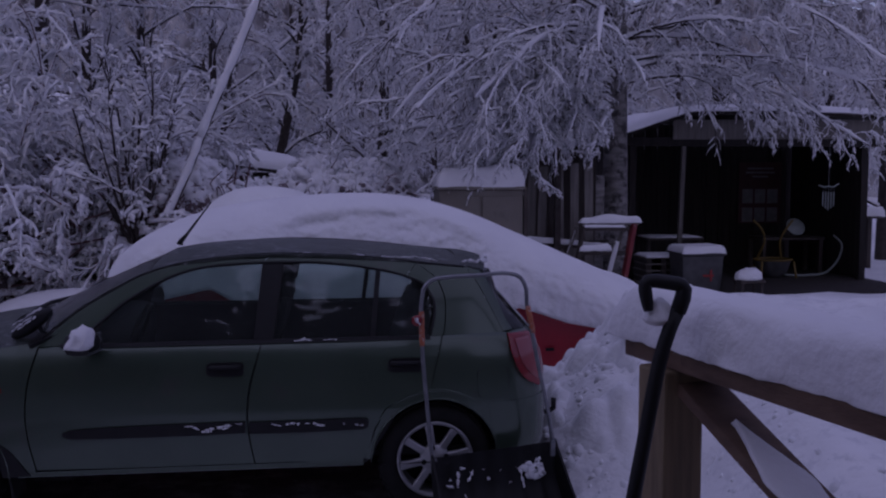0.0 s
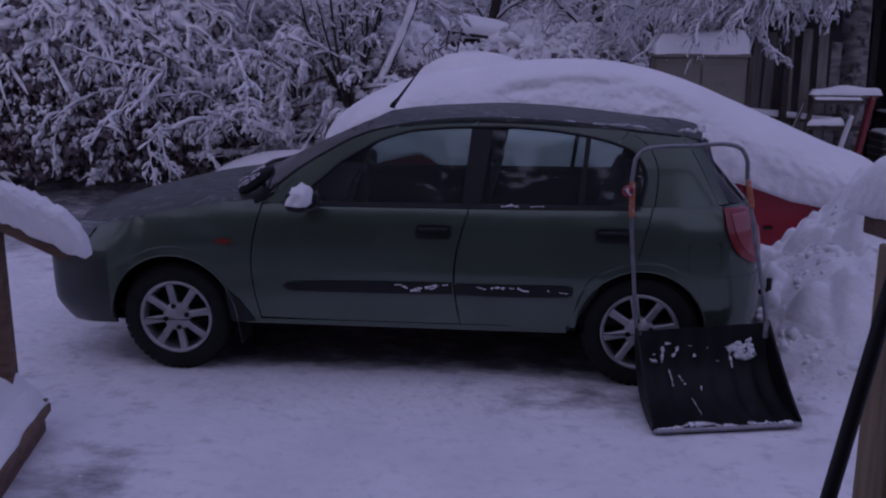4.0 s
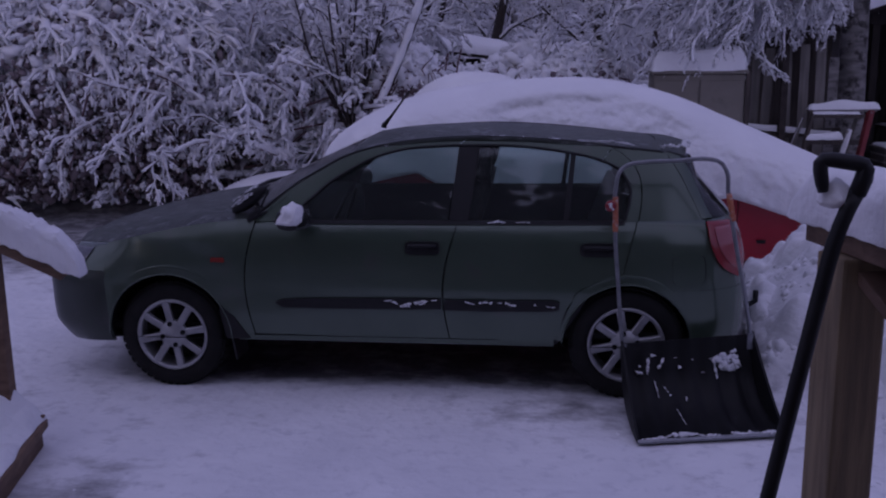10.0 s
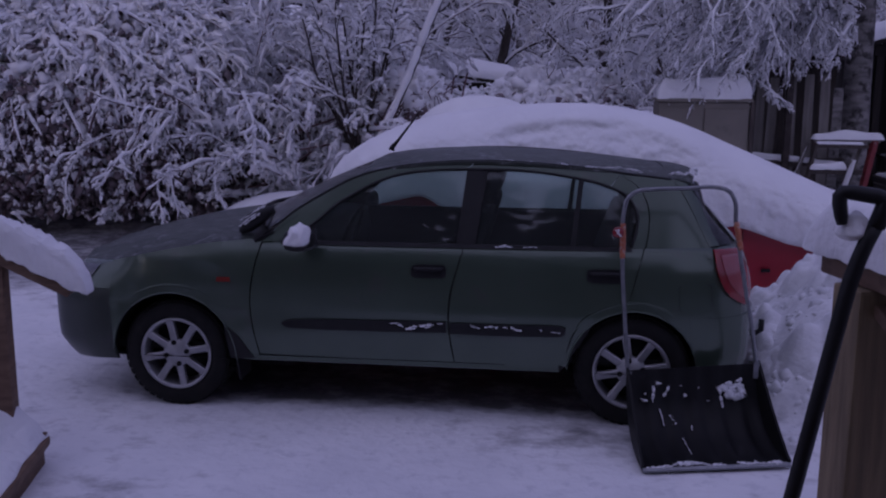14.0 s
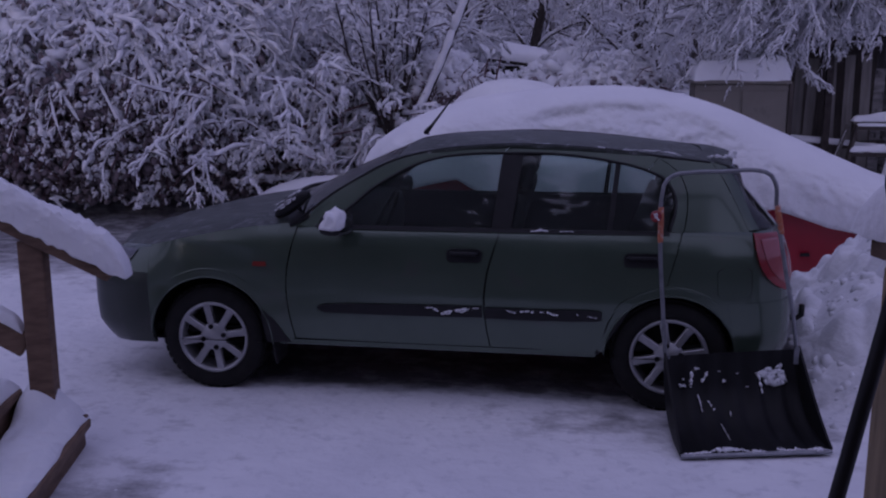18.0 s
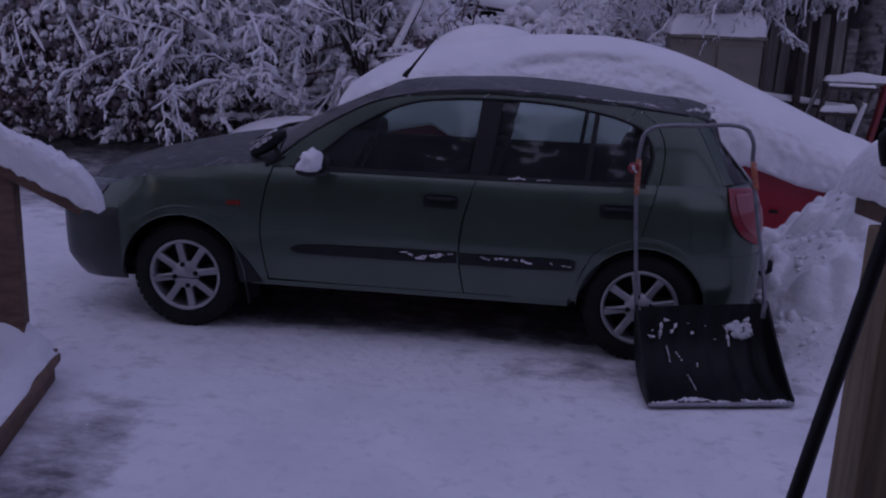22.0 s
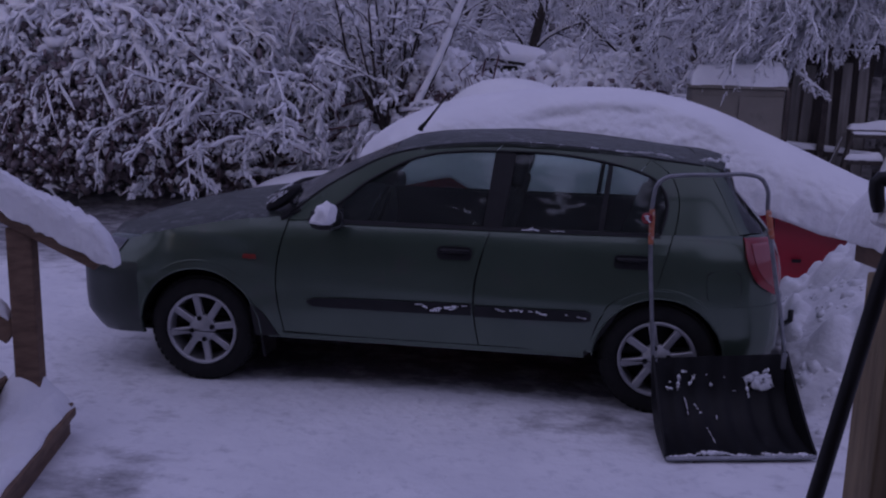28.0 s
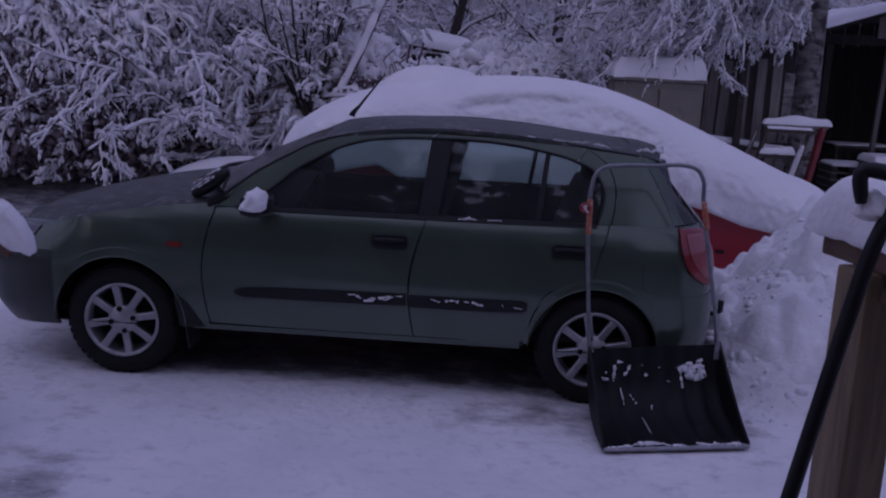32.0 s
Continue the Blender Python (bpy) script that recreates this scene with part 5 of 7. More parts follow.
# ---- snow shovel by the post ----
def snow_shovel():
    s = thing("snow_shovel", "black snow shovel leaning on the railing post", "shovel", at=(1.4, -2.7, 0))
    o = Vector((1.4, -2.7, 0))

    def at(x, z, y=-2.91):
        return Vector((x, y, z)) - o

    shaft = [at(1.473, 1.545), at(1.456, 1.505), at(1.44, 1.455), at(1.42, 1.355), at(1.4, 1.24), at(1.36, 1.01), at(1.29, 0.6), at(1.2, 0.06)]
    part("shaft", tube(smooth_path([tuple(p) for p in shaft], 40), [0.016] * 3 + [0.0165] * 37, 14), BLACK, s, "straight black shaft", True)
    grip = [(1.408, 1.545), (1.405, 1.562), (1.4, 1.588), (1.4, 1.603), (1.404, 1.609), (1.42, 1.61), (1.468, 1.603), (1.48, 1.599), (1.486, 1.59), (1.484, 1.572), (1.473, 1.54)]
    part("grip", tube([at(*p) for p in grip], [0.01, 0.0135, 0.0145, 0.015, 0.015, 0.0155, 0.0165, 0.017, 0.0175, 0.018, 0.0175], 12), BLACK, s, "black hand grip", True)
    bl = [(-0.22, 0.0), (-0.1, 0.03), (0.1, 0.03), (0.22, 0.0)]
    V, F = shell(np.array([[(x - 0.2, -0.24 + c, z) for x, c in bl] for z in (0.012, 0.2, 0.4)]), np.array([[(x - 0.2, -0.248 + c, z) for x, c in bl] for z in (0.012, 0.2, 0.4)]))
    sheet_normals_fix(raw("blade", V, F, SCOOP, s))


snow_shovel()
snow_blob("grip_snow", (1.437, -2.89, 1.525), (0.034, 0.03, 0.045), "lump of snow caught under the shovel's grip", 15, 0.15)


# ---- big snow scoop against the car ----
def snow_scoop():
    s = thing("snow_scoop", "black plastic snow scoop with steel tube handle", "snow scoop", at=(1.6, -0.35, 0))
    o = np.array([1.6, -0.35, 0])
    FL, FR, BL, BR = np.array([1.29, -0.61, 0.012]), np.array([1.985, -0.455, 0.015]), np.array([1.237, -0.16, 0.37]), np.array([1.9, -0.035, 0.4])
    prof = smooth_path([(0, 0.0), (0.3, 0.03), (0.62, 0.16), (0.85, 0.42), (0.97, 0.78), (1.0, 1.0)], 22)

    def tray(t, w, lift=0.0):
        f, b = FL + (FR - FL) * w, BL + (BR - BL) * w
        d = b - f
        return np.array([f[0] + d[0] * t[0], f[1] + d[1] * t[0] - lift * t[1], f[2] + d[2] * t[1] + lift * (1 - t[1] * 0.7)]) - o

    W = np.linspace(0, 1, 44)
    rib = 0.006 * np.clip(np.cos(2 * math.pi * W * 6) * 3, -1, 1)
    front = np.array([[tray(p, w, 0.014 + r) for w, r in zip(W, rib)] for p in prof])
    back = np.array([[tray(p, w, 0.0) for w in W] for p in prof])
    V, F = shell(front, back)
    sheet_normals_fix(raw("tray", V, F, SCOOP, s, label="scratched black tray with ribs"))
    for w, e in ((0.0, -0.012), (1.0, 0.012)):
        rows = []
        for p in prof:
            t = p[0]
            hi = np.array([t, 0.06 + 0.98 * t**1.15])
            rows.append([tray(p * (1 - q) + hi * q, w, 0.01) for q in np.linspace(0, 1, 6)])
        g = np.array(rows)
        V, F = shell(g, g + np.array([e, 0, 0]))
        sheet_normals_fix(raw("side_wall", V, F, SCOOP, s))
    edge = [tuple(tray(np.array([-0.01, 0.0]), w, 0.012)) for w in np.linspace(-0.01, 1.01, 12)]
    part("wear_edge", tube(edge, 0.012, 6), STEEL, s, "grey metal cutting edge")
    path = [(1.235, -0.155, 0.35), (1.212, -0.1, 0.63), (1.19, -0.075, 0.93), (1.19, -0.055, 1.18), (1.205, -0.045, 1.245), (1.25, -0.04, 1.282), (1.32, -0.04, 1.293), (1.5, -0.04, 1.302), (1.65, -0.045, 1.31), (1.705, -0.05, 1.295), (1.737, -0.055, 1.245), (1.745, -0.06, 1.15), (1.765, -0.075, 1.03), (1.805, -0.085, 0.82), (1.865, -0.085, 0.54), (1.893, -0.05, 0.39)]
    handle = part("handle", tube([tuple(np.array(p) - o) for p in smooth_path(path, 70)], 0.011, 10), STEEL, s, "bent steel tube handle", True)
    for pts in ([(1.187, -0.065, 1.12), (1.19, -0.075, 0.94)], [(1.748, -0.066, 1.14), (1.775, -0.078, 1.0)]):
        part("tape", tube([tuple(np.array(p) - o) for p in smooth_path(pts, 10)], [0.0135, 0.015, 0.0138, 0.0155, 0.0142, 0.015, 0.0138, 0.0152, 0.014, 0.0135], 10), ORANGE, handle, "frayed orange tape", True)
    for p, q in (((1.24, -0.165, 0.33), (1.25, -0.2, 0.24)), ((1.893, -0.055, 0.37), (1.9, -0.09, 0.28))):
        part("bracket", box((0.03, 0.03, 0.09), Matrix.Translation(Vector(p) - Vector(o)), 0.006), STEEL, s)
    ref = part("reflector", lathe([(0.0, 0.01), (0.022, 0.009), (0.029, 0.004), (0.029, -0.004), (0.0, -0.006)], 24, Matrix.Translation(Vector((1.163, -0.082, 1.075)) - Vector(o)) @ Matrix.Rotation(radians(90), 4, "X")), LAMP_RED, handle, "round red reflector flecked with snow", True)
    return tray, o


TRAY, TRAY_O = snow_scoop()


def on_tray(t, h, w):
    return tuple(TRAY(np.array([t, h]), w, 0.018) + TRAY_O)


streaks("scoop_snow", [(on_tray(0.972, 0.8, 0.22), on_tray(0.97, 0.78, 0.245), 0.0074), (on_tray(0.965, 0.76, 0.195), on_tray(0.9, 0.54, 0.18), 0.0070), (on_tray(0.91, 0.57, 0.095), on_tray(0.91, 0.57, 0.14), 0.0074), (on_tray(0.935, 0.65, 0.12), on_tray(0.935, 0.65, 0.13), 0.0049), (on_tray(0.92, 0.6, 0.265), on_tray(0.955, 0.73, 0.31), 0.0074)], "flecks of snow stuck in the black scoop", 22)
streaks("scoop_snow", [(on_tray(0.92, 0.6, 0.425), on_tray(0.92, 0.6, 0.445), 0.0066), (on_tray(0.96, 0.74, 0.4), on_tray(0.96, 0.74, 0.405), 0.0025), (on_tray(0.945, 0.7, 0.53), on_tray(0.945, 0.7, 0.535), 0.0029), (on_tray(0.89, 0.52, 0.6), on_tray(0.89, 0.52, 0.615), 0.0025), (on_tray(0.945, 0.7, 0.67), on_tray(0.945, 0.7, 0.68), 0.0033)], "small crumbs of snow in the black scoop", 28)
streaks("scoop_snow", [(on_tray(0.86, 0.44, 0.23), on_tray(0.72, 0.26, 0.245), 0.003), (on_tray(0.81, 0.36, 0.3), on_tray(0.73, 0.27, 0.34), 0.0035), (on_tray(0.7, 0.24, 0.45), on_tray(0.66, 0.2, 0.45), 0.003), (on_tray(0.56, 0.13, 0.36), on_tray(0.3, 0.03, 0.38), 0.0016)], "thin trails of frozen snow in the scoop", 29)
streaks("scoop_snow", [(on_tray(0.95, 0.72, 0.725), on_tray(0.95, 0.72, 0.87), 0.012), (on_tray(0.94, 0.68, 0.73), on_tray(0.94, 0.68, 0.885), 0.014), (on_tray(0.93, 0.64, 0.735), on_tray(0.93, 0.64, 0.89), 0.015), (on_tray(0.92, 0.6, 0.74), on_tray(0.92, 0.6, 0.885), 0.015), (on_tray(0.91, 0.57, 0.755), on_tray(0.91, 0.57, 0.88), 0.013), (on_tray(0.96, 0.75, 0.85), on_tray(0.965, 0.78, 0.87), 0.01), (on_tray(0.94, 0.67, 0.7), on_tray(0.86, 0.44, 0.715), 0.0065)], "patch of snow lying in the black scoop", 23)
streaks("edge_snow", [(on_tray(0.0, 0.0, 0.02), on_tray(0.0, 0.0, 0.5), 0.009), (on_tray(0.01, 0.0, 0.5), on_tray(0.0, 0.0, 0.98), 0.008), (on_tray(0.04, 0.0, 0.3), on_tray(0.03, 0.0, 0.34), 0.014), (on_tray(0.04, 0.0, 0.66), on_tray(0.03, 0.0, 0.7), 0.012)], "snow along the scoop's front edge", 24)
streaks("reflector_snow", [((1.15, -0.096, 1.09), (1.175, -0.096, 1.06), 0.004), ((1.155, -0.096, 1.07), (1.168, -0.096, 1.088), 0.004)], "flecks of snow on the reflector", 25)


# ---- open shed and the things in and before it ----
def open_shed():
    s = thing("open_shed", "dark open-fronted wooden shed with snow on its roof", "shed", at=(7.2, 10.5, 0))
    o = Vector((7.2, 10.5, 0))

    def B(a, b, w, h, nm, mt, bevel=0.005, up=(0, 0, 1), label=""):
        return part(nm, beam(Vector(a) - o, Vector(b) - o, w, h, bevel, up), mt, s, label)

    B((6.04, 9.0, -0.05), (6.1, 9.0, 2.24), 0.065, 0.065, "post", GREYWOOD, up=(0, 1, 0), label="pale slender post")
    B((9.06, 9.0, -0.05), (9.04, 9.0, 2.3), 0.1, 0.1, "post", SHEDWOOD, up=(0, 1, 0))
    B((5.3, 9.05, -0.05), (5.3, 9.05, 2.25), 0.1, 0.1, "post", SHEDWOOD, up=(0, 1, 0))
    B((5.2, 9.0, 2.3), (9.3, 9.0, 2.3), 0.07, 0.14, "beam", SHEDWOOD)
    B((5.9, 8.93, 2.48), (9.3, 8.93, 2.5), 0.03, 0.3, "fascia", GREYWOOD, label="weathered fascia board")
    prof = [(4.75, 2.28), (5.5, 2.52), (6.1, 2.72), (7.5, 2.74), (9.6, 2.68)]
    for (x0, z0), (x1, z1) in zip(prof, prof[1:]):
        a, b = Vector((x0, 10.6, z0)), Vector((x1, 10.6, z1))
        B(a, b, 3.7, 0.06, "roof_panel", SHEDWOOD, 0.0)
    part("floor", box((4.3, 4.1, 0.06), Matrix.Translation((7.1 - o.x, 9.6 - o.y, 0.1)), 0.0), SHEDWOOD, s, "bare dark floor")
    # Solid panels added behind the boards to stop light through their gaps.
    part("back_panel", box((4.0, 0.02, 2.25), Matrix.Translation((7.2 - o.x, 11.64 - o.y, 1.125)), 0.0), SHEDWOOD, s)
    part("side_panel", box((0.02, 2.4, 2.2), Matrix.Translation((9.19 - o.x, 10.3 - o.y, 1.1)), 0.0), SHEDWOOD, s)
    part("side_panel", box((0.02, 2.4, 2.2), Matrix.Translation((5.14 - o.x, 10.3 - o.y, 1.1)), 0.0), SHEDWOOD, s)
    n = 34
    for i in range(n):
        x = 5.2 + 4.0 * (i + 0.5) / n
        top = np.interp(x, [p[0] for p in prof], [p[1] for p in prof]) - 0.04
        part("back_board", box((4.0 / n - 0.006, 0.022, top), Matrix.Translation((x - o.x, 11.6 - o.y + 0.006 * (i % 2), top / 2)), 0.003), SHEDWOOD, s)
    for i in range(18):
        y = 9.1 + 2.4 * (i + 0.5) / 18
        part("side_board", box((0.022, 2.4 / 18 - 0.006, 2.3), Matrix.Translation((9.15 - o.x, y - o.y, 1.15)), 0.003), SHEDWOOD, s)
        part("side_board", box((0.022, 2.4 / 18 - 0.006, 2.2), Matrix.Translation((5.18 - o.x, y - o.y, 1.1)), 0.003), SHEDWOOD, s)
    return prof


SHED = open_shed()


def roof_snow(name, xs, y0, y1, thick, label, seed, over=0.08, brim=12):
    n, k = 70, 26
    S, T = np.meshgrid(np.linspace(0, 1, n), np.linspace(0, 1, k), indexing="ij")
    x = xs[0][0] + (xs[-1][0] - xs[0][0]) * S
    y = y0 - over + (y1 - y0 + over) * T
    base = np.interp(x, [p[0] for p in xs], [p[1] for p in xs])
    e = np.clip(np.minimum(np.minimum(S, 1 - S) * brim, np.minimum(T, 1 - T) * brim), 0, 1) ** 0.45
    z = base + thick * e * (1 + 0.22 * fractal(x, y, 1.7, seed)) + 0.004
    y = y - 0.04 * fractal(x * 2, z * 3, 4, seed + 1) * (T < 0.05)
    V, F = shell(np.stack([x, y, z], -1), np.stack([x, y, base + 0.0 * z - 0.01 * (T < 0.04)], -1))
    return tagged(sheet_normals_fix(raw(name, V, F, SNOW_SOFT)), label, "snow")


roof_snow("shed_roof_snow", [(x, z + 0.033) for x, z in SHED], 8.8, 12.4, 0.11, "snow lying on the shed roof", 41)


def cabinet_box(name, x0, x1, y0, y1, h, material, label, category, planks=0):
    t = thing(name, label, category, at=((x0 + x1) / 2, (y0 + y1) / 2, 0))
    w, d = x1 - x0, y1 - y0
    part("body", box((w, d, h), Matrix.Translation((0, 0, h / 2)), 0.015), material, t)
    return t, w, d


def garden_cabinet():
    t, w, d = cabinet_box("garden_cabinet", 2.02, 3.06, 6.4, 7.0, 1.62, BEIGE, "tall beige cabinet capped with snow", "cabinet")
    part("lid", box((w + 0.06, d + 0.06, 0.04), Matrix.Translation((0, 0, 1.642)), 0.01), BEIGE, t)
    for x in (-0.26, 0.26):
        part("door", box((w / 2 - 0.03, 0.018, 1.45), Matrix.Translation((x, -d / 2 - 0.01, 0.82)), 0.005), BEIGE, t)
    part("corner_post", box((0.05, 0.05, 1.64), Matrix.Translation((w / 2 + 0.03, -d / 2, 0.82)), 0.006), DARKWOOD, t)


garden_cabinet()
roof_snow("cabinet_snow", [(2.0, 1.664), (3.08, 1.664)], 6.4, 7.0, 0.26, "deep snow on top of the beige cabinet", 43, 0.03)
t = thing("low_crate", "low dark crate under snow", "crate", at=(1.3, 7.6, 0))
part("body", box((0.7, 0.5, 1.5), Matrix.Translation((0, 0, 0.75)), 0.01), DARKWOOD, t)
part("lid", box((0.74, 0.54, 0.05), Matrix.Translation((0, 0, 1.526)), 0.01), OLD_RED, t)
roof_snow("crate_snow", [(0.92, 1.553), (1.68, 1.553)], 7.35, 7.87, 0.045, "snow on the dark crate", 44, 0.02)


def board_fence():
    f = thing("board_fence", "ragged fence of grey upright boards", "fence", at=(3.6, 7.3, 0))
    rng = np.random.RandomState(8)
    x = 3.14
    while x < 4.35:
        w = rng.uniform(0.08, 0.14)
        h = rng.uniform(1.75, 2.05)
        part("fence_board", box((w, 0.02, h), Matrix.Translation((x + w / 2 - 3.6, rng.uniform(-0.03, 0.03), h / 2)) @ Matrix.Rotation(radians(rng.normal() * 2.2), 4, "Y"), 0.003), (GREYWOOD, DARKWOOD, DARKWOOD, BIRCH)[rng.randint(4)], f)
        x += w + rng.choice([0.012, 0.03, 0.09])
    part("fence_post", box((0.08, 0.08, 2.2), Matrix.Translation((0.06, -0.2, 1.1)), 0.008), BARK, f, "dark round-topped post")
    part("fence_rail", box((1.3, 0.05, 0.08), Matrix.Translation((0.12, -0.12, 0.86)) @ Matrix.Rotation(radians(-4), 4, "Y"), 0.006), DARKWOOD, f)


board_fence()
snow_strip("fence_snow", [(3.1, 7.18, 0.94), (3.6, 7.18, 0.905), (4.3, 7.18, 0.855)], 0.04, 0.06, "snow along the fence rail", 46, 0.4, 30, 10, 0.01)


def lean_to():
    s = thing("lean_to", "small lean-to roof deep in snow", "shelter", at=(4.0, 8.6, 0))
    part("roof_panel", box((1.7, 1.2, 0.05), Matrix.Translation((0, 0.2, 2.2)), 0.005), DARKWOOD, s)
    for x in (-0.75, 0.75):
        part("post", box((0.09, 0.09, 2.18), Matrix.Translation((x, -0.3, 1.09)), 0.006), DARKWOOD, s)
    part("back_wall", box((1.6, 0.04, 2.15), Matrix.Translation((0, 0.7, 1.075)), 0.004), DARKWOOD, s)


lean_to()
roof_snow("lean_to_snow", [(3.13, 2.227), (4.87, 2.227)], 8.2, 9.4, 0.27, "deep snow on the lean-to roof", 47, 0.05)


def trestle():
    """A frame of red and grey slats, standing on splayed legs."""
    s = thing("trestle", "red and grey wooden trestle holding snow", "trestle", at=(4.35, 6.95, 0))
    o = Vector((4.35, 6.95, 0))

    def B(a, b, w, h, nm, mt, label=""):
        part(nm, beam(Vector(a) - o, Vector(b) - o, w, h, 0.006), mt, s, label)

    y = 6.9
    B((3.93, y, 1.165), (4.69, y, 1.165), 0.08, 0.035, "top_board", GREYWOOD)
    B((3.93, y - 0.03, 1.105), (4.56, y - 0.03, 1.1), 0.04, 0.05, "slat", DARKWOOD)
    B((3.95, y - 0.04, 1.14), (3.73, y - 0.1, -0.02), 0.06, 0.04, "leg", DARKWOOD)
    B((3.9, y + 0.12, 1.13), (3.56, y + 0.2, -0.02), 0.06, 0.05, "leg", GREYWOOD)
    B((4.62, y - 0.04, 1.17), (4.4, y - 0.1, -0.02), 0.08, 0.06, "leg", OLD_RED, "faded red leg")
    B((4.52, y + 0.12, 1.1), (4.27, y + 0.2, -0.02), 0.05, 0.05, "leg", GREYWOOD)
    B((3.9, y - 0.06, 0.8), (4.5, y - 0.06, 0.79), 0.05, 0.06, "slat", DARKWOOD)
    B((3.83, y - 0.07, 0.5), (4.46, y - 0.07, 0.5), 0.05, 0.06, "slat", DARKWOOD)
    B((4.36, y - 0.14, 0.94), (4.12, y - 0.2, 0.0), 0.1, 0.02, "loose_board", GREYWOOD)


trestle()
snow_strip("trestle_snow", [(3.9, 6.9, 1.184), (4.3, 6.9, 1.186), (4.73, 6.9, 1.19)], 0.05, 0.085, "bar of snow on the trestle top", 48, 0.5, 40, 12, 0.01)
snow_strip("trestle_snow", [(3.94, 6.86, 1.128), (4.2, 6.86, 1.127), (4.5, 6.86, 1.126)], 0.03, 0.028, "snow along the upper slat", 57, 0.3, 24, 10, 0.005)
snow_strip("trestle_snow", [(3.88, 6.84, 0.828), (4.1, 6.84, 0.828), (4.32, 6.84, 0.826)], 0.04, 0.08, "snow on the trestle's lower slat", 49, 0.3, 24, 10, 0.01)
snow_strip("trestle_snow", [(4.365, 6.745, 0.95), (4.27, 6.725, 0.6), (4.15, 6.7, 0.12)], 0.06, 0.03, "snow stuck on a leaning board", 50, 0.3, 24, 10, 0.0)
snow_strip("trestle_snow", [(3.88, 7.0, 1.08), (3.76, 7.03, 0.72), (3.62, 7.08, 0.25)], 0.035, 0.025, "snow stuck along the splayed leg", 58, 0.3, 24, 10, 0.0)


def wheelie_bin():
    b = thing("rubbish_bin", "grey plastic rubbish bin capped with snow", "bin", at=(5.97, 8.1, 0.0))
    bm = box((0.62, 0.55, 0.64), Matrix.Translation((0, 0, 0.33)), 0.02)
    for v in bm.verts:
        k = 0.86 + 0.14 * v.co.z / 0.65
        v.co.x *= k
        v.co.y *= k
    part("body", bm, GREYPLASTIC, b)
    part("lid", box((0.67, 0.6, 0.035), Matrix.Translation((0, 0, 0.668)), 0.012), GREYPLASTIC, b)
    part("red_mark", box((0.16, 0.006, 0.028), Matrix.Translation((0.08, -0.273, 0.36)), 0.002), REDPAINT, b, "small red mark")
    part("red_mark", box((0.028, 0.006, 0.16), Matrix.Translation((0.12, -0.2735, 0.36)), 0.002), REDPAINT, b)


wheelie_bin()
roof_snow("bin_snow", [(5.64, 0.688), (6.3, 0.688)], 7.82, 8.4, 0.12, "snow cap on the grey bin", 51, 0.02)


def pallet(x, y, z):
    p = thing("pallet", "grey wooden pallet edged with snow", "pallet", "stack of pallets", at=(x, y, z))
    for i in range(5):
        part("slat", box((0.56, 0.085, 0.02), Matrix.Translation((0, -0.22 + 0.11 * i, 0.085)), 0.003), GREYWOOD, p)
    for i in (-0.23, 0, 0.23):
        part("bearer", box((0.08, 0.55, 0.074), Matrix.Translation((i, 0, 0.037)), 0.003), DARKWOOD, p)
    return p


first = pallet(5.58, 8.65, 0.1)
for i in range(1, 5):
    copy_thing(first, pose(5.58 + 0.01 * (i % 2), 8.65, 0.1 + 0.097 * i, 0, 0, 2 * (i % 3)))
roof_snow("pallet_snow", [(5.32, 0.583), (5.88, 0.583)], 8.38, 8.9, 0.03, "thin snow on the pallets", 52, 0.0)


def stool():
    s = thing("garden_stool", "small garden stool under a cushion of snow", "stool", at=(6.5, 7.5, 0))
    part("seat", box((0.36, 0.32, 0.04), Matrix.Translation((0, 0, 0.32)), 0.008), DARKWOOD, s)
    for x in (-0.14, 0.14):
        for y in (-0.12, 0.12):
            part("leg", box((0.035, 0.035, 0.3), Matrix.Translation((x, y, 0.15)), 0.004), DARKWOOD, s)
    part("stretcher", box((0.28, 0.025, 0.03), Matrix.Translation((0, -0.14, 0.14)), 0.003), OLD_RED, s)


stool()
snow_blob("stool_snow", (6.5, 7.5, 0.36), (0.19, 0.17, 0.14), "cushion of snow on the stool", 53)


def work_table():
    t = thing("work_table", "dark table under the shed roof dusted with snow", "table", at=(6.15, 9.7, 0))
    part("tabletop", box((0.95, 0.6, 0.04), Matrix.Translation((0, 0, 0.77)), 0.006), DARKWOOD, t)
    for x in (-0.42, 0.42):
        for y in (-0.25, 0.25):
            part("leg", box((0.05, 0.05, 0.75), Matrix.Translation((x, y, 0.375)), 0.004), DARKWOOD, t)


work_table()
roof_snow("table_snow", [(5.7, 0.792), (6.6, 0.792)], 9.42, 9.95, 0.02, "thin snow blown onto the table", 54, 0.0)


def notice_board():
    b = thing("notice_board", "dark red notice board with rows of pictures", "board", at=(8.57, 11.56, 1.45))
    part("panel", box((0.82, 0.02, 1.12), Matrix(), 0.004), mat("dark_red_board", (0.05, 0.012, 0.016), (0.07, 0.018, 0.022), 0.6, 5, bump=0.05), b)
    for r in range(2):
        for c in range(3):
            part("picture", box((0.2, 0.006, 0.26), Matrix.Translation((-0.24 + 0.24 * c, -0.0135, -0.06 - 0.34 * r)), 0.0), PAPER, b)
    for i, w in enumerate((0.5, 0.56, 0.3)):
        part("text_line", box((w, 0.004, 0.03), Matrix.Translation((0, -0.0125, 0.45 - 0.075 * i)), 0.0), PAPER, b)


notice_board()


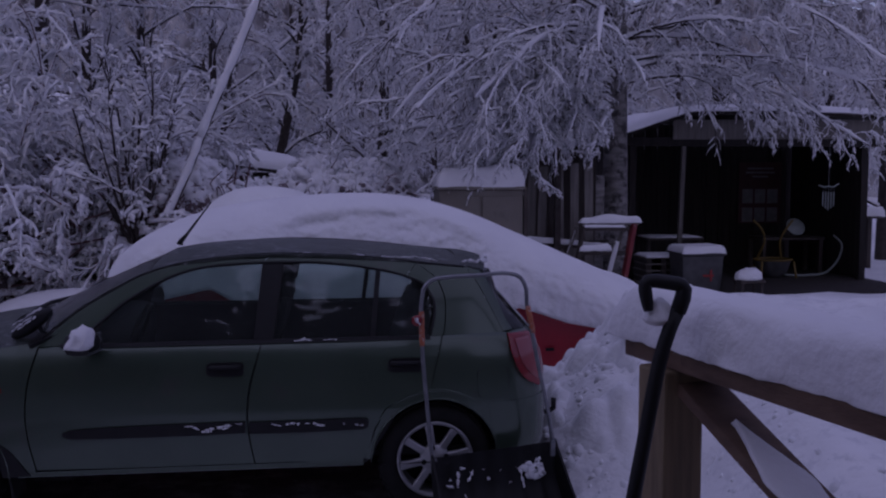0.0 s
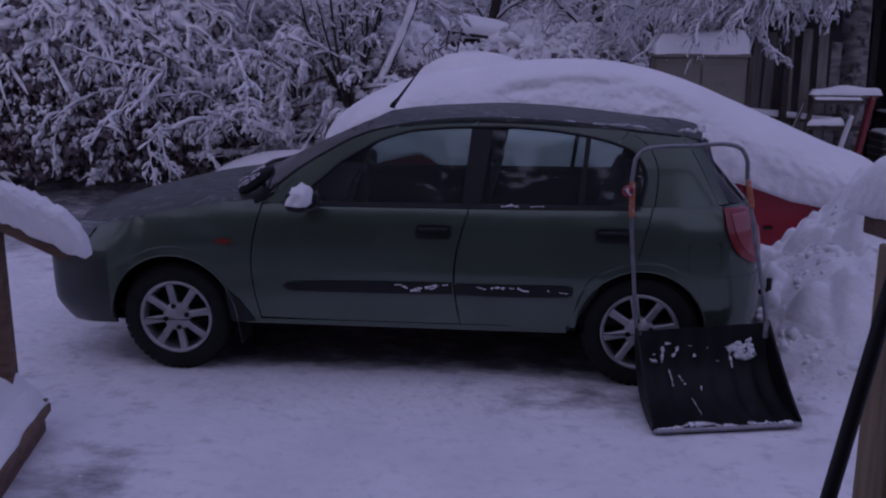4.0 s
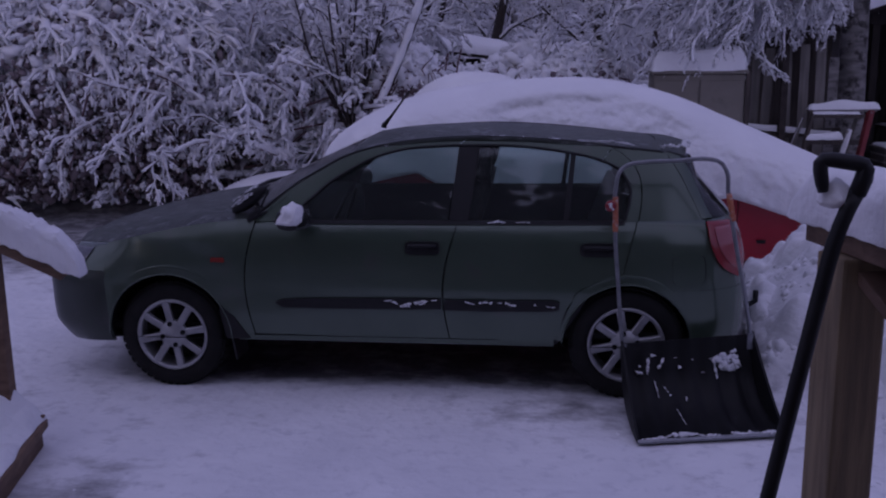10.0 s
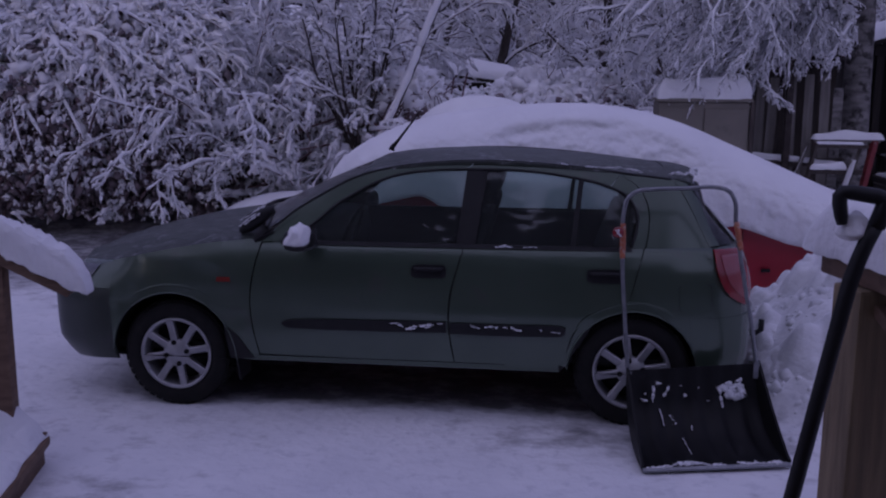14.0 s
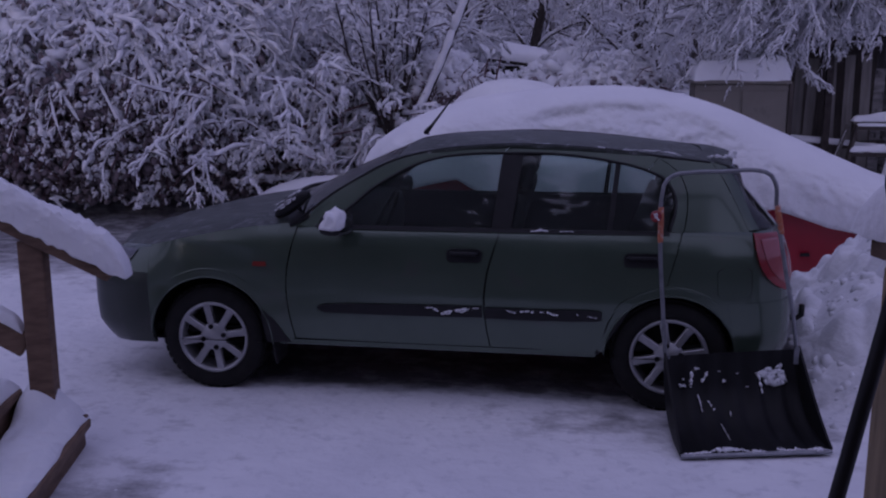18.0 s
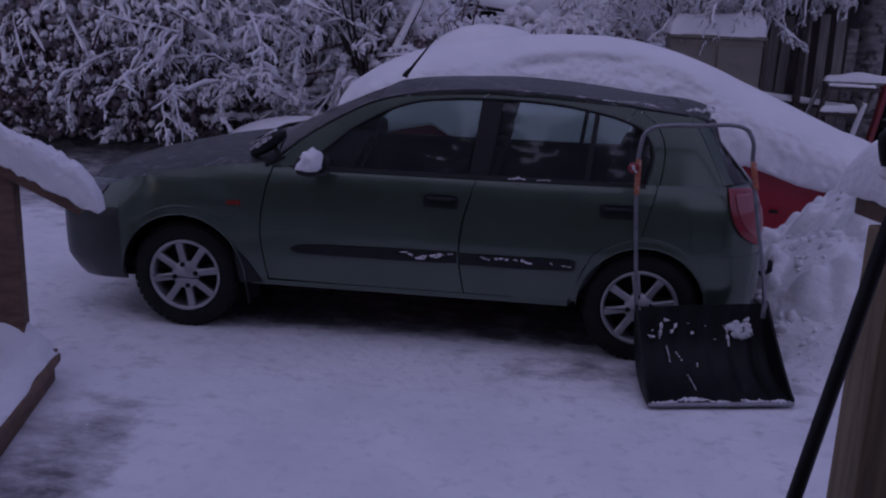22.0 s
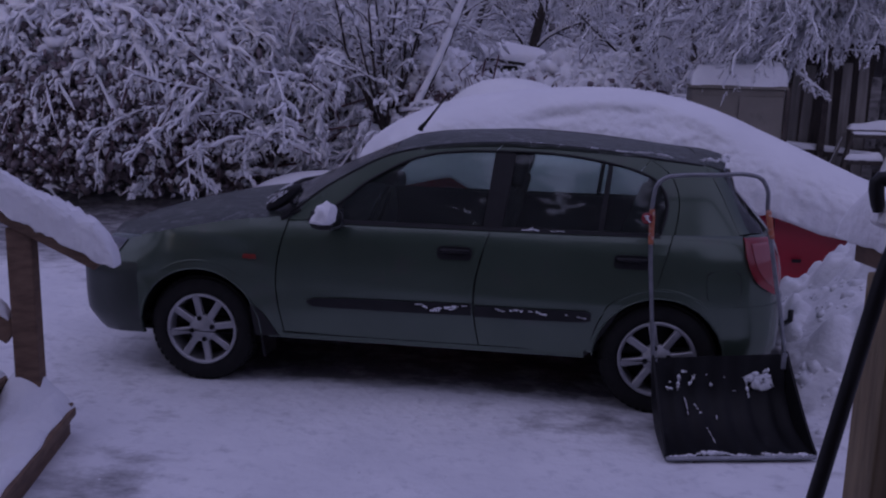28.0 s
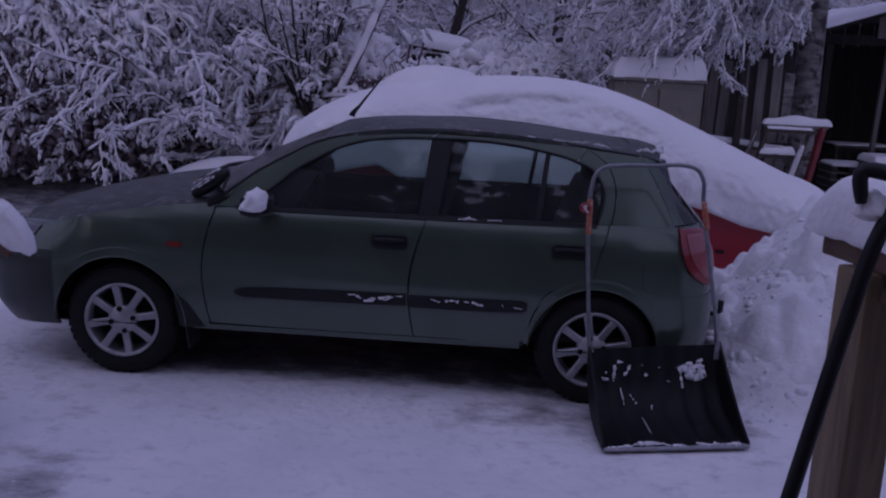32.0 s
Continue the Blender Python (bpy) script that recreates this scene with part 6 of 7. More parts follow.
def wind_chime():
    c = thing("wind_chime", "pale tube wind chime hanging from the shed beam", "wind chime", at=(8.48, 9.0, 1.6))
    part("cord", tube([(0, 0, 0.64), (0, 0, 0.02)], 0.004, 6), STEEL, c)
    part("crossbar", tube([(-0.17, 0, 0.03), (-0.08, 0, 0.0), (0, 0, 0.01), (0.08, 0, 0.0), (0.17, 0, 0.05)], 0.012, 8), HOSE, c)
    for i in range(5):
        x = -0.09 + 0.045 * i
        part("chime_tube", tube([(x, 0, -0.08), (x, 0, -0.36 + 0.03 * abs(i - 2))], 0.011, 8), HOSE, c)
        part("string", tube([(x, 0, 0.0), (x, 0, -0.08)], 0.002, 5), STEEL, c)


wind_chime()


def tube_chair():
    c = thing("tube_chair", "yellow tube-framed garden chair in the shed", "chair", at=(7.83, 9.5, 0))
    for x in (-1, 1):
        part("side_frame", tube(smooth_path([(x * 0.3, 0.22, 0.02), (x * 0.2, 0.1, 0.45), (x * 0.135, 0.0, 0.755), (x * 0.22, -0.03, 0.93), (x * 0.335, 0.0, 1.06)], 20), 0.017, 8), YELLOW, c, smooth=True)
        part("front_leg", tube([(x * 0.3, -0.26, 0.02), (x * 0.27, -0.2, 0.4)], 0.017, 8), YELLOW, c, smooth=True)
    ring = [(0.3 * math.cos(a), 0.26 * math.sin(a) - 0.02, 0.42) for a in np.linspace(0, 2 * math.pi, 26, endpoint=False)]
    part("seat_ring", tube(ring, 0.016, 8, True), YELLOW, c, smooth=True)
    part("seat", lathe([(0.0, 0.1), (0.13, 0.12), (0.23, 0.22), (0.29, 0.4)], 26), GREYPLASTIC, c, "deep grey bowl seat", True)


tube_chair()


def hose_loop():
    p = [(8.05, 9.5, 0.16), (8.43, 9.5, 0.15), (8.77, 9.5, 0.2), (9.0, 9.5, 0.48), (9.03, 9.52, 0.66), (8.9, 9.55, 0.8)]
    ob = part("garden_hose", tube(smooth_path(p, 40), 0.018, 8), HOSE, smooth=True)
    tagged(ob, "pale garden hose curving from the shed wall", "hose")


hose_loop()


def barrel():
    b = thing("work_bench", "dark bench with tools under the shed roof", "bench", at=(8.4, 10.2, 0))
    part("bench_top", box((1.1, 0.6, 0.05), Matrix.Translation((0, 0, 0.72)), 0.006), DARKWOOD, b)
    for x in (-0.5, 0.5):
        for y in (-0.25, 0.25):
            part("leg", box((0.06, 0.06, 0.7), Matrix.Translation((x, y, 0.35)), 0.004), DARKWOOD, b)
    pan = thing("grey_lid", "grey round lid leaning on the bench", "lid", at=(8.45, 9.95, 0.92))
    part("disc", lathe([(0, 0.01), (0.15, 0.008), (0.16, 0), (0.15, -0.012), (0, -0.012)], 26, Matrix.Rotation(radians(60), 4, "X") @ Matrix.Translation((0, 0, 0.0))), HOSE, pan, smooth=True)


barrel()


def far_post():
    t = thing("bird_table", "small post table with snow beside the shed", "bird table", at=(10.4, 11.0, 0))
    part("post", box((0.08, 0.08, 1.0), Matrix.Translation((0, 0, 0.5)), 0.006), DARKWOOD, t)
    part("tray", box((0.4, 0.36, 0.04), Matrix.Translation((0, 0, 1.02)), 0.006), DARKWOOD, t)


far_post()
roof_snow("bird_table_snow", [(10.2, 1.042), (10.6, 1.042)], 10.84, 11.16, 0.16, "snow heaped on the post table", 55, 0.0)


def log_store():
    """A low roof on posts, half lost behind the shrubs."""
    s = thing("log_store", "low log store with snow on its roof", "shelter", at=(-0.64, 10.6, -0.12))
    part("roof_panel", box((1.66, 1.16, 0.05), Matrix.Translation((0.28, 0, 2.0)) @ Matrix.Rotation(radians(6.9), 4, "Y"), 0.004), DARKWOOD, s)
    for x in (-0.5, 0.5):
        part("post", box((0.08, 0.08, 2.0), Matrix.Translation((x, -0.5, 1.0)), 0.005), DARKWOOD, s)
    part("back_wall", box((1.05, 0.04, 1.95), Matrix.Translation((0, 0.5, 0.98)), 0.004), DARKWOOD, s)


log_store()
roof_snow("log_store_snow", [(-1.22, 2.015), (0.52, 1.805)], 10.0, 11.2, 0.27, "deep rounded snow on the log store", 56, 0.05, 3.2)


def neighbour_house():
    h = thing("house", "distant low house with a snowy roof", "house", at=(-11.2, 27.0, 0))
    part("wall", box((9.0, 6.0, 3.4), Matrix.Translation((0, 0, 1.7)), 0.0), DARKWOOD, h)
    for i in range(3):
        w = part("window", box((1.1, 0.06, 1.2), Matrix.Translation((-3 + 3 * i, -3.02, 2.0)), 0.01), GREYWOOD, h)
        part("pane", box((0.95, 0.02, 1.05), Matrix.Translation((-3 + 3 * i, -3.06, 2.0)), 0.0), DARKGLASS, w)
    bm = bmesh.new()
    vs = [bm.verts.new(p) for p in ((-5, -3.6, 3.75), (5, -3.6, 3.75), (5, 0, 4.75), (-5, 0, 4.75), (-5, 3.6, 3.75), (5, 3.6, 3.75), (-5, -3.6, 3.0), (5, -3.6, 3.0), (5, 3.6, 3.0), (-5, 3.6, 3.0))]
    for q in ((0, 1, 2, 3), (3, 2, 5, 4), (0, 6, 7, 1), (4, 5, 8, 9), (6, 9, 8, 7), (0, 3, 4, 9, 6), (1, 7, 8, 5, 2)):
        bm.faces.new([vs[i] for i in q])
    part("roof", bm, SNOW_SOFT, h, "roof white with snow")


neighbour_house()


# ---- trees and shrubs laden with snow ----
def tubes(P, R, sides):
    """Verts and quads of many tubes at once: P (count, points, 3), R (count, points)."""
    B, n, _ = P.shape
    d = np.gradient(P, axis=1)
    d /= np.linalg.norm(d, axis=2, keepdims=True) + 1e-9
    ref = np.where(np.abs(d[..., 2:3]) > 0.9, np.array([1.0, 0, 0]), np.array([0, 0, 1.0]))
    s = np.cross(d, ref)
    s /= np.linalg.norm(s, axis=2, keepdims=True) + 1e-9
    o = np.cross(s, d)
    a = np.arange(sides) * 2 * math.pi / sides + math.pi / 4
    V = P[:, :, None] + R[:, :, None, None] * (np.cos(a)[:, None] * s[:, :, None] + np.sin(a)[:, None] * o[:, :, None])
    k = np.arange(sides)
    q = np.stack([k, (k + 1) % sides, (k + 1) % sides + sides, k + sides], 1)
    F = (np.arange(B)[:, None, None, None] * n * sides + np.arange(n - 1)[:, None, None] * sides + q).reshape(-1, 4)
    return V.reshape(-1, 3), F


def grow(P, L, m, t0, t1, angle, ratio, droop, n, rng, wobble=0.12, up=0.0):
    """m side shoots on each of the parent lines P; returns their lines and lengths."""
    B, k, _ = P.shape
    t = t0 + (t1 - t0) * (np.arange(m)[None] + rng.uniform(0, 1, (B, m))) / m
    x = t * (k - 1)
    i = np.minimum(x.astype(int), k - 2)
    f = (x - i)[..., None]
    bi = np.arange(B)[:, None]
    start = P[bi, i] * (1 - f) + P[bi, i + 1] * f
    d = P[bi, i + 1] - P[bi, i]
    d /= np.linalg.norm(d, axis=2, keepdims=True) + 1e-9
    r = rng.normal(size=(B, m, 3))
    side = r - (r * d).sum(2, keepdims=True) * d
    side /= np.linalg.norm(side, axis=2, keepdims=True) + 1e-9
    a = np.radians(angle) * rng.uniform(0.6, 1.3, (B, m, 1))
    way = np.cos(a) * d + np.sin(a) * side
    way[..., 2] += up
    ln = L[:, None] * ratio * (1 - 0.45 * t) * rng.uniform(0.6, 1.35, (B, m))
    return run(start.reshape(-1, 3), way.reshape(-1, 3), ln.ravel(), droop, n, rng, wobble), ln.ravel()


def run(start, way, ln, droop, n, rng, wobble):
    """Lines from start along way that sag by droop on their course."""
    B = len(start)
    P = np.zeros((B, n, 3))
    P[:, 0] = start
    d = way / (np.linalg.norm(way, axis=1, keepdims=True) + 1e-9)
    step = (ln / (n - 1))[:, None]
    for j in range(1, n):
        d = d + wobble * rng.normal(size=(B, 3)) + np.array([0, 0, -1.0]) * droop / (n - 1)
        d /= np.linalg.norm(d, axis=1, keepdims=True)
        P[:, j] = P[:, j - 1] + d * step
    return P


def snow_on(P, width, rng, lump=0.5, top=0.7):
    """The snow that lies along lines: thicker where they run level."""
    d = np.gradient(P, axis=1)
    level = np.sqrt(np.clip(1 - (d[..., 2] / (np.linalg.norm(d, axis=2) + 1e-9)) ** 2, 0, 1))
    R = width * (0.35 + 0.65 * level) * np.clip(1 + lump * rng.normal(size=P.shape[:2]), 0.25, 2.2)
    R[:, -1] *= 0.5
    Q = P.copy()
    Q[..., 2] += R * top
    return Q, R


def taper(n, a, b, B):
    return np.tile(np.linspace(a, b, n), (B, 1))


def wood_and_snow(levels, rng, owner, names=("branchwork", "snow_cover"), bark=BARK):
    """levels: (lines, radius at root, at tip, snow width, sides of bark, sides of snow)."""
    wood, white = [], []
    for P, r0, r1, sw, kb, ks in levels:
        if kb:
            wood.append(tubes(P, taper(P.shape[1], r0, r1, len(P)), kb))
        if sw > 0:
            Q, R = snow_on(P, sw, rng, 0.5 if ks < 7 else 0.25, 0.95 if ks < 7 else 0.55)
            white.append(tubes(Q, R, ks))
    if wood:
        V, F = join(wood)
        raw(names[0], V, F, bark, owner)
    if white:
        V, F = join(white)
        raw(names[1], V, F, SNOW_TWIG, owner, label="snow clinging along the branches")


def stems_of(rng, stems, h, spread, lean, droop, n, wobble=0.07):
    a = rng.uniform(0, 2 * math.pi, stems)
    q = rng.uniform(0, 0.25, stems)
    start = np.stack([q * np.cos(a), q * np.sin(a), 0 * a], 1)
    out = rng.uniform(0.15, 1.0, stems) * spread
    way = np.stack([np.cos(a) * out + lean[0], np.sin(a) * out + lean[1], np.ones(stems)], 1)
    ln = h * rng.uniform(1.0, 1.5, stems)
    return run(start, way, ln, droop, n, rng, wobble), ln


def laden_shrub(name, x, y, h, spread, stems, seed, label, lean=(0, 0), floor=0.3, thick=1.0):
    """A leafy shrub whose stems bow over; the snow sits on it in merged, drooping tufts."""
    rng = np.random.RandomState(seed)
    s = thing(name, label, "shrub", at=(x, y, 0))
    main, ln = stems_of(rng, stems, h, spread, lean, 1.9, 14)
    main[:, 2:, 2] = np.maximum(main[:, 2:, 2], floor)
    l2, n2 = grow(main, ln, 10, 0.22, 1.0, 46, 0.25, 1.6, 8, rng, 0.17)
    l3, n3 = grow(l2, n2, 7, 0.08, 1.0, 52, 0.42, 1.7, 5, rng, 0.24)
    for P in (l2, l3):
        P[..., 2] = np.maximum(P[..., 2], floor)
    wood = [tubes(main, taper(14, 0.018, 0.006, len(main)), 5), tubes(l2, taper(8, 0.01, 0.006, len(l2)), 4), tubes(l3, taper(5, 0.008, 0.005, len(l3)), 3)]
    V, F = join(wood)
    raw("branchwork", V, F, REDBARK, s)
    white = []
    for P, w, k in ((main, 0.014, 6), (l2, 0.019, 6), (l3, 0.013, 4)):
        Q, R = snow_on(P, w * thick, rng, 0.42, 0.9)
        white.append(tubes(Q, R, k))
    V, F = join(white)
    raw("snow_cover", V, F, SNOW_TWIG, s, label="snow clinging along the branches")
    knots = np.concatenate([l3[:, k] for k in (1, 2, 3, 4)] + [(l3[:, k] + l3[:, k + 1]) / 2 for k in (1, 2, 3)] + [l2[:, k] for k in range(2, 8)])
    odds = 0.25 + 0.4 * ramp01(knots[:, 2], 0.2 * h, 0.6 * h)
    knots = knots[rng.uniform(size=len(knots)) < odds]
    knots = knots + rng.normal(size=knots.shape) * 0.009
    r = thick * np.minimum(rng.gamma(2.2, 0.0068, len(knots)) + 0.009, 0.048)
    big = r > 0.03 * thick
    V1, F1 = clumps(knots[big] + np.array([0, 0, 0.012]), r[big], rng, 1)
    V0, F0 = clumps(knots[~big] + np.array([0, 0, 0.008]), r[~big] * 1.1, rng, 0)
    raw("tuft_snow", *join([(V1, F1), (V0, F0)]), SNOW_TWIG, s, label="tufts of snow on the leaves")
    low = np.concatenate([l3[:, 2], l3[:, 4]])
    low = low[(low[:, 2] < 0.33 * h) & (rng.uniform(size=len(low)) < 0.3)]
    if len(low):
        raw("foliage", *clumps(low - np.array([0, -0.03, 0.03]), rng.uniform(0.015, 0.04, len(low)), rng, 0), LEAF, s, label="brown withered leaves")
    return s


def fine_shrub(name, x, y, h, spread, stems, seed, label, lean=(0, 0), floor=0.25, fat=1.0):
    """A shrub of long thin arching twigs furred with snow."""
    rng = np.random.RandomState(seed)
    s = thing(name, label, "shrub", at=(x, y, 0))
    main, ln = stems_of(rng, stems, h, spread, lean, 1.7, 14, 0.1)
    main[:, 2:, 2] = np.maximum(main[:, 2:, 2], floor)
    l2, n2 = grow(main, ln, 10, 0.2, 0.98, 40, 0.32, 1.0, 9, rng, 0.2)
    l3, n3 = grow(l2, n2, 8, 0.1, 1.0, 48, 0.36, 1.0, 5, rng, 0.32)
    l4, n4 = grow(l3, n3, 4, 0.15, 1.0, 55, 0.42, 0.9, 3, rng, 0.4)
    for P in (l2, l3, l4):
        P[..., 2] = np.maximum(P[..., 2], floor)
    wood_and_snow([(main, 0.014, 0.005, 0.016 * fat, 5, 5), (l2, 0.008, 0.004, 0.016 * fat, 3, 4), (l3, 0.006, 0.003, 0.0175 * fat, 0, 3), (l4, 0.004, 0.0025, 0.0155 * fat, 0, 3)], rng, s, bark=REDBARK)
    return s


def bowed_shrub(x, y, z0, half, seed, many=1.0, fat=1.0):
    """A broad dome of boughs bent to the ground: thick fingers of snow above, leafy tufts on dark twigs below."""
    rng = np.random.RandomState(seed)
    s = thing("shrub", "broad shrub bent into a dome by thick snow", "shrub", at=(x, y, 0))
    half = np.array(half)

    def on_dome(a, phi, k):
        wave = 1 + 0.07 * fractal(a * 1.0, phi, 2.5, seed) + 0.05 * fractal(a, phi, 6, seed + 1)
        k = k * wave
        return np.stack([half[0] * np.sin(phi) * np.cos(a) * k, half[1] * np.sin(phi) * np.sin(a) * k, z0 + half[2] * np.cos(phi) * k], -1)

    n = int(620 * many)
    a_end = np.radians(rng.uniform(165, 375, n))
    end = np.radians(np.where(rng.uniform(size=n) < 0.75, rng.uniform(18, 84, n), rng.uniform(70, 112, n)))
    t = np.linspace(0, 1, 11)[None]
    reach = np.radians(rng.uniform(11, 27, n))[:, None]
    phi = np.maximum(end[:, None] - reach * (1 - t), 0.02)
    turn = a_end[:, None] + np.radians(rng.normal(size=(n, 1)) * 10) * (1 - t)
    lift = rng.uniform(-0.07, 0.06, (n, 1))
    main = on_dome(turn, phi, 0.84 + lift + (0.16 + 0.02 * rng.normal(size=(n, 1))) * np.sin(t * 1.9))
    ln = np.linalg.norm(np.diff(main, axis=1), axis=2).sum(1)
    l2, n2 = grow(main, ln, 13, 0.1, 1.0, 56, 0.34, 0.9, 6, rng, 0.2)
    l3, n3 = grow(l2, n2, 3, 0.1, 1.0, 55, 0.5, 1.0, 4, rng, 0.3)
    for P in (main, l2, l3):
        P[..., 2] = np.maximum(P[..., 2], 0.22)
    wood = [tubes(main - np.array([0, 0, 0.01]), taper(11, 0.013, 0.006, len(main)), 4), tubes(l2[::3], taper(6, 0.008, 0.005, len(l2[::3])), 3)]
    # dark twigs inside
    k = int(4000 * many)
    st = on_dome(np.radians(rng.uniform(165, 375, k)), np.radians(rng.uniform(25, 116, k)), rng.uniform(0.6, 0.94, k))
    way = rng.normal(size=(k, 3)) + np.array([0, -0.4, -0.7])
    inner = run(st, way, rng.uniform(0.15, 0.45, k), 0.8, 5, rng, 0.25)
    inner[..., 2] = np.maximum(inner[..., 2], 0.2)
    wood.append(tubes(inner, taper(5, 0.009, 0.005, k), 3))
    stems, _ = stems_of(rng, 40, 0.8 * z0 + 0.5, 0.9, (0, 0), 0.6, 10)
    wood.append(tubes(stems * np.array([half[0] / 0.8, half[1] / 0.9, 1.0]), taper(10, 0.022, 0.01, 40), 5))
    raw("branchwork", *join(wood), REDBARK, s)
    # snow: fat above, thin and broken below
    white = []
    for P, w, sides in ((main, 0.02, 5), (l2, 0.019, 4), (l3, 0.0165, 3)):
        top = ramp01(P[:, 0, 2] + 0.75 * ramp01(P[:, 0, 0] / half[0], 0.45, 0.95), z0 - 0.25, z0 + 0.9)
        keep = rng.uniform(size=len(P)) < 0.06 + 0.94 * top
        Q, R = snow_on(P[keep], w * fat, rng, 0.36, 0.75)
        R = R * (0.5 + 0.9 * top[keep])[:, None] * rng.uniform(0.6, 1.3, (len(R), 1))
        white.append(tubes(Q, R, sides))
    raw("snow_cover", *join(white), SNOW_TWIG, s, label="thick fingers of snow hanging along the boughs")
    # soft cushions of snow caught between the upper boughs
    q = int(13000 * many)
    ca = np.radians(rng.uniform(165, 375, q))
    cp = np.radians(rng.uniform(8, 92, q))
    odds = 1 - ramp01(np.degrees(cp) + 14 * fractal(ca, cp, 5, seed + 3) - 25 * ramp01(np.cos(ca), 0.45, 0.95), 55, 92)
    pick = rng.uniform(size=q) < odds
    cushion = on_dome(ca[pick], cp[pick], rng.uniform(0.87, 1.0, pick.sum()))
    raw("cushion_snow", *clumps(cushion, fat * (rng.gamma(3.0, 0.009, len(cushion)) + 0.02), rng, 0), SNOW_TWIG, s, label="soft cushions of snow between the boughs")
    # leafy tufts: short drooping fingers in clusters
    m = int(2500 * many)
    ta = np.radians(rng.uniform(165, 375, m))
    tp = np.radians(np.clip(rng.normal(92, 15, m), 60, 120))
    knot = on_dome(ta, tp, rng.uniform(0.86, 1.04, m))
    knot = knot[knot[:, 2] > 0.22]
    m = len(knot)
    size = (rng.gamma(3.0, 0.011, m) + 0.024) * fat
    out = np.stack([knot[:, 0] / half[0] ** 2, knot[:, 1] / half[1] ** 2, 0 * size], 1)
    out /= np.linalg.norm(out, axis=1, keepdims=True)
    fingers, girth = [], []
    for j in range(4):
        way = out * rng.uniform(0.1, 0.9, (m, 1)) + rng.normal(size=(m, 3)) * 0.75 + np.array([0, 0, -0.4])
        P = run(knot + rng.normal(size=(m, 3)) * 0.012, way, size * rng.uniform(0.6, 1.2, m), 0.7, 4, rng, 0.15)
        P[..., 2] = np.maximum(P[..., 2], 0.14)
        fingers.append(P)
        girth.append(size[:, None] * np.array([0.31, 0.37, 0.26, 0.08]) * rng.uniform(0.6, 1.2, (m, 1)))
    P, R = np.concatenate(fingers), np.concatenate(girth)
    raw("tuft_snow", *tubes(P, R, 4), SNOW_TWIG, s, label="tufts of snow on withered leaves")
    low = np.concatenate([knot + np.array([0, 0.05, -0.03]), on_dome(np.radians(rng.uniform(165, 375, int(9000 * many))), np.radians(rng.uniform(45, 118, int(9000 * many))), rng.uniform(0.87, 1.01, int(9000 * many))), on_dome(np.radians(rng.uniform(165, 375, int(1600 * many))), np.radians(rng.uniform(30, 118, int(1600 * many))), rng.uniform(0.74, 0.84, int(1600 * many)))])
    low = low[low[:, 2] > 0.2]
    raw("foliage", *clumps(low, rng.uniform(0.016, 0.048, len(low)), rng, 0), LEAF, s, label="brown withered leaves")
    return s


SHRUB = "dense shrub bowed down under heavy snow"
TALL = "tall shrub of fine twigs furred with snow"
bowed_shrub(-5.35, 6.45, 1.2, (2.65, 1.5, 2.05), 61)
laden_shrub("shrub", -8.0, 7.0, 3.8, 0.62, 15, 64, SHRUB, floor=0.3)
fine_shrub("shrub", -2.95, 7.1, 2.7, 0.5, 22, 63, "fine-twigged shrub trailing snowy branches", lean=(-0.05, 0.0), fat=1.25)
fine_shrub("shrub", -2.8, 7.6, 2.7, 0.55, 20, 65, "fine-twigged shrub trailing snowy branches", lean=(0.05, -0.1))
fine_shrub("shrub", -2.0, 5.95, 1.3, 0.8, 20, 55, "low fine-twigged shrub furred with snow", floor=0.5, fat=1.35)
bowed_shrub(-2.9, 6.9, 1.15, (1.0, 0.7, 1.3), 53, 0.38, 0.6)
bowed_shrub(-1.75, 7.5, 1.35, (0.8, 0.5, 1.25), 52, 0.28, 0.55)
fine_shrub("shrub", -2.35, 6.7, 2.3, 0.6, 20, 57, "fine-twigged shrub trailing snowy branches", lean=(-0.05, -0.1), fat=1.3)
fine_shrub("shrub", -4.7, 8.2, 3.7, 0.6, 22, 66, TALL, lean=(0.0, 0.25))
fine_shrub("shrub", -3.3, 8.0, 3.6, 0.7, 24, 67, TALL)
bowed_shrub(0.75, 7.3, 1.05, (1.15, 0.6, 0.95), 68, 0.22, 0.85)
bowed_shrub(-0.4, 7.2, 0.95, (0.8, 0.5, 0.75), 69, 0.12, 0.8)
bowed_shrub(-0.9, 5.8, 1.3, (0.56, 0.28, 0.66), 70, 0.3, 0.9)


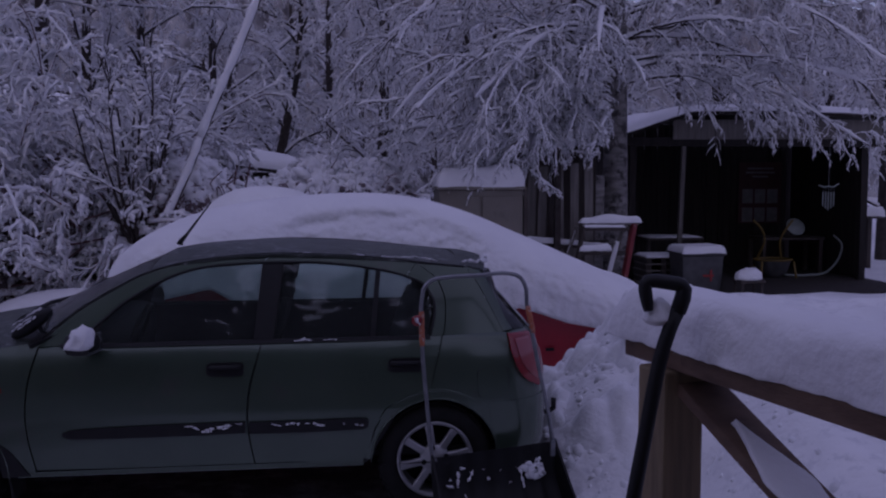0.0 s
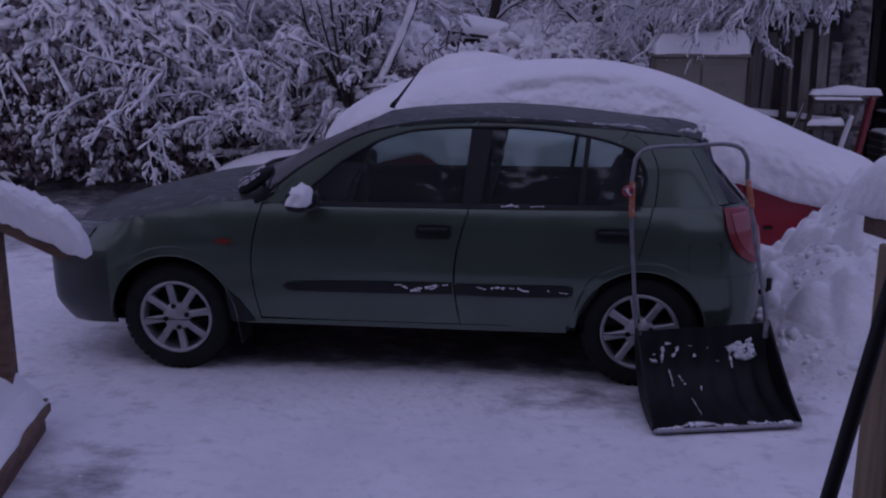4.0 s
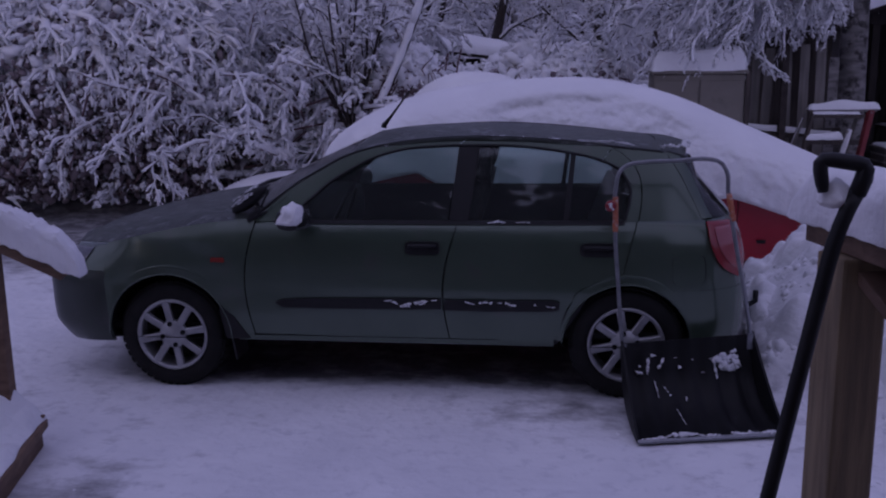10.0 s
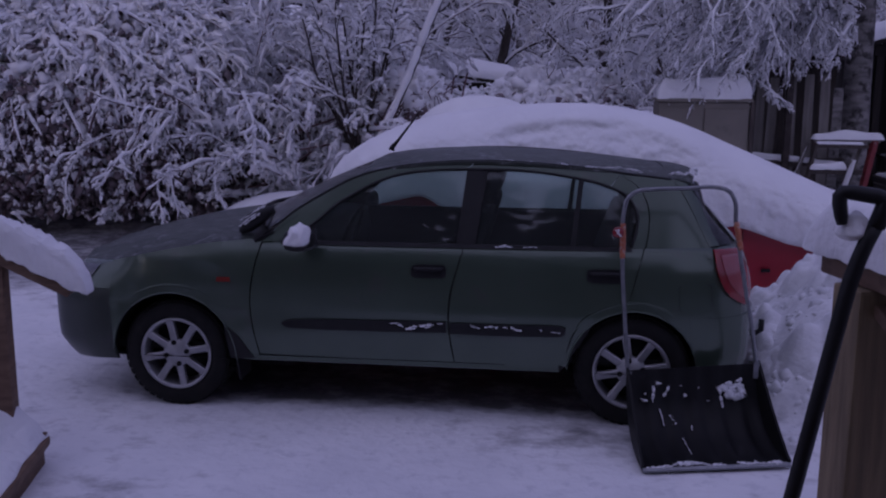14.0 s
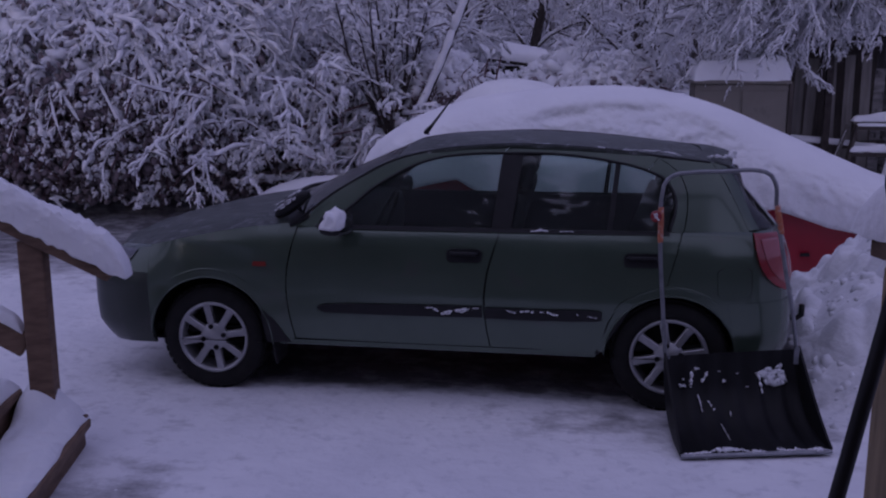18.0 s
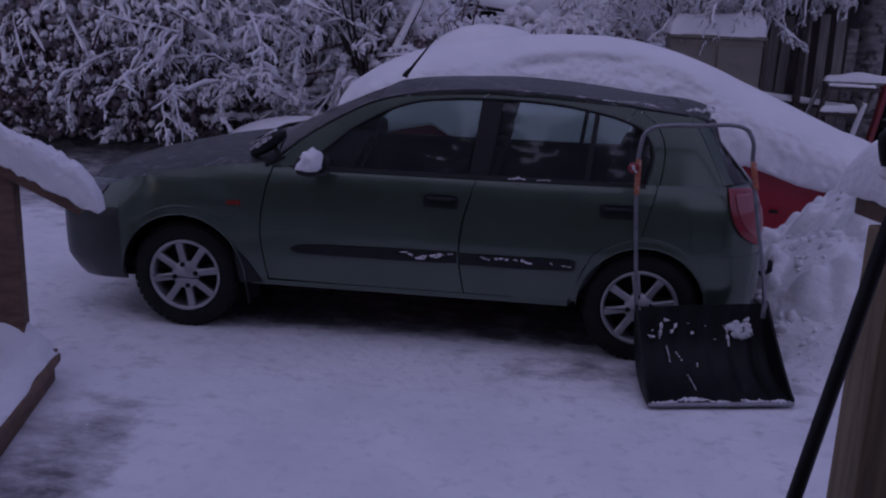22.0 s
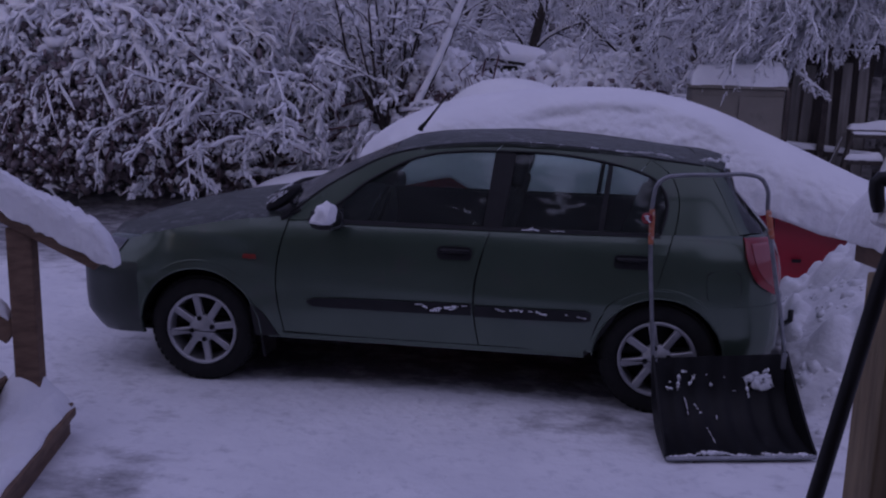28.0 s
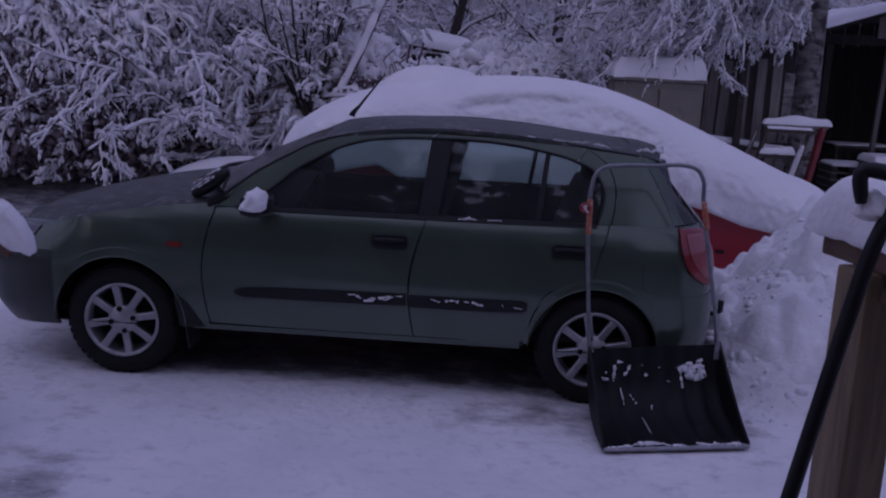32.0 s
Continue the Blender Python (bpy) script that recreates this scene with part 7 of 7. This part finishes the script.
def upright_shrub(x, y, seed):
    """Dark stems that fan up from one foot."""
    rng = np.random.RandomState(seed)
    s = thing("upright_shrub", "bare shrub of dark upright stems dusted with snow", "shrub", at=(x, y, 0))
    n = 13
    a = np.linspace(0, 2 * math.pi, n, endpoint=False) + rng.uniform(-0.3, 0.3, n)
    st = np.stack([0.06 * np.cos(a), 0.06 * np.sin(a), 0.75 + 0.4 * rng.uniform(size=n)], 1)
    way = np.stack([0.5 * np.cos(a) * rng.uniform(0.3, 1, n), 0.25 * np.sin(a), np.ones(n)], 1)
    ln = rng.uniform(1.2, 2.2, n)
    main = run(st, way, ln, -0.05, 10, rng, 0.07)
    l2, n2 = grow(main, ln, 9, 0.3, 0.98, 34, 0.26, 0.1, 6, rng, 0.14, 0.15)
    l3, n3 = grow(l2, n2, 6, 0.2, 1.0, 42, 0.5, 0.4, 4, rng, 0.24)
    wood_and_snow([(main, 0.021, 0.009, 0.009, 6, 4), (l2, 0.009, 0.004, 0.014, 4, 4), (l3, 0.005, 0.0025, 0.018, 3, 4)], rng, s)
    part("trunk", tube([(0, 0, -0.05), (0.02, 0, 0.5), (0.0, 0, 1.0), (0.02, 0, 1.4)], [0.05, 0.045, 0.035, 0.02], 10), BARK, s, smooth=True)


upright_shrub(-1.335, 5.5, 71)


def leaning_pole():
    p = thing("leaning_pole", "slanting bare trunk coated with snow", "tree", at=(-1.59, 5.36, 0))
    path = smooth_path([(0.0, 0, -0.05), (0.53, 0.0, 1.26), (0.8, 0, 1.84), (1.06, 0, 2.48), (1.36, 0, 3.15), (1.58, 0.0, 3.7), (2.2, 0.05, 5.2), (2.8, 0.1, 6.6)], 60)
    part("trunk", tube([tuple(q) for q in path], list(np.linspace(0.035, 0.027, 60)), 10), BARK, p, smooth=True)
    rng = np.random.RandomState(72)
    for lo, hi in ((3, 21), (20, 34), (33, 60)):
        seg = path[lo:hi].copy()
        seg += np.array([-0.014, -0.03, 0.008])
        n = len(seg)
        r = 0.041 * (1 + 0.1 * rng.normal(size=n))
        r[0] *= 0.8
        r[-1] *= 0.75
        part("snow_coat", tube([tuple(q) for q in seg], list(r), 12), SNOW_SOFT, p, "snow plastered on the upper side", True)


leaning_pole()


def birch_tree():
    rng = np.random.RandomState(73)
    b = thing("birch_tree", "tall birch with limbs hanging heavy with snow", "tree", at=(4.62, 7.7, 0))
    trunk = smooth_path([(0, 0, -0.1), (0.0, 0, 1.4), (0.0, 0.02, 3.2), (0.02, 0.03, 5.0), (0.0, 0.1, 8.0)], 40)
    part("trunk", tube([tuple(p) for p in trunk], list(np.linspace(0.2, 0.07, 40)), 16), BIRCH, b, "rough grey birch trunk", True)
    # limbs: height, heading, length, rise, sag
    limbs = [(2.55, 188, 2.2, 0.1, 0.9), (2.75, 200, 3.0, 0.25, 1.0), (3.1, 186, 3.6, 0.3, 1.25), (3.4, 205, 3.9, 0.45, 1.4), (3.6, 172, 3.6, 0.5, 1.3), (3.9, 192, 4.4, 0.6, 1.6), (4.3, 215, 4.2, 0.6, 1.6), (4.7, 180, 4.6, 0.7, 1.7), (2.9, 352, 3.8, 0.3, 0.8), (3.2, 350, 3.6, 0.3, 1.1), (3.5, 5, 4.3, 0.4, 1.2), (3.8, 340, 4.0, 0.5, 1.4), (4.1, 348, 4.6, 0.55, 1.5), (4.6, 345, 4.6, 0.6, 1.6), (5.0, 0, 4.8, 0.7, 1.7), (3.3, 265, 1.3, 0.4, 1.6), (3.8, 240, 2.2, 0.5, 1.6), (4.3, 285, 1.6, 0.5, 1.6), (5.0, 222, 3.8, 0.7, 1.7), (5.4, 200, 4.6, 0.8, 1.8), (5.5, 335, 4.2, 0.8, 1.8), (4.4, 90, 3.0, 0.5, 1.2), (5.6, 160, 4.4, 0.8, 1.6), (5.8, 20, 4.4, 0.8, 1.6), (3.0, 215, 3.0, 0.3, 0.85), (3.3, 228, 3.0, 0.35, 0.95), (2.8, 205, 2.8, 0.25, 0.8), (3.6, 218, 3.8, 0.45, 1.2), (3.5, 332, 2.4, 0.4, 1.3), (3.9, 350, 4.4, 0.45, 1.4), (2.85, 207, 3.0, 0.3, 1.55), (3.05, 199, 2.7, 0.3, 1.6), (3.25, 213, 3.3, 0.35, 1.6), (3.1, 345, 2.4, 0.35, 1.3), (3.5, 354, 3.6, 0.35, 1.4), (2.9, 214, 2.6, 0.35, 1.7), (3.1, 220, 3.0, 0.4, 1.7), (3.3, 226, 3.0, 0.4, 1.8), (3.0, 209, 3.2, 0.35, 1.6), (3.5, 218, 3.4, 0.45, 1.8), (2.6, 190, 1.2, 0.2, 1.5), (2.75, 205, 1.5, 0.2, 1.6), (2.7, 220, 1.4, 0.3, 1.7), (2.9, 196, 1.7, 0.3, 1.7), (2.65, 235, 1.2, 0.3, 1.7), (2.8, 182, 1.5, 0.25, 1.6)]
    st, way, ln, sag = [], [], [], []
    for z, head, length, rise, droop in limbs:
        east = head > 300 or head < 30
        st.append((0, 0.02, z + 0.12 * east))
        droop = droop * (0.8 if east else 1.0)
        way.append((math.cos(radians(head)), math.sin(radians(head)), rise))
        ln.append(length)
        sag.append(droop)
    ln = np.array(ln)
    main = np.concatenate([run(np.array([s]), np.array([w]), np.array([l]), d, 14, rng, 0.045) for s, w, l, d in zip(st, way, ln, sag)])
    l2, n2 = grow(main, ln, 14, 0.12, 0.98, 48, 0.33, 0.8, 8, rng, 0.16)
    l3, n3 = grow(l2, n2, 8, 0.12, 1.0, 46, 0.42, 1.2, 5, rng, 0.28)
    l4, n4 = grow(l3, n3, 6, 0.12, 1.0, 52, 0.5, 1.2, 3, rng, 0.5)
    wood_and_snow([(main, 0.027, 0.008, 0.028, 7, 7), (l2, 0.01, 0.005, 0.015, 4, 5), (l3, 0.0065, 0.0035, 0.0105, 3, 3), (l4, 0.0045, 0.0025, 0.0085, 0, 3)], rng, b)


birch_tree()


def forest_tree(seed, height, name="tree"):
    """A bare tree furred with snow, for the woods behind."""
    rng = np.random.RandomState(seed)
    t = thing(name, "bare dark-trunked tree furred with snow", "tree", "woods behind the yard")
    bend = rng.normal(size=2) * 0.25
    tr = smooth_path([(0, 0, -0.2), (bend[0] * 0.3, bend[1] * 0.3, height * 0.3), (bend[0], bend[1], height * 0.65), (bend[0] * 1.4, bend[1], height)], 24)
    part("trunk", tube([tuple(p) for p in tr], list(np.linspace(0.13, 0.03, 24)), 8), BARK, t, smooth=True)
    ln = np.array([height * 0.62])
    l1, n1 = grow(tr[None], ln, 24, 0.1, 0.98, 55, 0.52, 0.7, 9, rng, 0.1, 0.25)
    l2, n2 = grow(l1, n1, 8, 0.15, 0.98, 45, 0.4, 0.8, 6, rng, 0.14)
    l3, n3 = grow(l2, n2, 6, 0.15, 1.0, 45, 0.45, 0.9, 4, rng, 0.34)
    l4, n4 = grow(l3, n3, 3, 0.2, 1.0, 45, 0.6, 0.9, 2, rng, 0.18)
    wood_and_snow([(l1, 0.03, 0.008, 0.03, 5, 4), (l2, 0.01, 0.004, 0.023, 3, 3), (l3, 0.007, 0.004, 0.016, 0, 3), (l4, 0.004, 0.002, 0.0135, 0, 3)], rng, t, ("branchwork", "snow_cover"))
    return t


rng = np.random.RandomState(81)
kinds = [forest_tree(90 + i, h) for i, h in enumerate((7.5, 8.5, 6.5, 5.0))]
# The last five trees stand unseen to the left, added to block bright horizon.
spots = [(-8.0, 10.5), (-5.6, 9.2), (-3.4, 11.5), (-0.4, 13.0), (1.6, 11.8), (3.4, 13.5), (6.0, 15.5), (9.0, 14.5), (11.6, 12.5), (-6.6, 13.5), (-1.8, 15.5), (0.7, 16.5), (4.6, 17.5), (8.0, 18.5), (12.5, 17.0), (-10.5, 14.5), (-3.3, 8.8), (2.4, 20.5), (-2.4, 20.0), (6.5, 22.0), (10.8, 21.5), (-8.4, 19.0), (14.0, 13.5), (-7.4, 7.6), (-0.5, 24.0), (4.0, 25.0), (-3.5, 28.0), (1.8, 29.0), (-2.9, 13.6), (-11.0, 3.4), (-12.2, -0.8), (-10.4, 6.8), (-13.5, 5.6), (-12.0, -4.6)]
for i, (x, y) in enumerate(spots):
    m = pose(x, y, float(snow_height(x, y)) - 0.1, 0, 0, float(rng.uniform(0, 360)))
    if i < len(kinds):
        kinds[i].matrix_basis = m
    else:
        copy_thing(kinds[int(rng.randint(len(kinds)))], m)


def far_woods():
    """The wooded slope that closes the view, with unseen sides and rear added to screen off the horizon."""
    n, k = 140, 12
    A, H = np.meshgrid(np.linspace(0, 2 * math.pi, n), np.linspace(0, 1, k), indexing="ij")
    r = 48 + 2.5 * fractal(A * 9, H * 2, 2, 3)
    # Higher to the west, to keep the bright horizon out of the paint.
    z = -1 + H * (13 + 2.5 * fractal(A * 14, 0 * A, 2.5, 4)) * (0.72 + 0.28 * np.sin(A) + 0.4 * np.maximum(-np.cos(A), 0))
    V = np.stack([r * np.cos(A), r * np.sin(A) - 2, z], -1).reshape(-1, 3)
    i = (np.arange(n - 1)[:, None] * k + np.arange(k - 1)).ravel()
    F = np.stack([i, i + 1, i + k + 1, i + k], 1)
    tagged(raw("backdrop", V, F, FOREST), "far snowy woods closing the view", "woods", kind="structure")


far_woods()


def spruce(x, y, h, seed):
    """A dark spruce behind the house; it shows mirrored in the car's windows."""
    rng = np.random.RandomState(seed)
    t = thing("spruce_tree", "tall dark spruce behind the house", "tree", "spruces behind the house", at=(x, y, 0))
    part("trunk", tube([(0, 0, -0.1), (0, 0, h * 0.5), (0, 0, h)], [0.2, 0.12, 0.02], 8), BARK, t, smooth=True)
    n = 300
    z = h * np.sort(rng.uniform(0.2, 0.99, n))
    a = rng.uniform(0, 2 * math.pi, n)
    ln = (h - z) * 0.22 + 0.5
    P = run(np.stack([0 * z, 0 * z, z], 1), np.stack([np.cos(a), np.sin(a), 0 * a - 0.15], 1), ln, 0.5, 6, rng, 0.05)
    l2, n2 = grow(P, ln, 8, 0.15, 1.0, 50, 0.3, 0.9, 3, rng, 0.12)
    needle = mat("spruce_needles", (0.012, 0.018, 0.013), (0.03, 0.04, 0.028), 0.9, 6, bump=0)
    V, F = join([tubes(P, taper(6, 0.13, 0.06, len(P)), 4), tubes(l2, taper(3, 0.11, 0.04, len(l2)), 3)])
    raw("foliage", V, F, needle, t, label="drooping dark green boughs")


for i, (x, y, h) in enumerate(((-5.8, -12.4, 12.0), (-3.8, -12.6, 13.5), (-2.2, -12.0, 13.8), (-0.5, -12.4, 12.6), (1.2, -12.0, 12.2), (2.9, -12.3, 12.4), (4.8, -12.6, 11.5))):
    spruce(x, y, h, 120 + i)
